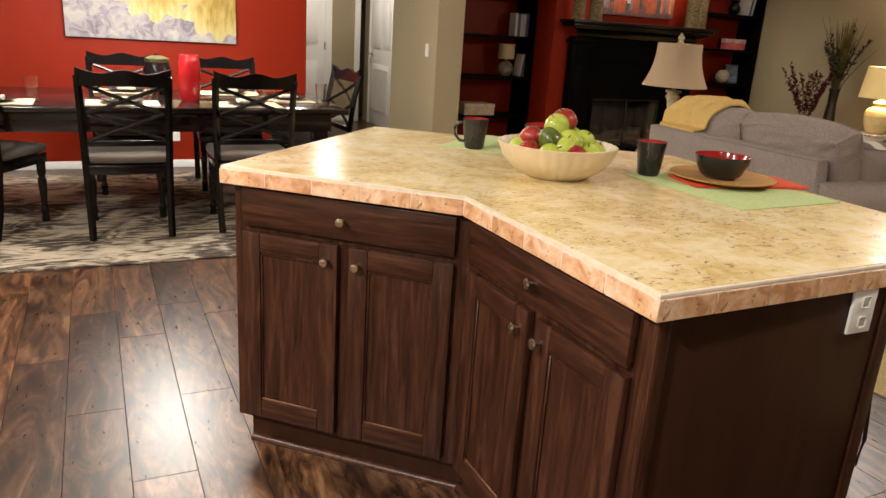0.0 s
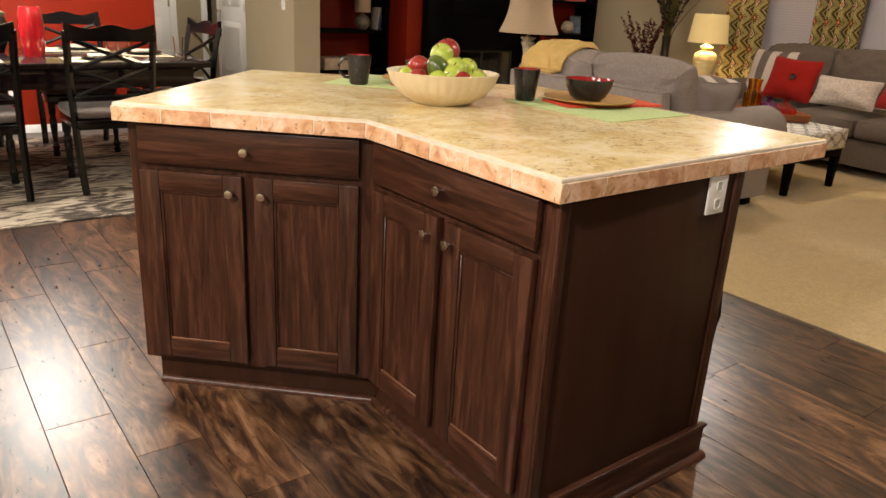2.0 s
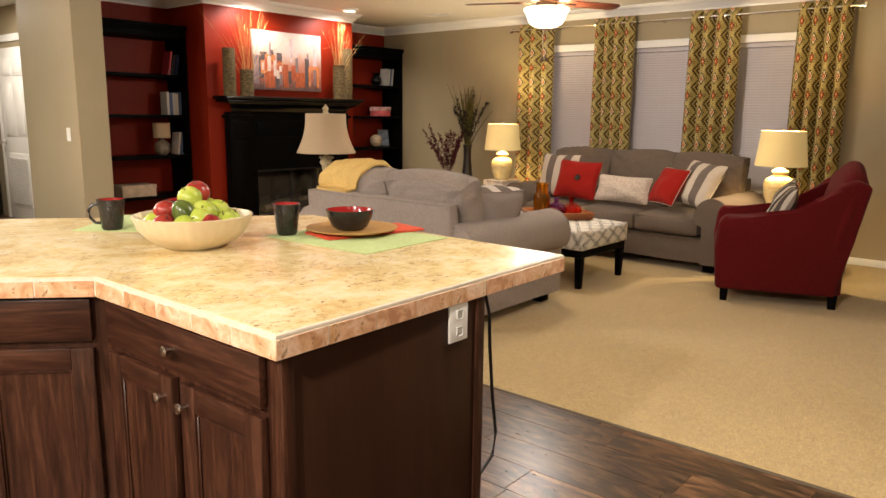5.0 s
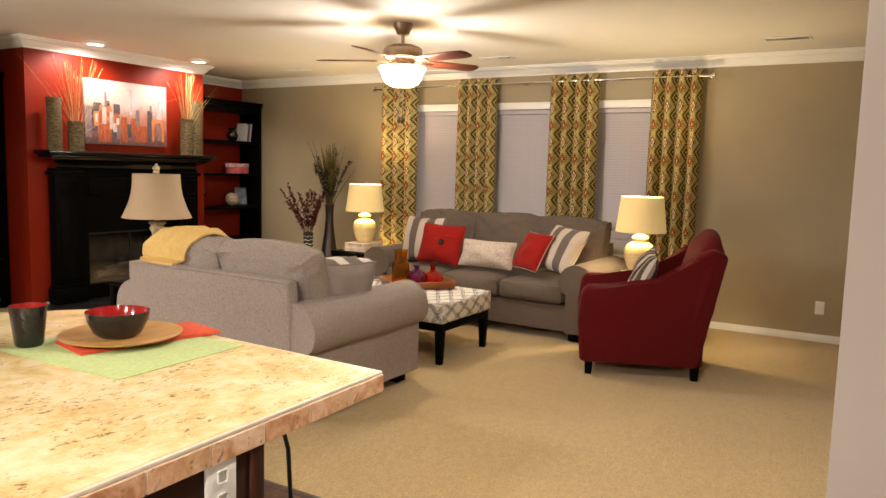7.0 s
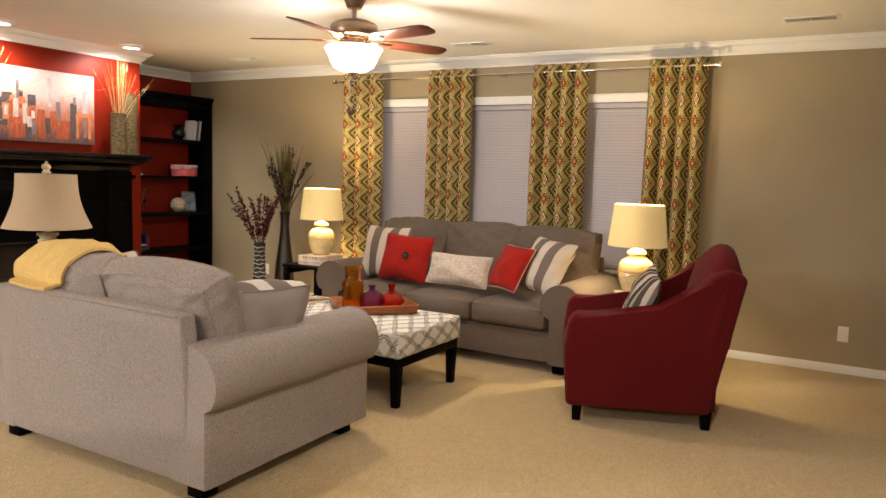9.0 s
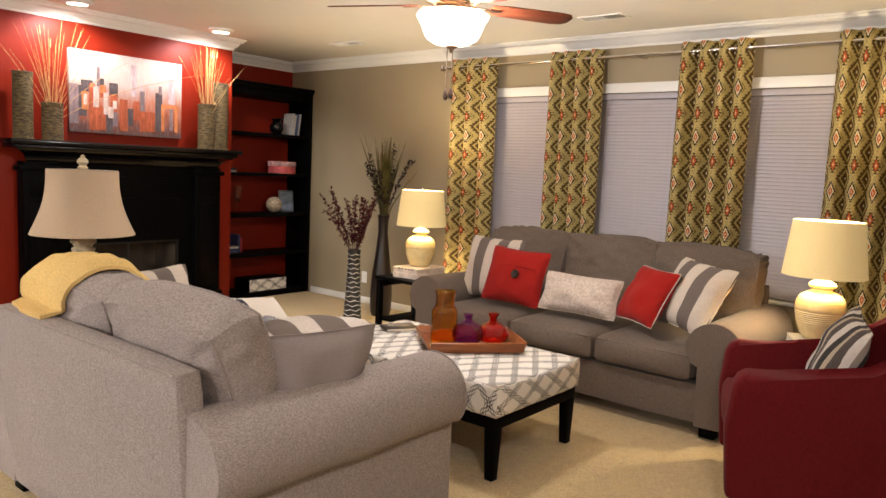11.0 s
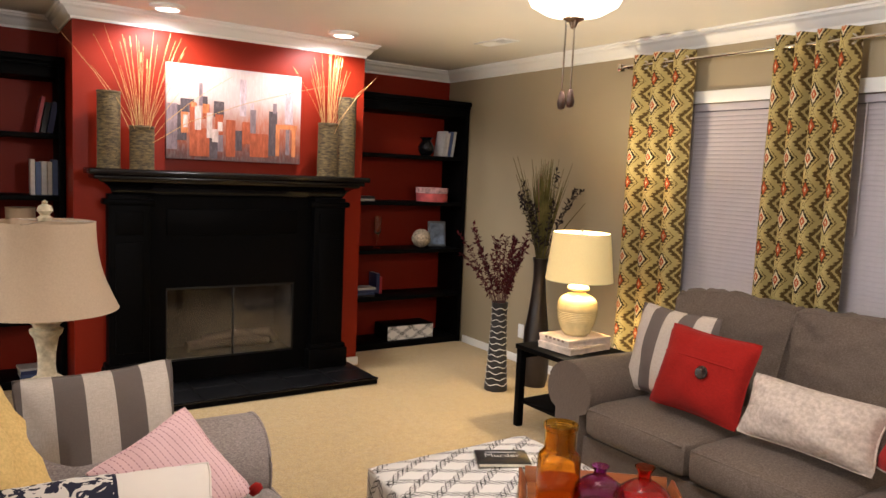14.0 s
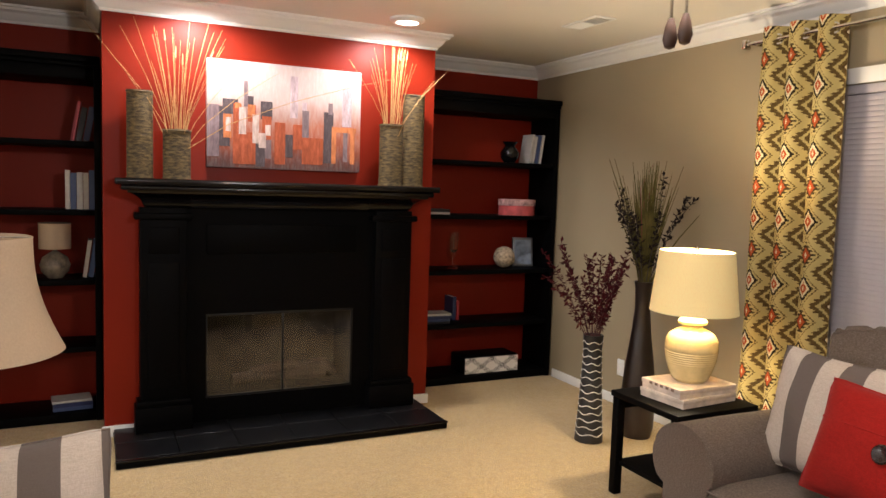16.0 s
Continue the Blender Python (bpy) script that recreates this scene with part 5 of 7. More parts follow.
for i, (x, y) in enumerate(mats):
    pm = thing("placemat", pose(x, y, 0.7625, 0, 0, 90 if i == 5 else 0), "woven natural raffia placemat on the dining table", "placemat", "place settings")
    part("weave", bbox(-0.21, 0.21, -0.15, 0.15, 0, 0.005, 0.002), M_WOVEN, pm)
    pl = thing("plate", pose(x, y, 0.768), "dark dinner plate with folded cream patterned napkin", "plate", "place settings")
    part("dish", lathe([(0.0, 0.0), (0.08, 0.0), (0.125, 0.016), (0.128, 0.020), (0.078, 0.008), (0.0, 0.006)], 28), M_PLATE, pl)
    part("napkin", bbox(-0.06, 0.06, -0.07, 0.07, 0.0085, 0.03, 0.008), M_LINEN, pl)
    gl = thing("drinking_glass", pose(x + 0.19, y + (0.19 if y < 5.4 else -0.19), 0.7625), "clear drinking glass on the dining table", "glass", "place settings")
    part("tumbler", lathe([(0.0, 0.0), (0.032, 0.0), (0.040, 0.135), (0.038, 0.135), (0.030, 0.008), (0.0, 0.008)], 20), M_CLEAR, gl)

# floral canvas on the red wall


def floral_material():
    m = Mat("floral_painting", 0.7, spec=0.2)
    tc = m.t.nodes.new("ShaderNodeTexCoord").outputs["Object"]
    sep = m.t.nodes.new("ShaderNodeSeparateXYZ")
    m.link(tc, sep.inputs[0])
    base = m.ramp(m.noise(m.coord("Object", (6, 6, 6)), 1.5, 5, 0.65, 1.0), [(0.35, (0.16, 0.14, 0.17)), (0.5, (0.30, 0.27, 0.29)), (0.65, (0.40, 0.37, 0.33))])
    for cx, cz, r, squash in ((0.02, 0.44, 0.36, 1.2), (0.52, 0.34, 0.34, 1.0)):
        dx = m.math("SUBTRACT", sep.outputs[0], cx)
        dz = m.math("MULTIPLY", m.math("SUBTRACT", sep.outputs[2], cz), squash)
        ang = m.math("ARCTAN2", dz, dx)
        rad = m.math("SQRT", m.math("ADD", m.math("MULTIPLY", dx, dx), m.math("MULTIPLY", dz, dz)))
        petal = m.math("ADD", m.math("MULTIPLY", m.math("SINE", m.math("MULTIPLY", ang, 11.0)), 0.035), r)
        wob = m.math("MULTIPLY", m.noise(m.coord("Object", (9, 9, 9)), 1.0, 3), 0.08)
        inside = m.math("LESS_THAN", m.math("ADD", rad, wob), petal)
        rays = m.noise(m.coord("Object", (30, 30, 8)), 1.0, 3)
        pet = m.ramp(m.math("ADD", m.math("MULTIPLY", rays, 0.6), m.math("MULTIPLY", m.math("DIVIDE", rad, r), 0.4)), [(0.35, (0.26, 0.17, 0.04)), (0.55, (0.42, 0.32, 0.11)), (0.75, (0.48, 0.43, 0.27))])
        base = m.mix(inside, base, pet)
    m.color(base)
    return m.m


pic = thing("canvas_picture", pose(0.645, 6.88, 1.08), "wide canvas painting of pale yellow flowers on the red wall", "picture")
part("canvas", bbox(-0.665, 0.665, -0.018, 0.0195, 0, 0.66, 0.003), floral_material(), pic)
ol = thing("wall_outlet", pose(0.78, 6.899, 0.29), "white wall outlet on the red wall", "outlet")
part("plate", bbox(-0.035, 0.035, -0.006, 0, -0.057, 0.057, 0.002), M_PLASTIC, ol)


def rug_material():
    m = Mat("distressed_rug", 1.0, spec=0.05)
    warp = m.noise(m.coord("Object", (1.5, 3.4, 1)), 1.0, 3, 0.5, 0.4)
    rings = m.math("SINE", m.math("MULTIPLY", warp, 62.0))
    a = m.noise(m.coord("Object", (3.2, 20, 1)), 1.4, 6, 0.72, 1.2)
    big = m.noise(m.coord("Object", (1.2, 2.2, 1)), 1.6, 3, 0.5, 0.5)
    k = m.math("ADD", m.math("MULTIPLY", a, 0.62), m.math("ADD", m.math("MULTIPLY", big, 0.36), m.math("MULTIPLY", rings, 0.045)))
    c = m.ramp(k, [(0.40, (0.026, 0.021, 0.020)), (0.465, (0.105, 0.085, 0.070)), (0.505, (0.36, 0.31, 0.24)), (0.60, (0.50, 0.43, 0.33))])
    f = m.noise(m.coord("Object", (160, 160, 160)), 1, 2)
    m.color(m.mix(m.math("MULTIPLY", f, 0.3), c, (0.2, 0.16, 0.12)))
    m.bump(f, 0.6, 0.006)
    return m.m


rug = tagged(part("area_rug", bbox(-1.5, 1.95, 4.19, 6.6, 0.001, 0.012, 0.004), rug_material()), "cream and charcoal distressed area rug under the dining table", "rug")

# ---- hall doors ----


def panel_door(m, W, H, label, louvre=False, knob_x=0.06):
    """Local: x across from 0 to W, y out of the face is negative, z up."""
    d = tagged(new("door_1"), label, "door", kind="structure")
    d.matrix_world = m
    part("leaf", bbox(0, W, -0.012, 0.03, 0.006, H, 0.002), M_WHITE, d)
    rows = [(H - 0.32, H - 0.12), (H - 1.02, H - 0.40)]
    rows.append((0.18, H - 1.22))
    for i, (z0, z1) in enumerate(rows):
        if louvre and i == 2:
            part("grille_frame", bbox(W * 0.16, W * 0.84, -0.020, -0.0122, z0, z1, 0.003), M_WHITE, d)
            n = int((z1 - z0 - 0.06) / 0.022)
            for q in range(n):
                z = z0 + 0.03 + q * 0.022
                # slats take a darker white, the shade between louvres put into the colour
                part("louvre_slat", bbox(W * 0.20, W * 0.80, -0.026, -0.0202, z, z + 0.013, 0.001, 1), plain("shaded_white_paint", (0.6, 0.59, 0.56), 0.5) if q == 0 else bpy.data.materials["shaded_white_paint"], d)
            continue
        for x0, x1 in ((W * 0.14, W * 0.46), (W * 0.54, W * 0.86)):
            p = part("panel", bbox(x0, x1, -0.019, -0.0122, z0, z1, 0.006), M_WHITE, d)
            part("panel_field", bbox(x0 + 0.03, x1 - 0.03, -0.025, -0.0192, z0 + 0.03, z1 - 0.03, 0.005), M_WHITE, p)
    kb = lathe([(0.025, 0.0), (0.025, 0.004), (0.010, 0.008), (0.010, 0.03), (0.026, 0.042), (0.026, 0.055), (0.0, 0.064)], 18)
    part("door_knob", kb, M_STEEL, d, "nickel door knob", m=pose(knob_x, -0.0125, 0.93, 90, 0, 0))
    hx = W if knob_x < W / 2 else 0.0
    for z in (0.25, 1.0, H - 0.25):
        part("hinge", bbox(hx - 0.012, hx + 0.012, -0.018, -0.0125, z - 0.045, z + 0.045, 0.002), M_STEEL, d)
    return d


def casing(x0, x1, y0, y1, H=2.1):
    return tagged(part("trim", bbox(x0, x1, y0, y1, 0, H, 0.004), M_WHITE), "white door casing", "trim", kind="structure")


panel_door(pose(2.30, 9.97, 0), 0.70, 2.03, "white six-panel hall door", knob_x=0.06)
casing(3.005, 3.10, 9.97, 9.999)
casing(3.425, 3.50, 9.97, 10.14)
panel_door(pose(3.605, 9.80, 0, 0, 0, -90), 0.86, 2.03, "white panelled utility door with louvred vent", True, 0.06)
casing(3.59, 3.619, 8.85, 8.935)
casing(3.59, 3.619, 9.805, 9.88)
tagged(part("trim", bbox(3.59, 3.619, 8.85, 9.88, 2.1005, 2.18, 0.004), M_WHITE), "white door casing", "trim", kind="structure")
sw = thing("light_switch", pose(2.979, 6.515, 1.12, 0, 0, -90), "white rocker light switch", "light switch")
part("plate", bbox(-0.036, 0.036, -0.006, 0, -0.058, 0.058, 0.002), M_PLASTIC, sw)
part("rocker", bbox(-0.016, 0.016, -0.010, -0.0062, -0.032, 0.032, 0.002), M_PLASTIC, sw)
for nm, mm, lb in (("wall_outlet", pose(7.749, 6.17, 0.27, 0, 0, -90), "white wall outlet above the baseboard"), ("wall_outlet", pose(7.749, 0.39, 0.30, 0, 0, -90), "white wall outlet above the baseboard")):
    o = thing(nm, mm, lb, "outlet")
    part("plate", bbox(-0.036, 0.036, -0.006, 0, -0.058, 0.058, 0.002), M_PLASTIC, o)
    for z in (-0.02, 0.02):
        part("socket", bbox(-0.014, 0.014, -0.0085, -0.0062, z - 0.013, z + 0.013, 0.003), M_PLASTIC, o)

# ---- ceiling: fan, downlights, vents ----
M_BLADE = wood("mahogany_fan_blade", (0.05, 0.012, 0.006), (0.11, 0.028, 0.012), (0.17, 0.05, 0.02), 0.35, "x", 0.8)
fan = thing("ceiling_fan", pose(FAN[0], FAN[1], 0), "bronze ceiling fan with mahogany blades and lit frosted bowl", "ceiling fan")
part("canopy", lathe([(0.0, 2.499), (0.075, 2.499), (0.072, 2.475), (0.050, 2.425), (0.045, 2.415), (0.0, 2.415)], 32), M_BRONZE, fan)
part("downrod", lathe([(0.013, 2.34), (0.013, 2.416)], 14), M_BRONZE, fan)
part("motor", lathe([(0.0, 2.345), (0.03, 2.345), (0.09, 2.338), (0.14, 2.318), (0.15, 2.305), (0.15, 2.25), (0.142, 2.238), (0.10, 2.222), (0.0, 2.222)], 40), M_BRONZE, fan)
part("light_kit", lathe([(0.0, 2.2215), (0.085, 2.2215), (0.09, 2.20), (0.125, 2.186), (0.125, 2.178), (0.0, 2.178)], 36), M_BRONZE, fan)
bowl = part("light_bowl", lathe([(0.172, 2.178), (0.182, 2.165), (0.175, 2.15), (0.158, 2.125), (0.146, 2.09), (0.128, 2.055), (0.085, 2.03), (0.03, 2.022), (0.0, 2.022)], 48, wobble=0.012, flute=12, caps=False), M_BULBGLASS, fan, "glowing frosted glass bowl")
bowl.visible_shadow = False
part("bowl_cap", lathe([(0.0, 2.0215), (0.03, 2.0215), (0.032, 2.015), (0.012, 2.005), (0.008, 1.99), (0.0, 1.985)], 18), M_BRONZE, fan)
for k in range(5):
    a = 34.4 + 8 + 72 * k
    m = pose(0, 0, 0, 0, 0, a)
    out = [(0.20, -0.050), (0.30, -0.062), (0.58, -0.070), (0.64, -0.060), (0.665, -0.030), (0.665, 0.030), (0.64, 0.060), (0.58, 0.070), (0.30, 0.062), (0.20, 0.050)]
    bl = part("blade", prism(out, -0.003, 0.003, 0.0015), M_BLADE, fan, m=m @ pose(0, 0, 2.222, -12, 0, 0))
    part("blade_iron", bbox(0.10, 0.26, -0.016, 0.016, -0.010, -0.0035, 0.002), M_BRONZE, bl)
M_PULL = plain("dark_wood_pull", (0.05, 0.025, 0.015), 0.35)
for dx, dy, zb in ((-0.018, 0.012, 1.752), (-0.008, -0.014, 1.757)):
    ch = part("pull_chain", tube([(dx, dy, 2.02), (dx, dy, zb + 0.05)], 0.0028, 6), M_STEEL, fan)
    part("pull_knob", lathe([(0.0, zb), (0.009, zb + 0.004), (0.0135, zb + 0.018), (0.010, zb + 0.04), (0.005, zb + 0.055), (0.0, zb + 0.056)], 14, place=(dx, dy, 0)), M_PULL, ch)


def downlight(x, y, label="white round ceiling downlight, lit"):
    d = thing("downlight", pose(x, y, 2.4995), label, "ceiling light", "downlights")
    part("trim_ring", lathe([(0.070, -0.0), (0.105, -0.0), (0.106, -0.012), (0.085, -0.026), (0.070, -0.026), (0.070, -0.0)], 32), M_WHITE, d)
    g = part("lens", lathe([(0.0, -0.022), (0.0695, -0.022), (0.0695, -0.016), (0.0, -0.016)], 28), M_CANGLOW, d, "glowing lens")
    return d


for cx, cy in DOWN:
    downlight(cx, cy)
# unseen fixtures added at the kitchen fill lights
for kx, ky in KFILL:
    downlight(kx, ky)
pd = thing("pendant_lamp", pose(0.55, 5.40, 0), "lit frosted drum pendant lamp above the dining table", "pendant lamp")
part("canopy", lathe([(0.0, 2.499), (0.06, 2.499), (0.055, 2.47), (0.0, 2.47)], 24), M_BRONZE, pd)
part("rod", lathe([(0.008, 1.90), (0.008, 2.471)], 10), M_BRONZE, pd)
drum = part("drum", lathe([(0.0, 1.58), (0.25, 1.585), (0.28, 1.60), (0.28, 1.88), (0.0, 1.90)], 40), glow("lit_pendant_glass", (1.0, 0.95, 0.88), 62.0), pd, "glowing frosted glass drum")
drum.visible_shadow = False


def vent(x, y, turn):
    v = thing("ceiling_vent", pose(x, y, 2.4995, 0, 0, turn), "white metal ceiling air vent", "vent", "ceiling vents")
    for x0, x1, y0, y1 in ((-0.17, 0.17, -0.075, -0.055), (-0.17, 0.17, 0.055, 0.075), (-0.17, -0.15, -0.0548, 0.0548), (0.15, 0.17, -0.0548, 0.0548), (-0.006, 0.006, -0.0548, 0.0548)):
        part("frame", bbox(x0, x1, y0, y1, -0.008, 0, 0.002), M_WHITE, v)
    part("backing", bbox(-0.1495, 0.1495, -0.0545, 0.0545, -0.0015, -0.0002), plain("dark_duct", (0.10, 0.09, 0.08), 0.8), v)
    for k in range(20):
        xx = -0.142 + k * 0.0149
        if abs(xx) < 0.012:
            continue
        part("slat", bbox(-0.0045, 0.0045, -0.0545, 0.0545, -0.0006, 0.0006), M_WHITE, v, m=pose(xx, 0, -0.005, 0, 48 if xx > 0 else -48, 0))
    return v


vent(7.04, 0.73, 90), vent(7.12, 3.30, 90), vent(7.08, 5.83, 90)

# ---- on the mantel ----
M_WICKER = Mat("woven_bark", 0.8)
_v = M_WICKER.coord("Object", (30, 30, 95))
_n = M_WICKER.noise(_v, 1.0, 3, 0.6, 0.4)
M_WICKER.color(M_WICKER.ramp(_n, [(0.35, (0.030, 0.018, 0.005)), (0.55, (0.095, 0.062, 0.018)), (0.72, (0.17, 0.115, 0.035))])).bump(_n, 0.8, 0.006)
M_WICKER = M_WICKER.m
M_GRASS = plain("dried_orange_grass", (0.42, 0.24, 0.085), 0.8, var=0.3, scale=50)
M_WHEAT = plain("dried_wheat", (0.45, 0.29, 0.11), 0.85, var=0.25, scale=60)


def oval_vase(x, y, rx, ry, h, label):
    v = thing("vase", pose(x, y, 1.4925), label, "vase", "woven vases on the mantel")
    bm = lathe([(0.0, 0.0), (1.0, 0.0), (1.0, h), (0.93, h), (0.93, 0.03), (0.0, 0.03)], 36)
    for q in bm.verts:
        k = 1 + 0.015 * noise.noise(Vector((q.co.x, q.co.y, q.co.z * 9)))
        q.co.x *= rx * k
        q.co.y *= ry * k
    part("body", bm, M_WICKER, v)
    for z in (0.004, h - 0.008):
        part("rim", tube([(rx * 1.01 * math.cos(a * math.pi / 14), ry * 1.01 * math.sin(a * math.pi / 14), z) for a in range(29)], 0.004, 6), M_WICKER, v)
    return v


def dried_grass(v, z0, height, n, spread, seed):
    random.seed(seed)
    bm, wm = bmesh.new(), bmesh.new()
    for k in range(n):
        a = random.uniform(0, 2 * math.pi)
        r = random.uniform(0.005, 0.045)
        lean = abs(random.gauss(0, spread)) * (1 if k % 5 else 1.6)
        H = height * random.uniform(0.55, 1.0)
        dx, dy = math.cos(a) * lean * 1.6, math.sin(a) * lean * 0.45
        p = [(r * math.cos(a) * (1 - q) + dx * q ** 1.3, (r * math.sin(a)) * (1 - q) + dy * q, z0 - 0.12 + (H + 0.12) * q - 0.10 * lean * q * q) for q in (0, 0.3, 0.6, 0.85, 1.0)]
        tube(p, 0.0021, 4, bm, taper=0.0009)
        if k % 3 == 0 and H < height * 0.8:
            e = Vector(p[-1])
            d = (e - Vector(p[-2])).normalized()
            tube([e, e + d * 0.02, e + d * 0.06], 0.0055, 5, wm, taper=0.002)
    tagged(part("dried_grass", bm, M_GRASS, v, "dried orange grass stems"), kind="stuff")
    tagged(part("wheat", wm, M_WHEAT, v, "pale wheat ears"), kind="stuff")


oval_vase(4.645, 6.56, 0.068, 0.055, 0.478, "tall brown woven oval vase on the mantel")
v1 = oval_vase(4.835, 6.53, 0.074, 0.058, 0.275, "short brown woven vase filled with dried grass")
dried_grass(v1, 0.275, 0.64, 32, 0.17, 3)
v2 = oval_vase(6.115, 6.53, 0.076, 0.058, 0.385, "brown woven vase filled with dried grass")
dried_grass(v2, 0.385, 0.53, 34, 0.115, 5)
oval_vase(6.285, 6.575, 0.072, 0.052, 0.585, "tall brown woven oval vase on the mantel")


def city_material():
    m = Mat("skyline_painting", 0.65, spec=0.25)
    sep = m.t.nodes.new("ShaderNodeSeparateXYZ")
    m.link(m.t.nodes.new("ShaderNodeTexCoord").outputs["Object"], sep.inputs[0])
    n1 = m.noise(m.coord("Object", (9, 9, 3)), 1.0, 5, 0.65, 0.8)
    h = m.math("ADD", m.math("DIVIDE", sep.outputs[2], 0.62), m.math("MULTIPLY", m.math("SUBTRACT", n1, 0.5), 0.35))
    c = m.ramp(h, [(0.0, (0.10, 0.06, 0.06)), (0.10, (0.16, 0.055, 0.045)), (0.18, (0.27, 0.065, 0.030)), (0.40, (0.38, 0.12, 0.065)), (0.52, (0.37, 0.21, 0.17)), (0.66, (0.42, 0.33, 0.30)), (1.0, (0.45, 0.38, 0.35))])
    s = m.noise(m.coord("Object", (60, 60, 14)), 1.0, 4, 0.7)
    m.color(m.mix(m.math("MULTIPLY", s, 0.36), c, m.ramp(s, [(0.4, (0.26, 0.09, 0.06)), (0.6, (0.44, 0.37, 0.33))])))
    m.bump(s, 0.25, 0.002)
    return m.m


pic = thing("canvas_picture", pose(5.01, 6.655, 1.57), "canvas painting of an abstract orange and grey city skyline", "picture")
part("canvas", bbox(0, 0.942, 0.0, 0.034, 0, 0.63, 0.003), city_material(), pic)


def daub(name, col, rects, rough=0.6, lift=0.0012):
    m = Mat(name, rough, spec=0.25)
    f = m.noise(m.coord("Object", (40, 40, 10)), 1.0, 5, 0.7)
    m.color(m.ramp(f, [(0.3, tuple(c * 0.55 for c in col)), (0.55, col), (0.75, tuple(min(1, c * 1.5 + 0.03) for c in col))]))
    for k, (x0, x1, z0, z1) in enumerate(rects):
        part("paint_patch", bbox(x0 * 0.942, x1 * 0.942, -lift - 0.00003 * k, -0.0002, (1 - z1) * 0.63, (1 - z0) * 0.63), m.m, pic, smooth=0)


daub("paint_charcoal", (0.075, 0.055, 0.058), [(0.095, 0.19, 0.36, 0.50), (0.245, 0.285, 0.32, 0.42), (0.33, 0.405, 0.36, 0.53), (0.075, 0.14, 0.43, 0.80), (0.745, 0.81, 0.42, 0.92), (0.30, 0.36, 0.72, 0.98), (0.49, 0.54, 0.66, 0.88)])
daub("paint_slate", (0.19, 0.135, 0.14), [(0.225, 0.25, 0.18, 0.42), (0.60, 0.645, 0.42, 0.70), (0.775, 0.805, 0.33, 0.44), (0.0, 0.075, 0.42, 0.90), (0.36, 0.40, 0.70, 0.90), (0.88, 0.91, 0.60, 0.90)], lift=0.0014)
daub("paint_mauve", (0.42, 0.32, 0.33), [(0.87, 0.935, 0.15, 0.55), (0.60, 0.63, 0.34, 0.44), (0.52, 0.57, 0.10, 0.50)], lift=0.0010)
daub("paint_rust", (0.33, 0.075, 0.028), [(0.16, 0.21, 0.40, 0.66), (0.16, 0.30, 0.66, 0.96), (0.34, 0.40, 0.50, 0.72), (0.42, 0.49, 0.55, 0.95), (0.54, 0.60, 0.56, 0.80), (0.60, 0.74, 0.68, 0.94), (0.25, 0.30, 0.40, 0.56)], lift=0.0018)
daub("paint_orange", (0.50, 0.17, 0.06), [(0.17, 0.205, 0.39, 0.44), (0.25, 0.295, 0.40, 0.50), (0.80, 0.83, 0.56, 0.92), (0.80, 0.97, 0.56, 0.61), (0.93, 0.96, 0.61, 0.92), (0.10, 0.15, 0.50, 0.72)], lift=0.0021)
daub("paint_cream", (0.50, 0.38, 0.33), [(0.195, 0.24, 0.43, 0.68), (0.28, 0.32, 0.49, 0.76), (0.32, 0.365, 0.66, 0.80), (0.36, 0.395, 0.58, 0.68), (0.115, 0.145, 0.53, 0.66)], lift=0.0024)

# ---- books and ornaments on the shelves ----
BOOKCOLS = [(0.02, 0.028, 0.085), (0.42, 0.40, 0.37), (0.30, 0.022, 0.03), (0.50, 0.46, 0.41), (0.018, 0.018, 0.02), (0.05, 0.075, 0.16)]
BOOKM = [plain("book_cover_%d" % i, c, 0.5, var=0.1) for i, c in enumerate(BOOKCOLS)]
M_PAPER = plain("book_paper", (0.62, 0.57, 0.46), 0.9, var=0.1, scale=120)


def book(m, w, h, d, mat, label="hardback book standing on the shelf"):
    """w thick (x), h high (z), d deep (y)."""
    b = thing("book", m, label, "book", "books on the shelves")
    part("pages", bbox(-w / 2 + 0.002, w / 2 - 0.002, -d / 2 + 0.003, d / 2 - 0.004, 0.002, h - 0.003), M_PAPER, b, smooth=0)
    bm = bbox(-w / 2, -w / 2 + 0.002, -d / 2, d / 2, 0, h)
    bbox(w / 2 - 0.002, w / 2, -d / 2, d / 2, 0, h, bm=bm)
    bbox(-w / 2 + 0.002, w / 2 - 0.002, -d / 2, -d / 2 + 0.0028, 0, h, bm=bm)
    part("cover", bm, mat, b, smooth=0)
    return b


def standing(x, z, n, seed, hmin, hmax, lean=0, y=7.20):
    random.seed(seed)
    for k in range(n):
        w = random.uniform(0.018, 0.034)
        h = random.uniform(hmin, hmax)
        book(pose(x + w / 2 + (0.02 if lean else 0), y, z + 0.001 + (0.004 if lean else 0), 0, lean, 0), w, h, random.uniform(0.13, 0.16), BOOKM[(seed + k * 2) % 6])
        x += w + 0.003 + (0.006 if lean else 0)


def lying(x, z, n, seed, y=7.18):
    random.seed(seed)
    for k in range(n):
        h = random.uniform(0.014, 0.026)
        book(pose(x + random.uniform(-0.01, 0.01), y, z + 0.0005 + h / 2, 0, 90, random.uniform(-6, 6)) @ pose(0, 0, -0.11), h, 0.22, 0.15, BOOKM[(seed + k) % 6], "book lying in a small stack")
        z += h + 0.001


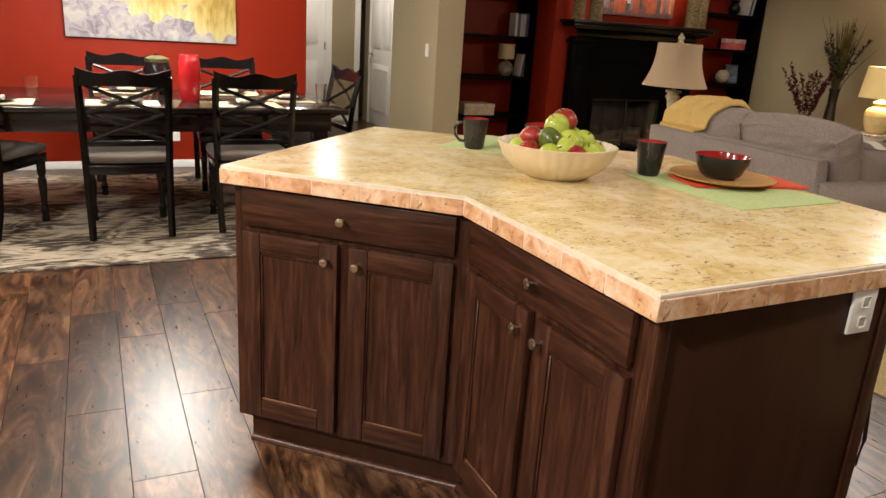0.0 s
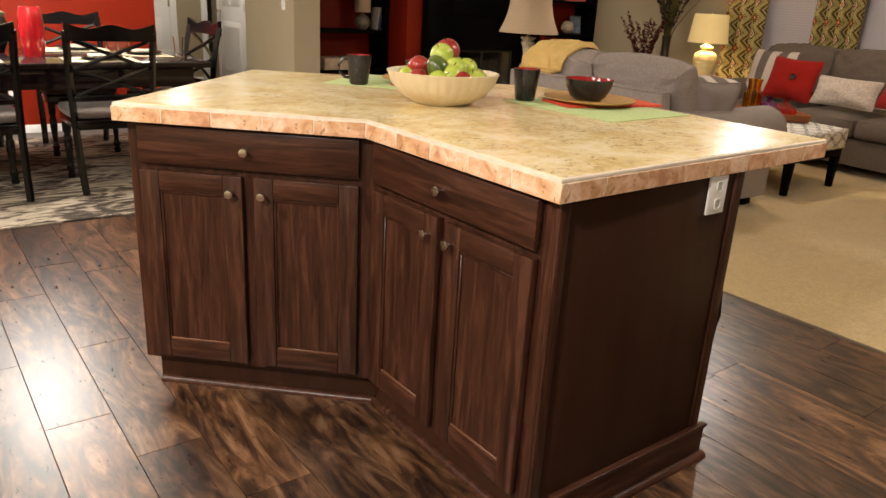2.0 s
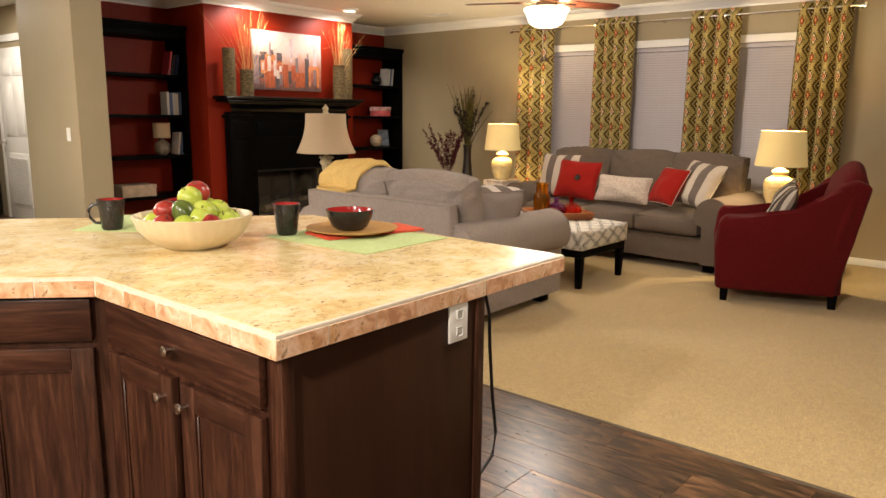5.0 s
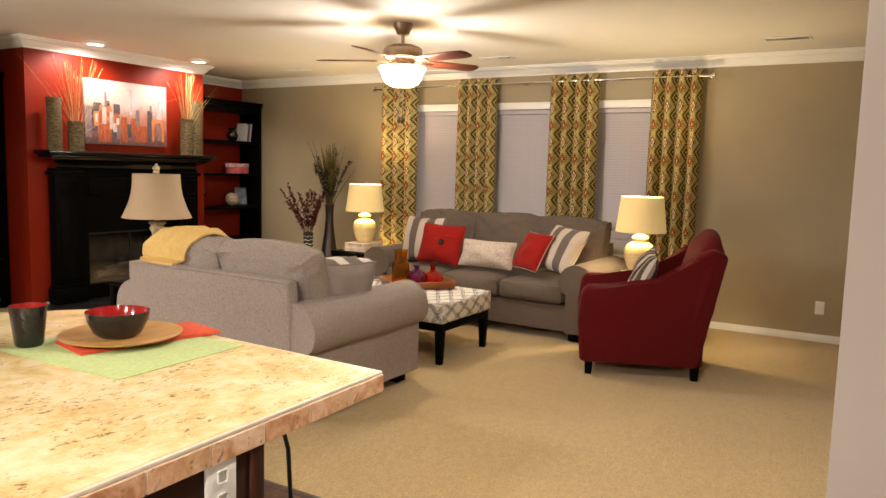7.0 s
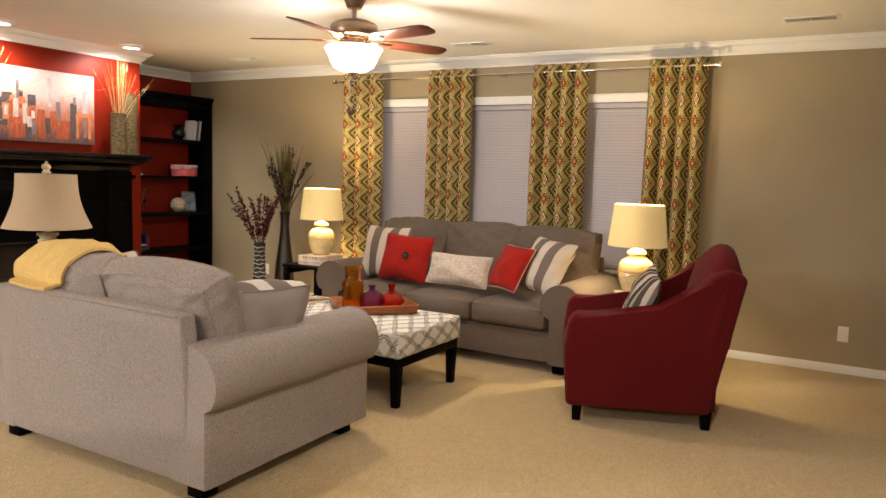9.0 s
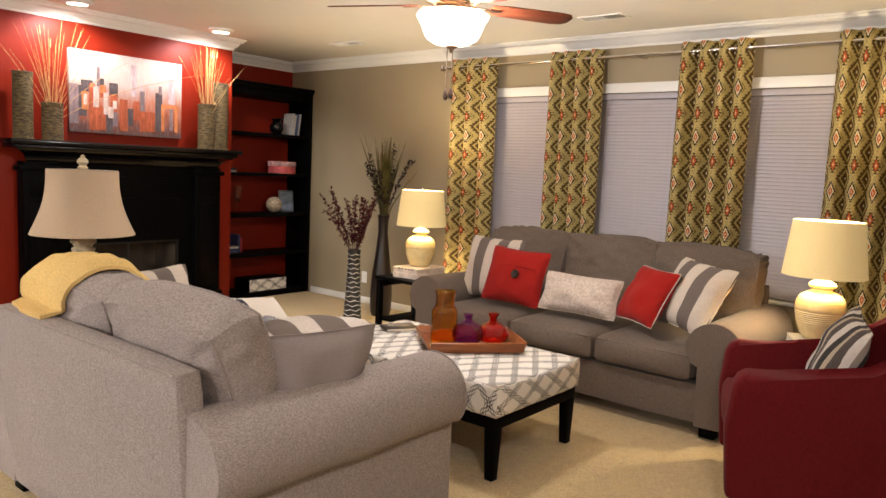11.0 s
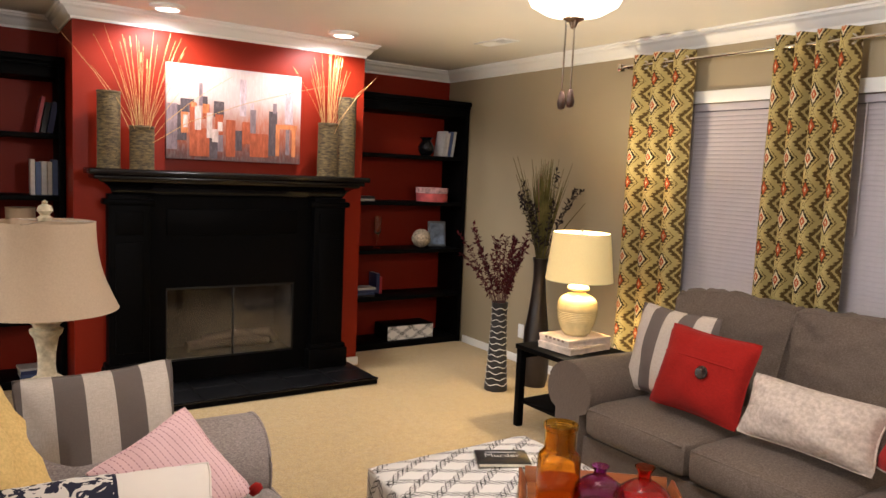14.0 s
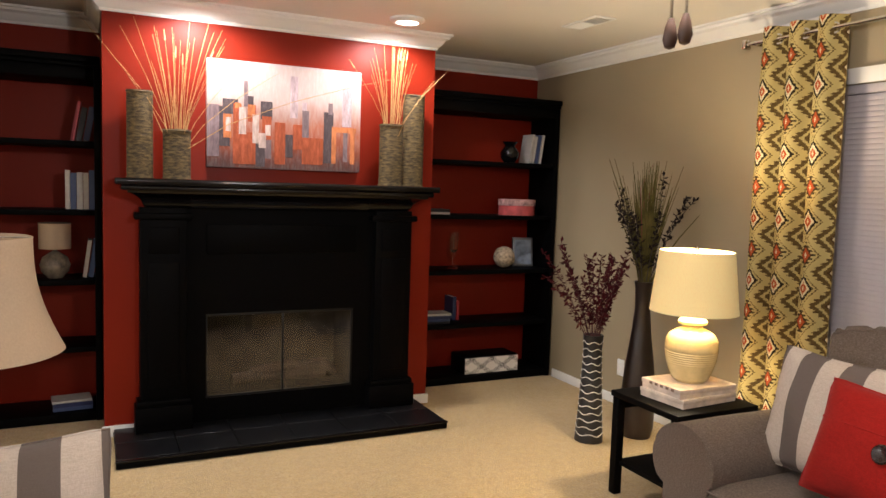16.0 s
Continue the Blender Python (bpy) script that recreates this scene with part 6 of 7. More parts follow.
# the right-hand case
standing(7.50, 1.70, 4, 1, 0.19, 0.235, 8)
lying(6.72, 1.29, 2, 3)
lying(6.76, 0.46, 4, 4)
standing(6.93, 0.46, 2, 6, 0.15, 0.19, 0, 7.28)
standing(4.27, 1.70, 3, 8, 0.2, 0.24, 10)
standing(4.26, 1.29, 5, 9, 0.22, 0.26)
standing(4.33, 0.87, 3, 3, 0.21, 0.25, 8)
lying(4.28, 0.055, 3, 5)
o = thing("vase", pose(7.38, 7.19, 1.701), "small round black glass vase on the shelf", "vase")
part("body", lathe([(0.0, 0.0), (0.04, 0.0), (0.07, 0.04), (0.075, 0.08), (0.05, 0.12), (0.04, 0.135), (0.062, 0.165), (0.058, 0.165), (0.036, 0.135), (0.0, 0.13)], 28), M_BLACKWOOD2, o)
o = thing("round_box", pose(7.47, 7.20, 1.291), "round pink floral hat box on the shelf", "box")
part("drum", lathe([(0.0, 0.0), (0.145, 0.0), (0.145, 0.095), (0.0, 0.095)], 36), plain("rose_card", (0.42, 0.07, 0.07), 0.7, var=0.3, scale=14), o)
part("lid", lathe([(0.149, 0.075), (0.149, 0.125), (0.0, 0.125), (0.0, 0.0955), (0.1465, 0.0955), (0.1465, 0.075), (0.149, 0.075)], 36), plain("grey_pink_card", (0.40, 0.22, 0.20), 0.7, var=0.6, scale=30), o)
o = thing("hurricane_glass", pose(6.92, 7.20, 0.871), "tall slim clear glass candle holder on the shelf", "candle holder")
part("glass", lathe([(0.0, 0.0), (0.04, 0.0), (0.04, 0.006), (0.008, 0.012), (0.01, 0.10), (0.03, 0.14), (0.034, 0.28), (0.032, 0.28), (0.026, 0.15), (0.0, 0.12)], 24), M_CLEAR, o)
o = thing("ornament_ball", pose(7.36, 7.18, 0.871), "pale twine ball ornament on the shelf", "ornament")
bm = bmesh.new()
bmesh.ops.create_icosphere(bm, subdivisions=3, radius=0.085, matrix=Matrix.Translation((0, 0, 0.085)))
for q in bm.verts:
    q.co += (q.co - Vector((0, 0, 0.085))) * 0.05 * noise.noise(q.co * 45)
part("ball", bm, plain("twine", (0.36, 0.28, 0.19), 0.9, var=0.6, scale=45, bump=1.0), o)
o = thing("photo_frame", pose(7.56, 7.22, 0.872, -8, 0, -14), "small grey-blue photo frame on the shelf", "picture frame")
part("frame", bbox(-0.085, 0.085, -0.01, 0.008, 0, 0.235, 0.003), plain("pewter", (0.16, 0.17, 0.19), 0.35, 0.7), o)
part("picture", bbox(-0.068, 0.068, -0.0125, -0.0102, 0.02, 0.215), plain("blue_grey_print", (0.16, 0.20, 0.27), 0.5, var=0.6, scale=14), o)
o = thing("storage_box", pose(7.22, 7.19, 0.0555), "black fabric storage box with white trellis print", "box")
part("body", bbox(-0.24, 0.24, -0.12, 0.12, 0, 0.135, 0.006), M_BLACKWOOD, o)
pb = part("print", bbox(-0.235, 0.235, -0.1235, -0.1203, 0.006, 0.128), M_OTT, o, "black and white trellis front", smooth=0)
uv_box(pb)
o = thing("shelf_lamp", pose(4.20, 7.17, 0.871), "small accent lamp with round mottled base and tan shade", "lamp")
part("base", lathe([(0.0, 0.0), (0.04, 0.0), (0.075, 0.04), (0.085, 0.08), (0.07, 0.125), (0.03, 0.155), (0.012, 0.165), (0.012, 0.20), (0.0, 0.20)], 28), plain("mottled_stone", (0.16, 0.13, 0.09), 0.4, var=0.7, scale=22), o)
part("shade", shade_mesh(0.088, 0.088, 0.15), M_SHADE0, o, "tan drum shade", m=pose(0, 0, 0.18))
part("shade_rim", lathe([(0.09, 0.329), (0.091, 0.335), (0.0, 0.337), (0.0, 0.3355), (0.088, 0.3335), (0.09, 0.329)], 28), M_SHADE0, o)
o = thing("storage_box", pose(3.86, 7.17, 0.461), "pale cream lidded box on the shelf", "box")
part("body", bbox(-0.18, 0.18, -0.12, 0.12, 0, 0.085, 0.003), plain("cream_card", (0.52, 0.42, 0.33), 0.75, var=0.2, scale=14), o)
part("lid", bbox(-0.184, 0.184, -0.124, 0.124, 0.0855, 0.12, 0.003), plain("cream_card_lid", (0.56, 0.46, 0.37), 0.75, var=0.2, scale=14), o)

# ---- corner vases with branches ----
M_VASEDARK = plain("dark_brown_ceramic", (0.018, 0.012, 0.010), 0.35)


def branches(t, z0, n, height, spread, mat_stem, mat_leaf, seed, droop=0.0, leaf=0.012, per=26, flat=1.0):
    random.seed(seed)
    bm, lf = bmesh.new(), bmesh.new()
    for k in range(n):
        a = 2 * math.pi * (k + random.random() * 0.6) / n
        lean = spread * random.uniform(0.25, 1.0)
        H = height * random.uniform(0.6, 1.0) * (1 - 0.35 * lean)
        pts = []
        for q in range(9):
            f = q / 8
            pts.append((math.cos(a) * (0.015 + lean * f ** 1.25), math.sin(a) * (0.015 + lean * f ** 1.25) * flat, z0 - 0.10 + (H + 0.10) * f - droop * lean * f ** 3 + 0.006 * math.sin(9 * f + k)))
        tube(pts, 0.0032, 5, bm, taper=0.0014)
        for j in range(per):
            f = 0.3 + 0.7 * j / per
            i = min(7, int(f * 8))
            p = Vector(pts[i]).lerp(Vector(pts[i + 1]), f * 8 - i)
            d = Vector((random.gauss(0, 1), random.gauss(0, 1), random.gauss(0.4, 0.8))).normalized()
            s = d.cross(Vector((random.random(), random.random(), 1))).normalized()
            L = leaf * random.uniform(0.6, 1.3)
            up = d.cross(s) * L * 0.2
            vs = [lf.verts.new(q) for q in (p, p + d * L + s * L * 0.5 + up, p + d * L * 2, p + d * L - s * L * 0.5 + up)]
            lf.faces.new(vs)
    tagged(part("branch_bunch", bm, mat_stem, t), kind="stuff")
    tagged(part("foliage", lf, mat_leaf, t, smooth=0), kind="stuff")


wv = thing("floor_vase", pose(7.10, 5.66, 0), "black floor vase with white wavy rings holding burgundy branches", "vase")
WV = [(0.085, 0.0), (0.082, 0.05), (0.074, 0.16), (0.066, 0.30), (0.058, 0.46), (0.055, 0.56), (0.060, 0.645)]
part("body", lathe([(0.0, 0.0)] + WV + [(0.053, 0.645), (0.048, 0.50), (0.0, 0.50)], 36), plain("matt_black_ceramic", (0.012, 0.011, 0.011), 0.45), wv)
M_CHALK = plain("white_glaze_line", (0.62, 0.60, 0.55), 0.5)
for k in range(14):
    z = 0.05 + k * 0.0425
    r = 0.086 - 0.030 * min(1, z / 0.5) + (0.004 if z > 0.58 else 0)
    for (ra, za), (rb2, zb) in zip(WV, WV[1:]):
        if za <= z <= zb:
            r = ra + (rb2 - ra) * (z - za) / (zb - za)
    part("glaze_line", tube([((r + 0.0006) * math.cos(a * math.pi / 30), (r + 0.0006) * math.sin(a * math.pi / 30), z + 0.007 * math.sin(a * math.pi / 30 * 5 + k * 1.9)) for a in range(61)], 0.0026, 5), M_CHALK, wv)
branches(wv, 0.645, 17, 0.66, 0.36, plain("burgundy_stem", (0.06, 0.012, 0.012), 0.7), plain("burgundy_leaf", (0.060, 0.009, 0.012), 0.8, var=0.4, spec=0.08), 4, 0.15, 0.0175, 72)
tv = thing("floor_vase", pose(7.43, 5.62, 0), "tall dark brown bottle vase holding grasses and branches", "vase")
part("body", lathe([(0.0, 0.0), (0.085, 0.0), (0.10, 0.06), (0.105, 0.22), (0.09, 0.42), (0.062, 0.62), (0.045, 0.80), (0.05, 0.92), (0.060, 0.96), (0.050, 0.96), (0.038, 0.85), (0.0, 0.80)], 36), M_VASEDARK, tv)
branches(tv, 0.96, 10, 0.86, 0.30, plain("dark_stem", (0.04, 0.03, 0.02), 0.7), plain("dark_leaf", (0.022, 0.015, 0.014), 0.8, var=0.4, spec=0.08), 7, 0.5, 0.019, 44, 0.8)
bm = bmesh.new()
random.seed(21)
for k in range(120):
    a, lean = random.uniform(0, 2 * math.pi), abs(random.gauss(0, 0.10))
    H = random.uniform(0.42, 0.74)
    tube([(0.02 * math.cos(a) + math.cos(a) * lean * f ** 1.4, 0.02 * math.sin(a) + math.sin(a) * lean * f ** 1.4, 0.90 + (H + 0.06) * f) for f in (0, 0.35, 0.7, 1.0)], 0.0070, 4, bm, taper=0.0014)
tagged(part("grass_tuft", bm, plain("green_tan_grass", (0.085, 0.072, 0.020), 0.8, var=0.6, scale=12, spec=0.1), tv, "green and tan grass blades"), kind="stuff")
bm = bmesh.new()
for sx, h in ((-0.02, 0.71), (0.05, 0.66), (0.01, 0.60)):
    tube([(0, 0, 0.9), (sx * 0.5 - 0.01, 0.02, 1.25), (sx - 0.02, 0.03, 0.96 + h * 0.8), (sx + 0.05, 0.01, 0.96 + h)], 0.003, 5, bm, taper=0.0012)
part("twig_bunch", bm, plain("red_twig", (0.20, 0.03, 0.03), 0.6), tv)

# boxes and books that lift the lamps
M_MARBLE = plain("marbled_cream_card", (0.60, 0.50, 0.40), 0.6, var=0.25, scale=16)
for k, (w, d, z, h, a) in enumerate(((0.36, 0.27, 0.5205, 0.042, 4), (0.35, 0.26, 0.563, 0.042, 0))):
    o = thing("gift_box", pose(6.985, 4.765, z, 0, 0, a), "flat marbled cream keepsake box under the lamp", "box", "boxes under the lamp")
    part("tray", bbox(-w / 2 + 0.003, w / 2 - 0.003, -d / 2 + 0.003, d / 2 - 0.003, 0, h * 0.5), M_MARBLE, o, smooth=0)
    part("lid", bbox(-w / 2, w / 2, -d / 2, d / 2, h * 0.5, h, 0.002), M_MARBLE, o)
    if k:
        for j in range(5):
            part("lettering", bbox(-w / 2 - 0.0012, -w / 2 - 0.0002, -0.09 + j * 0.036, -0.07 + j * 0.036, h * 0.60, h * 0.9), plain("brown_ink", (0.2, 0.13, 0.09), 0.8), o, smooth=0)
for z, h, k in ((0.5205, 0.042, 1), (0.563, 0.042, 3)):
    o = thing("book", pose(6.68, 1.69, z, 0, 0, 8 * k), "large cream book lying under the lamp", "book")
    part("pages", bbox(-0.10, 0.10, -0.13, 0.13, 0.003, h - 0.003), M_PAPER, o, smooth=0)
    bm = bbox(-0.104, 0.104, -0.134, 0.134, 0.0, 0.003)
    bbox(-0.104, 0.104, -0.134, 0.134, h - 0.003, h, bm=bm)
    part("cover", bm, BOOKM[k], o, smooth=0)
# ---- on the ottoman ----
M_TRAY = wood("acacia_tray", (0.13, 0.035, 0.012), (0.26, 0.085, 0.028), (0.36, 0.14, 0.05), 0.3, "x", 0.7)
OT = 0.4785
tr = thing("serving_tray", pose(5.555, 3.150, OT, 0, 0, -40), "reddish wooden serving tray on the ottoman", "tray")
part("bottom", bbox(-0.235, 0.235, -0.185, 0.185, 0, 0.010, 0.002), M_TRAY, tr)
for s in (-1, 1):
    part("side", bbox(-0.245, 0.245, -0.006, 0.006, 0, 0.058, 0.003), M_TRAY, tr, m=pose(0, s * 0.192, 0.002, -s * 20, 0, 0))
    part("end", bbox(-0.006, 0.006, -0.192, 0.192, 0, 0.058, 0.003), M_TRAY, tr, m=pose(s * 0.242, 0, 0.002, 0, s * 20, 0))


def bottle(name, x, y, prof, mat, label, flute=0):
    b = thing(name, pose(x, y, OT + 0.0105), label, "bottle", "coloured glass on the tray")
    inner = [(max(0.0005, r - 0.004), z) for r, z in prof[::-1] if z > 0.006]
    part("glass", lathe([(0.0, 0.0)] + prof + inner + [(0.0, 0.006)], 40, wobble=0.03 if flute else 0, flute=flute), mat, b)
    return b


M_AMBER = glass("amber_glass", (0.95, 0.55, 0.06), 0.05)
M_PURPLE = glass("purple_glass", (0.60, 0.16, 0.72), 0.05)
M_REDGL = glass("red_glass", (0.95, 0.10, 0.04), 0.05)
bottle("glass_jar", 5.44, 3.235, [(0.066, 0.0), (0.070, 0.01), (0.070, 0.165), (0.066, 0.182), (0.054, 0.194), (0.050, 0.202), (0.050, 0.262), (0.056, 0.268), (0.056, 0.282)], M_AMBER, "amber glass apothecary jar on the tray")
bottle("glass_bottle", 5.54, 3.150, [(0.055, 0.0), (0.078, 0.02), (0.086, 0.055), (0.074, 0.09), (0.04, 0.115), (0.020, 0.125), (0.019, 0.14), (0.030, 0.155)], M_PURPLE, "squat ribbed purple glass bottle on the tray", 14)
bottle("glass_bottle", 5.665, 3.075, [(0.05, 0.0), (0.075, 0.012), (0.094, 0.045), (0.080, 0.075), (0.045, 0.10), (0.022, 0.112), (0.020, 0.135), (0.033, 0.155)], M_REDGL, "squat red glass bottle on the tray")
o = thing("paperback", pose(5.55, 3.655, OT - 0.002, 0, 0, -28), "black paperback novel on the ottoman", "book")
part("cover", bbox(-0.10, 0.10, -0.068, 0.068, 0, 0.016, 0.002), plain("black_print", (0.014, 0.013, 0.013), 0.35), o)
part("pages", bbox(-0.098, 0.1008, -0.0685, 0.0662, 0.002, 0.013), M_PAPER, o, smooth=0)
txt = bpy.data.curves.new("title", "FONT")
txt.body, txt.size, txt.align_x, txt.extrude = "Murder", 0.045, "CENTER", 0.0003
txt.materials.append(plain("silver_ink", (0.55, 0.53, 0.5), 0.5))
to = new("title", txt)
to.parent = o
to.matrix_local = pose(0, -0.005, 0.0166)
part("subtitle_bar", bbox(-0.06, 0.06, 0.038, 0.045, 0.0161, 0.0166), bpy.data.materials["silver_ink"], o, smooth=0)

# ---- loveseat: throw and more pillows ----
th = thing("throw_blanket", pose(0, 0, 0), "mustard yellow knitted throw draped over the loveseat back", "blanket")
verts, faces = [], []
for ob in loveseat.children:
    if ob.name.startswith("back"):
        base = len(verts)
        verts += [loveseat.matrix_basis @ ob.matrix_basis @ q.co for q in ob.data.vertices]
        faces += [[base + k for k in f.vertices] for f in ob.data.polygons]
tree = BVHTree.FromPolygons(verts, faces)
# the blanket follows the cushion round from the back, over the top and down its front
AX, AZ, NU, NV = 3.79, 0.78, 60, 36
reach = []
for i in range(NU + 1):
    a = radians(176 - 212 * i / NU)
    d = Vector((math.cos(a), 0, math.sin(a)))
    row = []
    for j in range(NV + 1):
        y = 4.03 - 0.36 * j / NV - 0.36 * (i / NU) ** 1.2 - (0.05 if j > 0 else 0)
        hit = tree.ray_cast(Vector((AX, y, AZ)) + d * 0.6, -d)
        row.append((y, 0.6 - hit[3] if hit[0] is not None and hit[3] < 0.55 else 0.13))
    reach.append(row)
for _ in range(2):
    soft = []
    for i in range(NU + 1):
        row = []
        for j in range(NV + 1):
            near = [reach[p][q][1] for p in range(max(0, i - 1), min(NU, i + 1) + 1) for q in range(max(0, j - 1), min(NV, j + 1) + 1)]
            row.append((reach[i][j][0], max(reach[i][j][1], sum(near) / len(near))))
        soft.append(row)
    reach = soft
bm = bmesh.new()
rows = []
for i in range(NU + 1):
    a = radians(176 - 212 * i / NU)
    row = []
    for j in range(NV + 1):
        y, r = reach[i][j]
        v = j / NV
        ridge = 0.5 + 0.5 * math.sin(v * 17 + 0.9 * math.sin(i * 0.09) + 1.5 * noise.noise(Vector((i * 0.06, v * 2, 0))))
        r += 0.006 + 0.028 * ridge * (0.08 + 0.92 * min(1.0, i / 30)) + 0.006 * noise.noise(Vector((i * 0.3, v * 9, 4.0)))
        row.append(bm.verts.new((AX + r * math.cos(a), y + 0.012 * noise.noise(Vector((i * 0.15, v * 1.5, 9.0))), AZ + r * math.sin(a))))
    rows.append(row)
for a, b in zip(rows, rows[1:]):
    for j in range(NV):
        bm.faces.new((a[j], b[j], b[j + 1], a[j + 1]))
bm.normal_update()
bmesh.ops.solidify(bm, geom=bm.faces[:], thickness=0.014)
part("knit", bm, M_THROW, th)


def damask_material():
    m = Mat("damask_print_cloth", 0.9, spec=0.1)
    sep = m.t.nodes.new("ShaderNodeSeparateXYZ")
    m.link(m.t.nodes.new("ShaderNodeTexCoord").outputs["Object"], sep.inputs[0])
    n = m.noise(m.coord("Object", (13, 13, 13)), 1.2, 2, 0.4, 2.6)
    k = m.ramp(n, [(0.47, (0.62, 0.57, 0.50)), (0.49, (0.025, 0.025, 0.04))], True)
    inband = m.math("COMPARE", sep.outputs[0], -0.045, 0.105)
    edge = m.math("COMPARE", m.math("ABSOLUTE", m.math("ADD", sep.outputs[0], 0.045)), 0.105, 0.004)
    base = m.mix(inband, (0.64, 0.58, 0.50), k)
    base = m.mix(edge, base, (0.02, 0.02, 0.035))
    n2 = m.noise(m.coord("Object", (34, 34, 34)), 1.2, 2, 0.4, 1.6)
    coral = m.math("MULTIPLY", m.math("LESS_THAN", sep.outputs[0], -0.175), m.math("LESS_THAN", m.math("ABSOLUTE", m.math("SUBTRACT", n2, 0.5)), 0.05))
    base = m.mix(coral, base, (0.50, 0.05, 0.035))
    dx, dz = m.math("SUBTRACT", sep.outputs[0], 0.13), m.math("SUBTRACT", sep.outputs[2], -0.075)
    rad = m.math("SQRT", m.math("ADD", m.math("MULTIPLY", dx, dx), m.math("MULTIPLY", dz, dz)))
    rays = m.math("GREATER_THAN", m.math("SINE", m.math("MULTIPLY", m.math("ARCTAN2", dz, dx), 22.0)), -0.3)
    shell = m.math("MULTIPLY", m.math("MULTIPLY", m.math("LESS_THAN", rad, 0.058), m.math("GREATER_THAN", dz, 0.0)), rays)
    m.color(m.mix(shell, base, (0.05, 0.065, 0.12)))
    return m.m


def dotted_material():
    m = Mat("pink_stitched_cloth", 0.9, spec=0.1)
    sep = m.t.nodes.new("ShaderNodeSeparateXYZ")
    m.link(m.t.nodes.new("ShaderNodeTexCoord").outputs["Object"], sep.inputs[0])
    a = m.math("LESS_THAN", m.math("FRACT", m.math("DIVIDE", m.math("ADD", sep.outputs[0], 5.0), 0.018)), 0.16)
    b = m.math("LESS_THAN", m.math("FRACT", m.math("DIVIDE", m.math("ADD", sep.outputs[2], 5.0), 0.012)), 0.6)
    m.color(m.mix(m.math("MULTIPLY", a, b), (0.70, 0.47, 0.46), (0.35, 0.16, 0.18)))
    return m.m


pillow(pose(4.045, 3.13, 0.775, 0, 0, -6) @ pose(0, 0, 0, -62, 0, 0), 0.56, 0.34, 0.15, damask_material(), "oblong cream pillow with black damask band, coral and shell", 11)


def tassel(t):
    part("tassel", lathe([(0.0, 0.0), (0.020, 0.004), (0.024, 0.02), (0.014, 0.034), (0.0, 0.036)], 12), M_REDCUSH, t, "red yarn tassel", m=pose(0.185, 0, -0.195))


pillow(pose(4.375, 3.78, 0.585, 0, 0, 6) @ pose(0, 0, 0, -40, 0, 0) @ pose(0, 0, 0, 0, -25, 0), 0.37, 0.36, 0.12, dotted_material(), "square pink pillow with stitched dots and red tassels", 12, tassel)

# ---- on the island ----
IT = 0.9168
M_SHELL = plain("cream_alabaster", (0.66, 0.55, 0.36), 0.3, var=0.06, scale=14)
FBX, FBY = 1.415, 1.962
fb = thing("fruit_bowl", pose(FBX, FBY, IT), "fluted cream stoneware fruit bowl on the island", "bowl")
bprof = [(0.0, 0.0), (0.085, 0.0), (0.095, 0.006), (0.135, 0.028), (0.164, 0.060), (0.177, 0.094), (0.181, 0.101), (0.175, 0.103), (0.156, 0.066), (0.125, 0.034), (0.08, 0.016), (0.0, 0.014)]
part("body", lathe(bprof, 96, wobble=0.014, flute=32), M_SHELL, fb)
FRUITM = {}
for nm, c1, c2 in (("green_apple", (0.36, 0.46, 0.05), (0.52, 0.58, 0.12)), ("red_apple", (0.20, 0.008, 0.012), (0.42, 0.05, 0.03)), ("dark_avocado", (0.045, 0.075, 0.012), (0.12, 0.16, 0.03)), ("mango_red", (0.38, 0.08, 0.02), (0.40, 0.30, 0.05))):
    m = Mat(nm + "_skin", 0.25, coat=0.2)
    m.color(m.ramp(m.noise(m.coord("Object", (14, 14, 9)), 1.4, 4, 0.6, 0.4), [(0.38, c1), (0.64, c2)]))
    FRUITM[nm] = m.m


def apple(m, r, mat, label, tall=0.92, stem=True):
    a = thing("apple" if stem else "avocado", m, label, "fruit", "fruit in the bowl")
    prof = []
    for k in range(15):
        th0 = math.pi * k / 14
        rr = r * math.sin(th0) * (1 + 0.10 * math.cos(th0 * 1.0))
        z = -r * tall * math.cos(th0)
        if stem and k >= 12:
            z -= (k - 11) ** 2 * r * 0.022
        prof.append((max(rr, 0.0), z + r * tall))
    part("flesh", lathe(prof, 22), mat, a)
    if stem:
        part("stalk", tube([(0, 0, r * 1.55), (0.002, 0.001, r * 1.8), (0.006, 0.002, r * 2.02)], 0.0016, 5), plain("stalk", (0.08, 0.05, 0.02), 0.8), a)
    return a


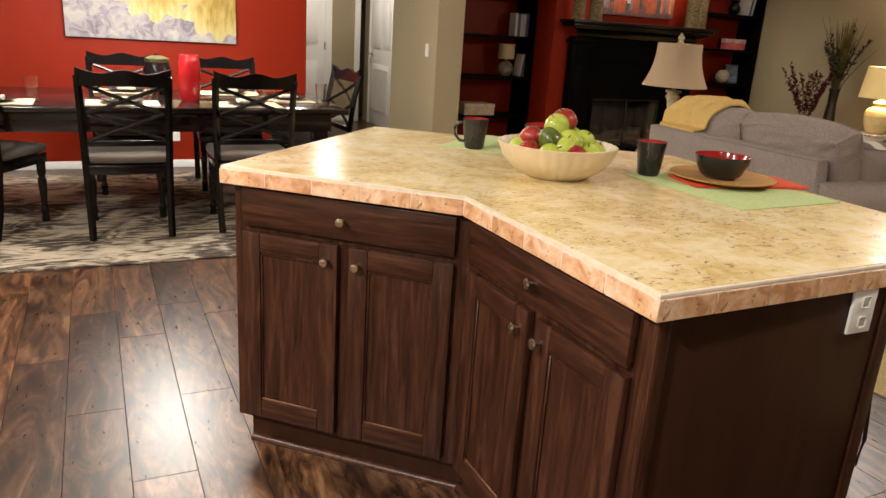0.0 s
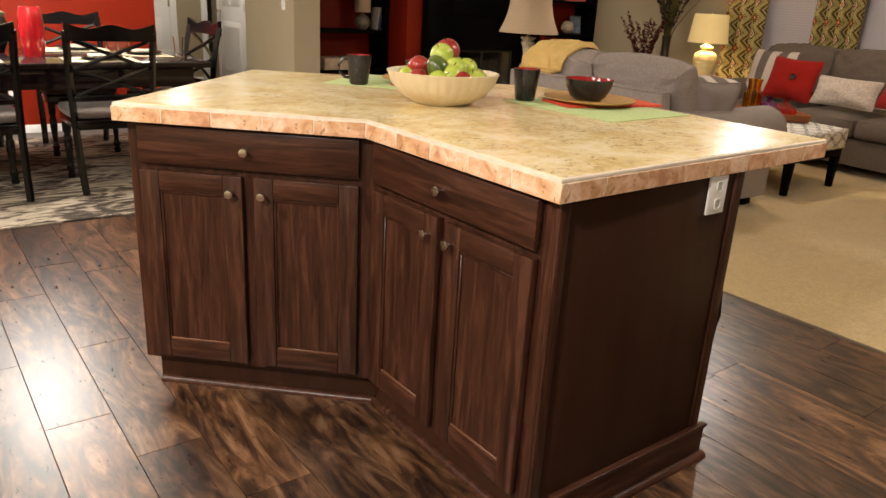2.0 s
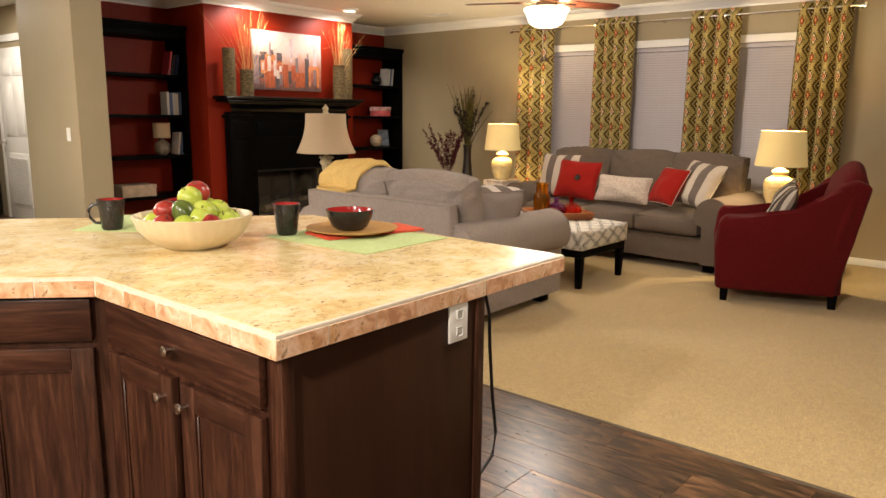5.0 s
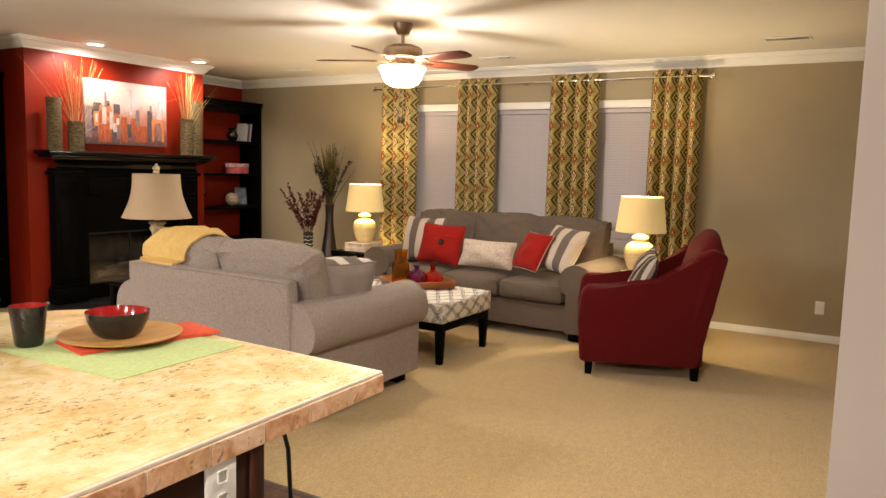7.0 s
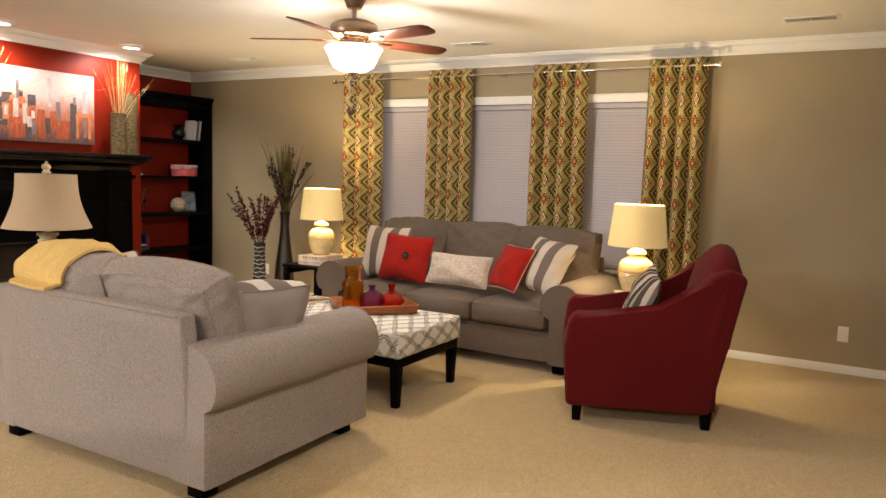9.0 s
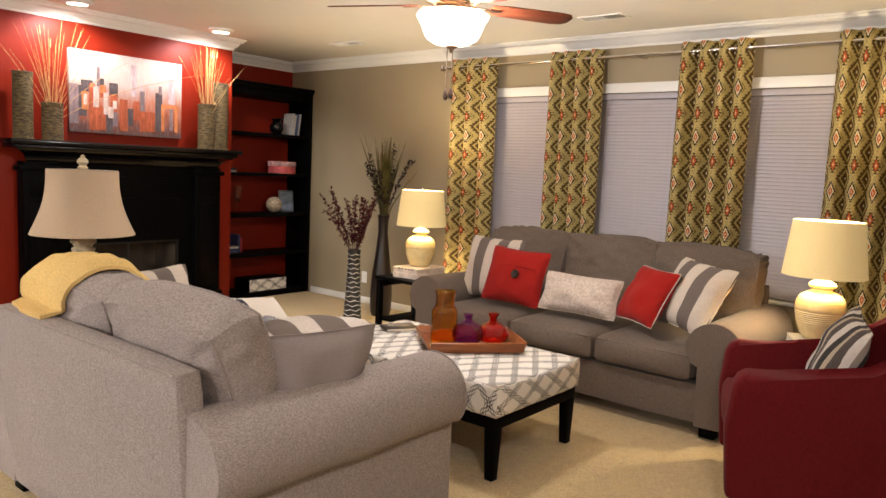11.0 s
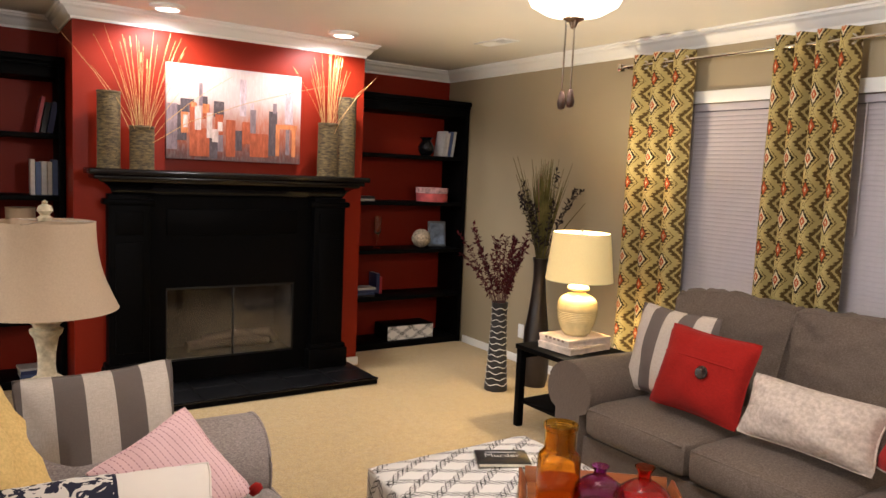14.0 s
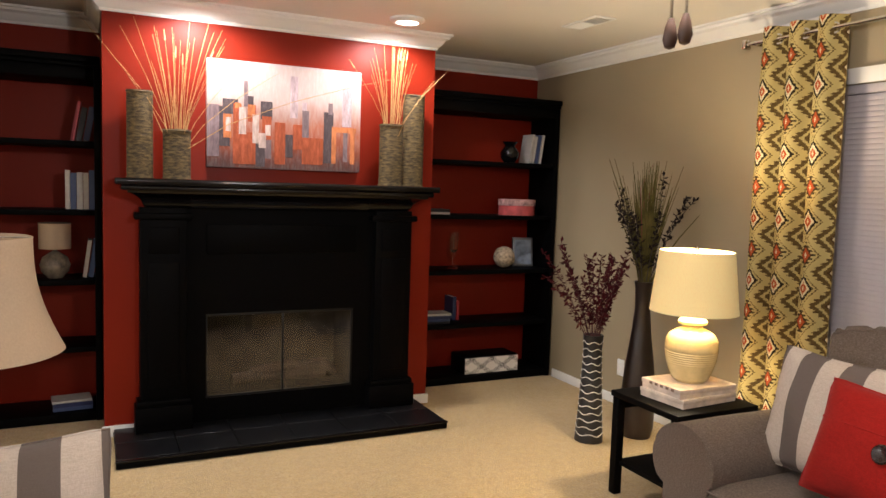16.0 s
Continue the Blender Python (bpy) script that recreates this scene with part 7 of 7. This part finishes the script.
random.seed(5)
ring = ["green_apple", "green_apple", "mango_red", "green_apple", "green_apple", "red_apple", "green_apple", "red_apple", "green_apple", "green_apple"]
for k, nm in enumerate(ring):
    a = 2 * math.pi * k / len(ring) + 0.2
    apple(pose(FBX + 0.112 * math.cos(a), FBY + 0.112 * math.sin(a), IT + 0.080, random.uniform(-40, 40), random.uniform(-40, 40), random.uniform(0, 360)) @ pose(0, 0, -0.033), 0.037, FRUITM[nm], nm.replace("_", " ").replace("mango red", "red and yellow mango") + " with shiny skin in the bowl", 0.92, nm != "dark_avocado")
for k, (dx, dy, dz, nm, r) in enumerate(((0.0, -0.06, 0.112, "green_apple", 0.042), (-0.055, -0.055, 0.104, "dark_avocado", 0.036), (0.06, -0.045, 0.112, "green_apple", 0.038), (-0.075, 0.03, 0.115, "red_apple", 0.037), (0.075, 0.035, 0.112, "green_apple", 0.036), (0.0, 0.05, 0.105, "red_apple", 0.038), (-0.01, 0.0, 0.155, "green_apple", 0.038), (0.035, 0.03, 0.165, "red_apple", 0.041), (-0.03, -0.085, 0.10, "green_apple", 0.036))):
    apple(pose(FBX + dx, FBY + dy, IT + dz, random.uniform(-30, 30), random.uniform(-30, 30), random.uniform(0, 360)) @ pose(0, 0, -r * 0.9), r, FRUITM[nm], nm.replace("_", " ") + " with shiny skin in the bowl", 1.25 if nm == "dark_avocado" else 0.92, nm != "dark_avocado")

M_MAT = plain("pale_green_cloth", (0.42, 0.51, 0.23), 0.9, var=0.10, scale=90, bump=0.3)
M_BAMBOO = wood("tan_wooden_charger", (0.38, 0.19, 0.06), (0.50, 0.28, 0.10), (0.58, 0.35, 0.14), 0.4, "x", 0.5)
M_REDGLAZE = plain("red_glaze", (0.30, 0.012, 0.012), 0.15, var=0.15)


def cup(m, handle):
    c = thing("mug" if handle else "cup", m, "matt black stoneware %s with red glazed inside" % ("mug" if handle else "cup"), "mug")
    part("body", lathe([(0.0, 0.0), (0.030, 0.0), (0.035, 0.006), (0.0455, 0.097), (0.0465, 0.108), (0.043, 0.108)], 28, caps=False), M_PLATE, c)
    part("glaze", lathe([(0.043, 0.1075), (0.041, 0.097), (0.031, 0.012), (0.0, 0.010)], 28, caps=False), M_REDGLAZE, c, "red glazed inside")
    if handle:
        part("handle", tube([(0.040, 0, 0.09), (0.062, 0, 0.088), (0.076, 0, 0.068), (0.072, 0, 0.042), (0.055, 0, 0.024), (0.035, 0, 0.022)], 0.0055, 8), M_PLATE, c)
    return c


def setting_at(mx, my, ma, px, py, bx, by, w=0.38, d=0.46):
    pm = thing("placemat", pose(mx, my, IT, 0, 0, ma), "pale green cloth placemat on the island", "placemat")
    part("cloth", bbox(-w / 2, w / 2, -d / 2, d / 2, 0, 0.003, 0.001), M_MAT, pm)
    nk = thing("napkin", pose(px + 0.048, py - 0.022, IT + 0.0034, 0, 0, ma - 14), "folded orange-red napkin under the charger plate", "napkin")
    part("fold", bbox(-0.20, 0.195, -0.088, 0.088, 0, 0.004, 0.002), M_CORAL, nk)
    part("fold", bbox(-0.196, 0.194, -0.084, 0.087, 0.0042, 0.0075, 0.002), M_CORAL, nk)
    pl = thing("charger_plate", pose(px, py, IT + 0.0115), "round tan wooden charger plate on the placemat", "plate")
    part("disc", lathe([(0.0, 0.0), (0.12, 0.0), (0.158, 0.010), (0.160, 0.014), (0.120, 0.007), (0.0, 0.006)], 48), M_BAMBOO, pl)
    b = thing("bowl", pose(bx, by, IT + 0.0185), "matt black bowl with red glazed inside", "bowl")
    part("body", lathe([(0.0, 0.0), (0.045, 0.0), (0.062, 0.012), (0.078, 0.045), (0.083, 0.070), (0.081, 0.071)], 36, caps=False), M_PLATE, b)
    part("glaze", lathe([(0.081, 0.0705), (0.075, 0.045), (0.058, 0.016), (0.0, 0.010)], 36, caps=False), M_REDGLAZE, b, "red glazed inside")


setting_at(1.88, 1.715, 2, 1.925, 1.785, 1.910, 1.780, 0.40, 0.48)
setting_at(1.56, 2.50, 40, 1.66, 2.42, 1.68, 2.43, 0.40, 0.40)
cup(pose(1.745, 1.920, IT + 0.0035, 0, 0, 0), False)
cup(pose(1.385, 2.445, IT + 0.0035, 0, 0, 140), True)
cd = thing("power_cord", pose(0, 0, 0), "black power cord hanging behind the island", "cord")
part("cable", tube([(1.703, 1.20, 0.80), (1.78, 1.20, 0.845), (1.87, 1.20, 0.850), (1.93, 1.20, 0.81), (1.957, 1.20, 0.73), (1.965, 1.20, 0.62), (1.985, 1.20, 0.45), (2.008, 1.20, 0.32), (1.995, 1.20, 0.245), (1.93, 1.20, 0.205), (1.80, 1.20, 0.20), (1.703, 1.20, 0.21)], 0.0055, 8), M_BLACKPL, cd)

# ---- plank floor, last: one object a plank near the island, the rest joined ----
PW = 0.185
random.seed(11)


def planks():
    fl = tagged(new("floor"), "dark rustic wood-look vinyl plank floor", "floor", kind="structure")
    protos = {}
    rest = bmesh.new()
    count = 0
    x = XL
    jobs = []
    while x < 2.97:
        x1 = min(x + PW, 2.972)
        y = YF + random.uniform(-1.0, 0.0)
        while y < 11.0:
            L = random.choice((0.76, 0.92, 1.07, 1.22))
            jobs.append((x, x1, max(y, YF), min(y + L, 11.0)))
            y += L
        x = x1
    for x0, x1, y0, y1 in jobs:
        if y1 - y0 < 0.05:
            continue
        cx, cy = (x0 + x1) / 2, (y0 + y1) / 2
        near = -0.9 < cx and -0.5 < cy < 4.9 and count < 300
        if near:
            key = (round(x1 - x0, 3), round(y1 - y0, 3))
            if key not in protos:
                bm = bbox(-key[0] / 2 + 0.0006, key[0] / 2 - 0.0006, -key[1] / 2 + 0.0006, key[1] / 2 - 0.0006, -0.0118, 0.0, 0.0012, 1)
                protos[key] = part("plank", bm, M_FLOOR, fl, m=pose(cx, cy, 0), smooth=0)
            else:
                o = protos[key].copy()
                scene.collection.objects.link(o)
                o.matrix_local = pose(cx, cy, 0)
            count += 1
        else:
            bbox(x0 + 0.0006, x1 - 0.0006, y0 + 0.0006, y1 - 0.0006, -0.0118, 0.0, bm=rest)
    bbox(2.972, 3.62, 6.31, 11.0, -0.0118, -0.0005, bm=rest)
    tagged(part("planks_further_off", rest, M_FLOOR, fl, smooth=0), kind="stuff")


planks()
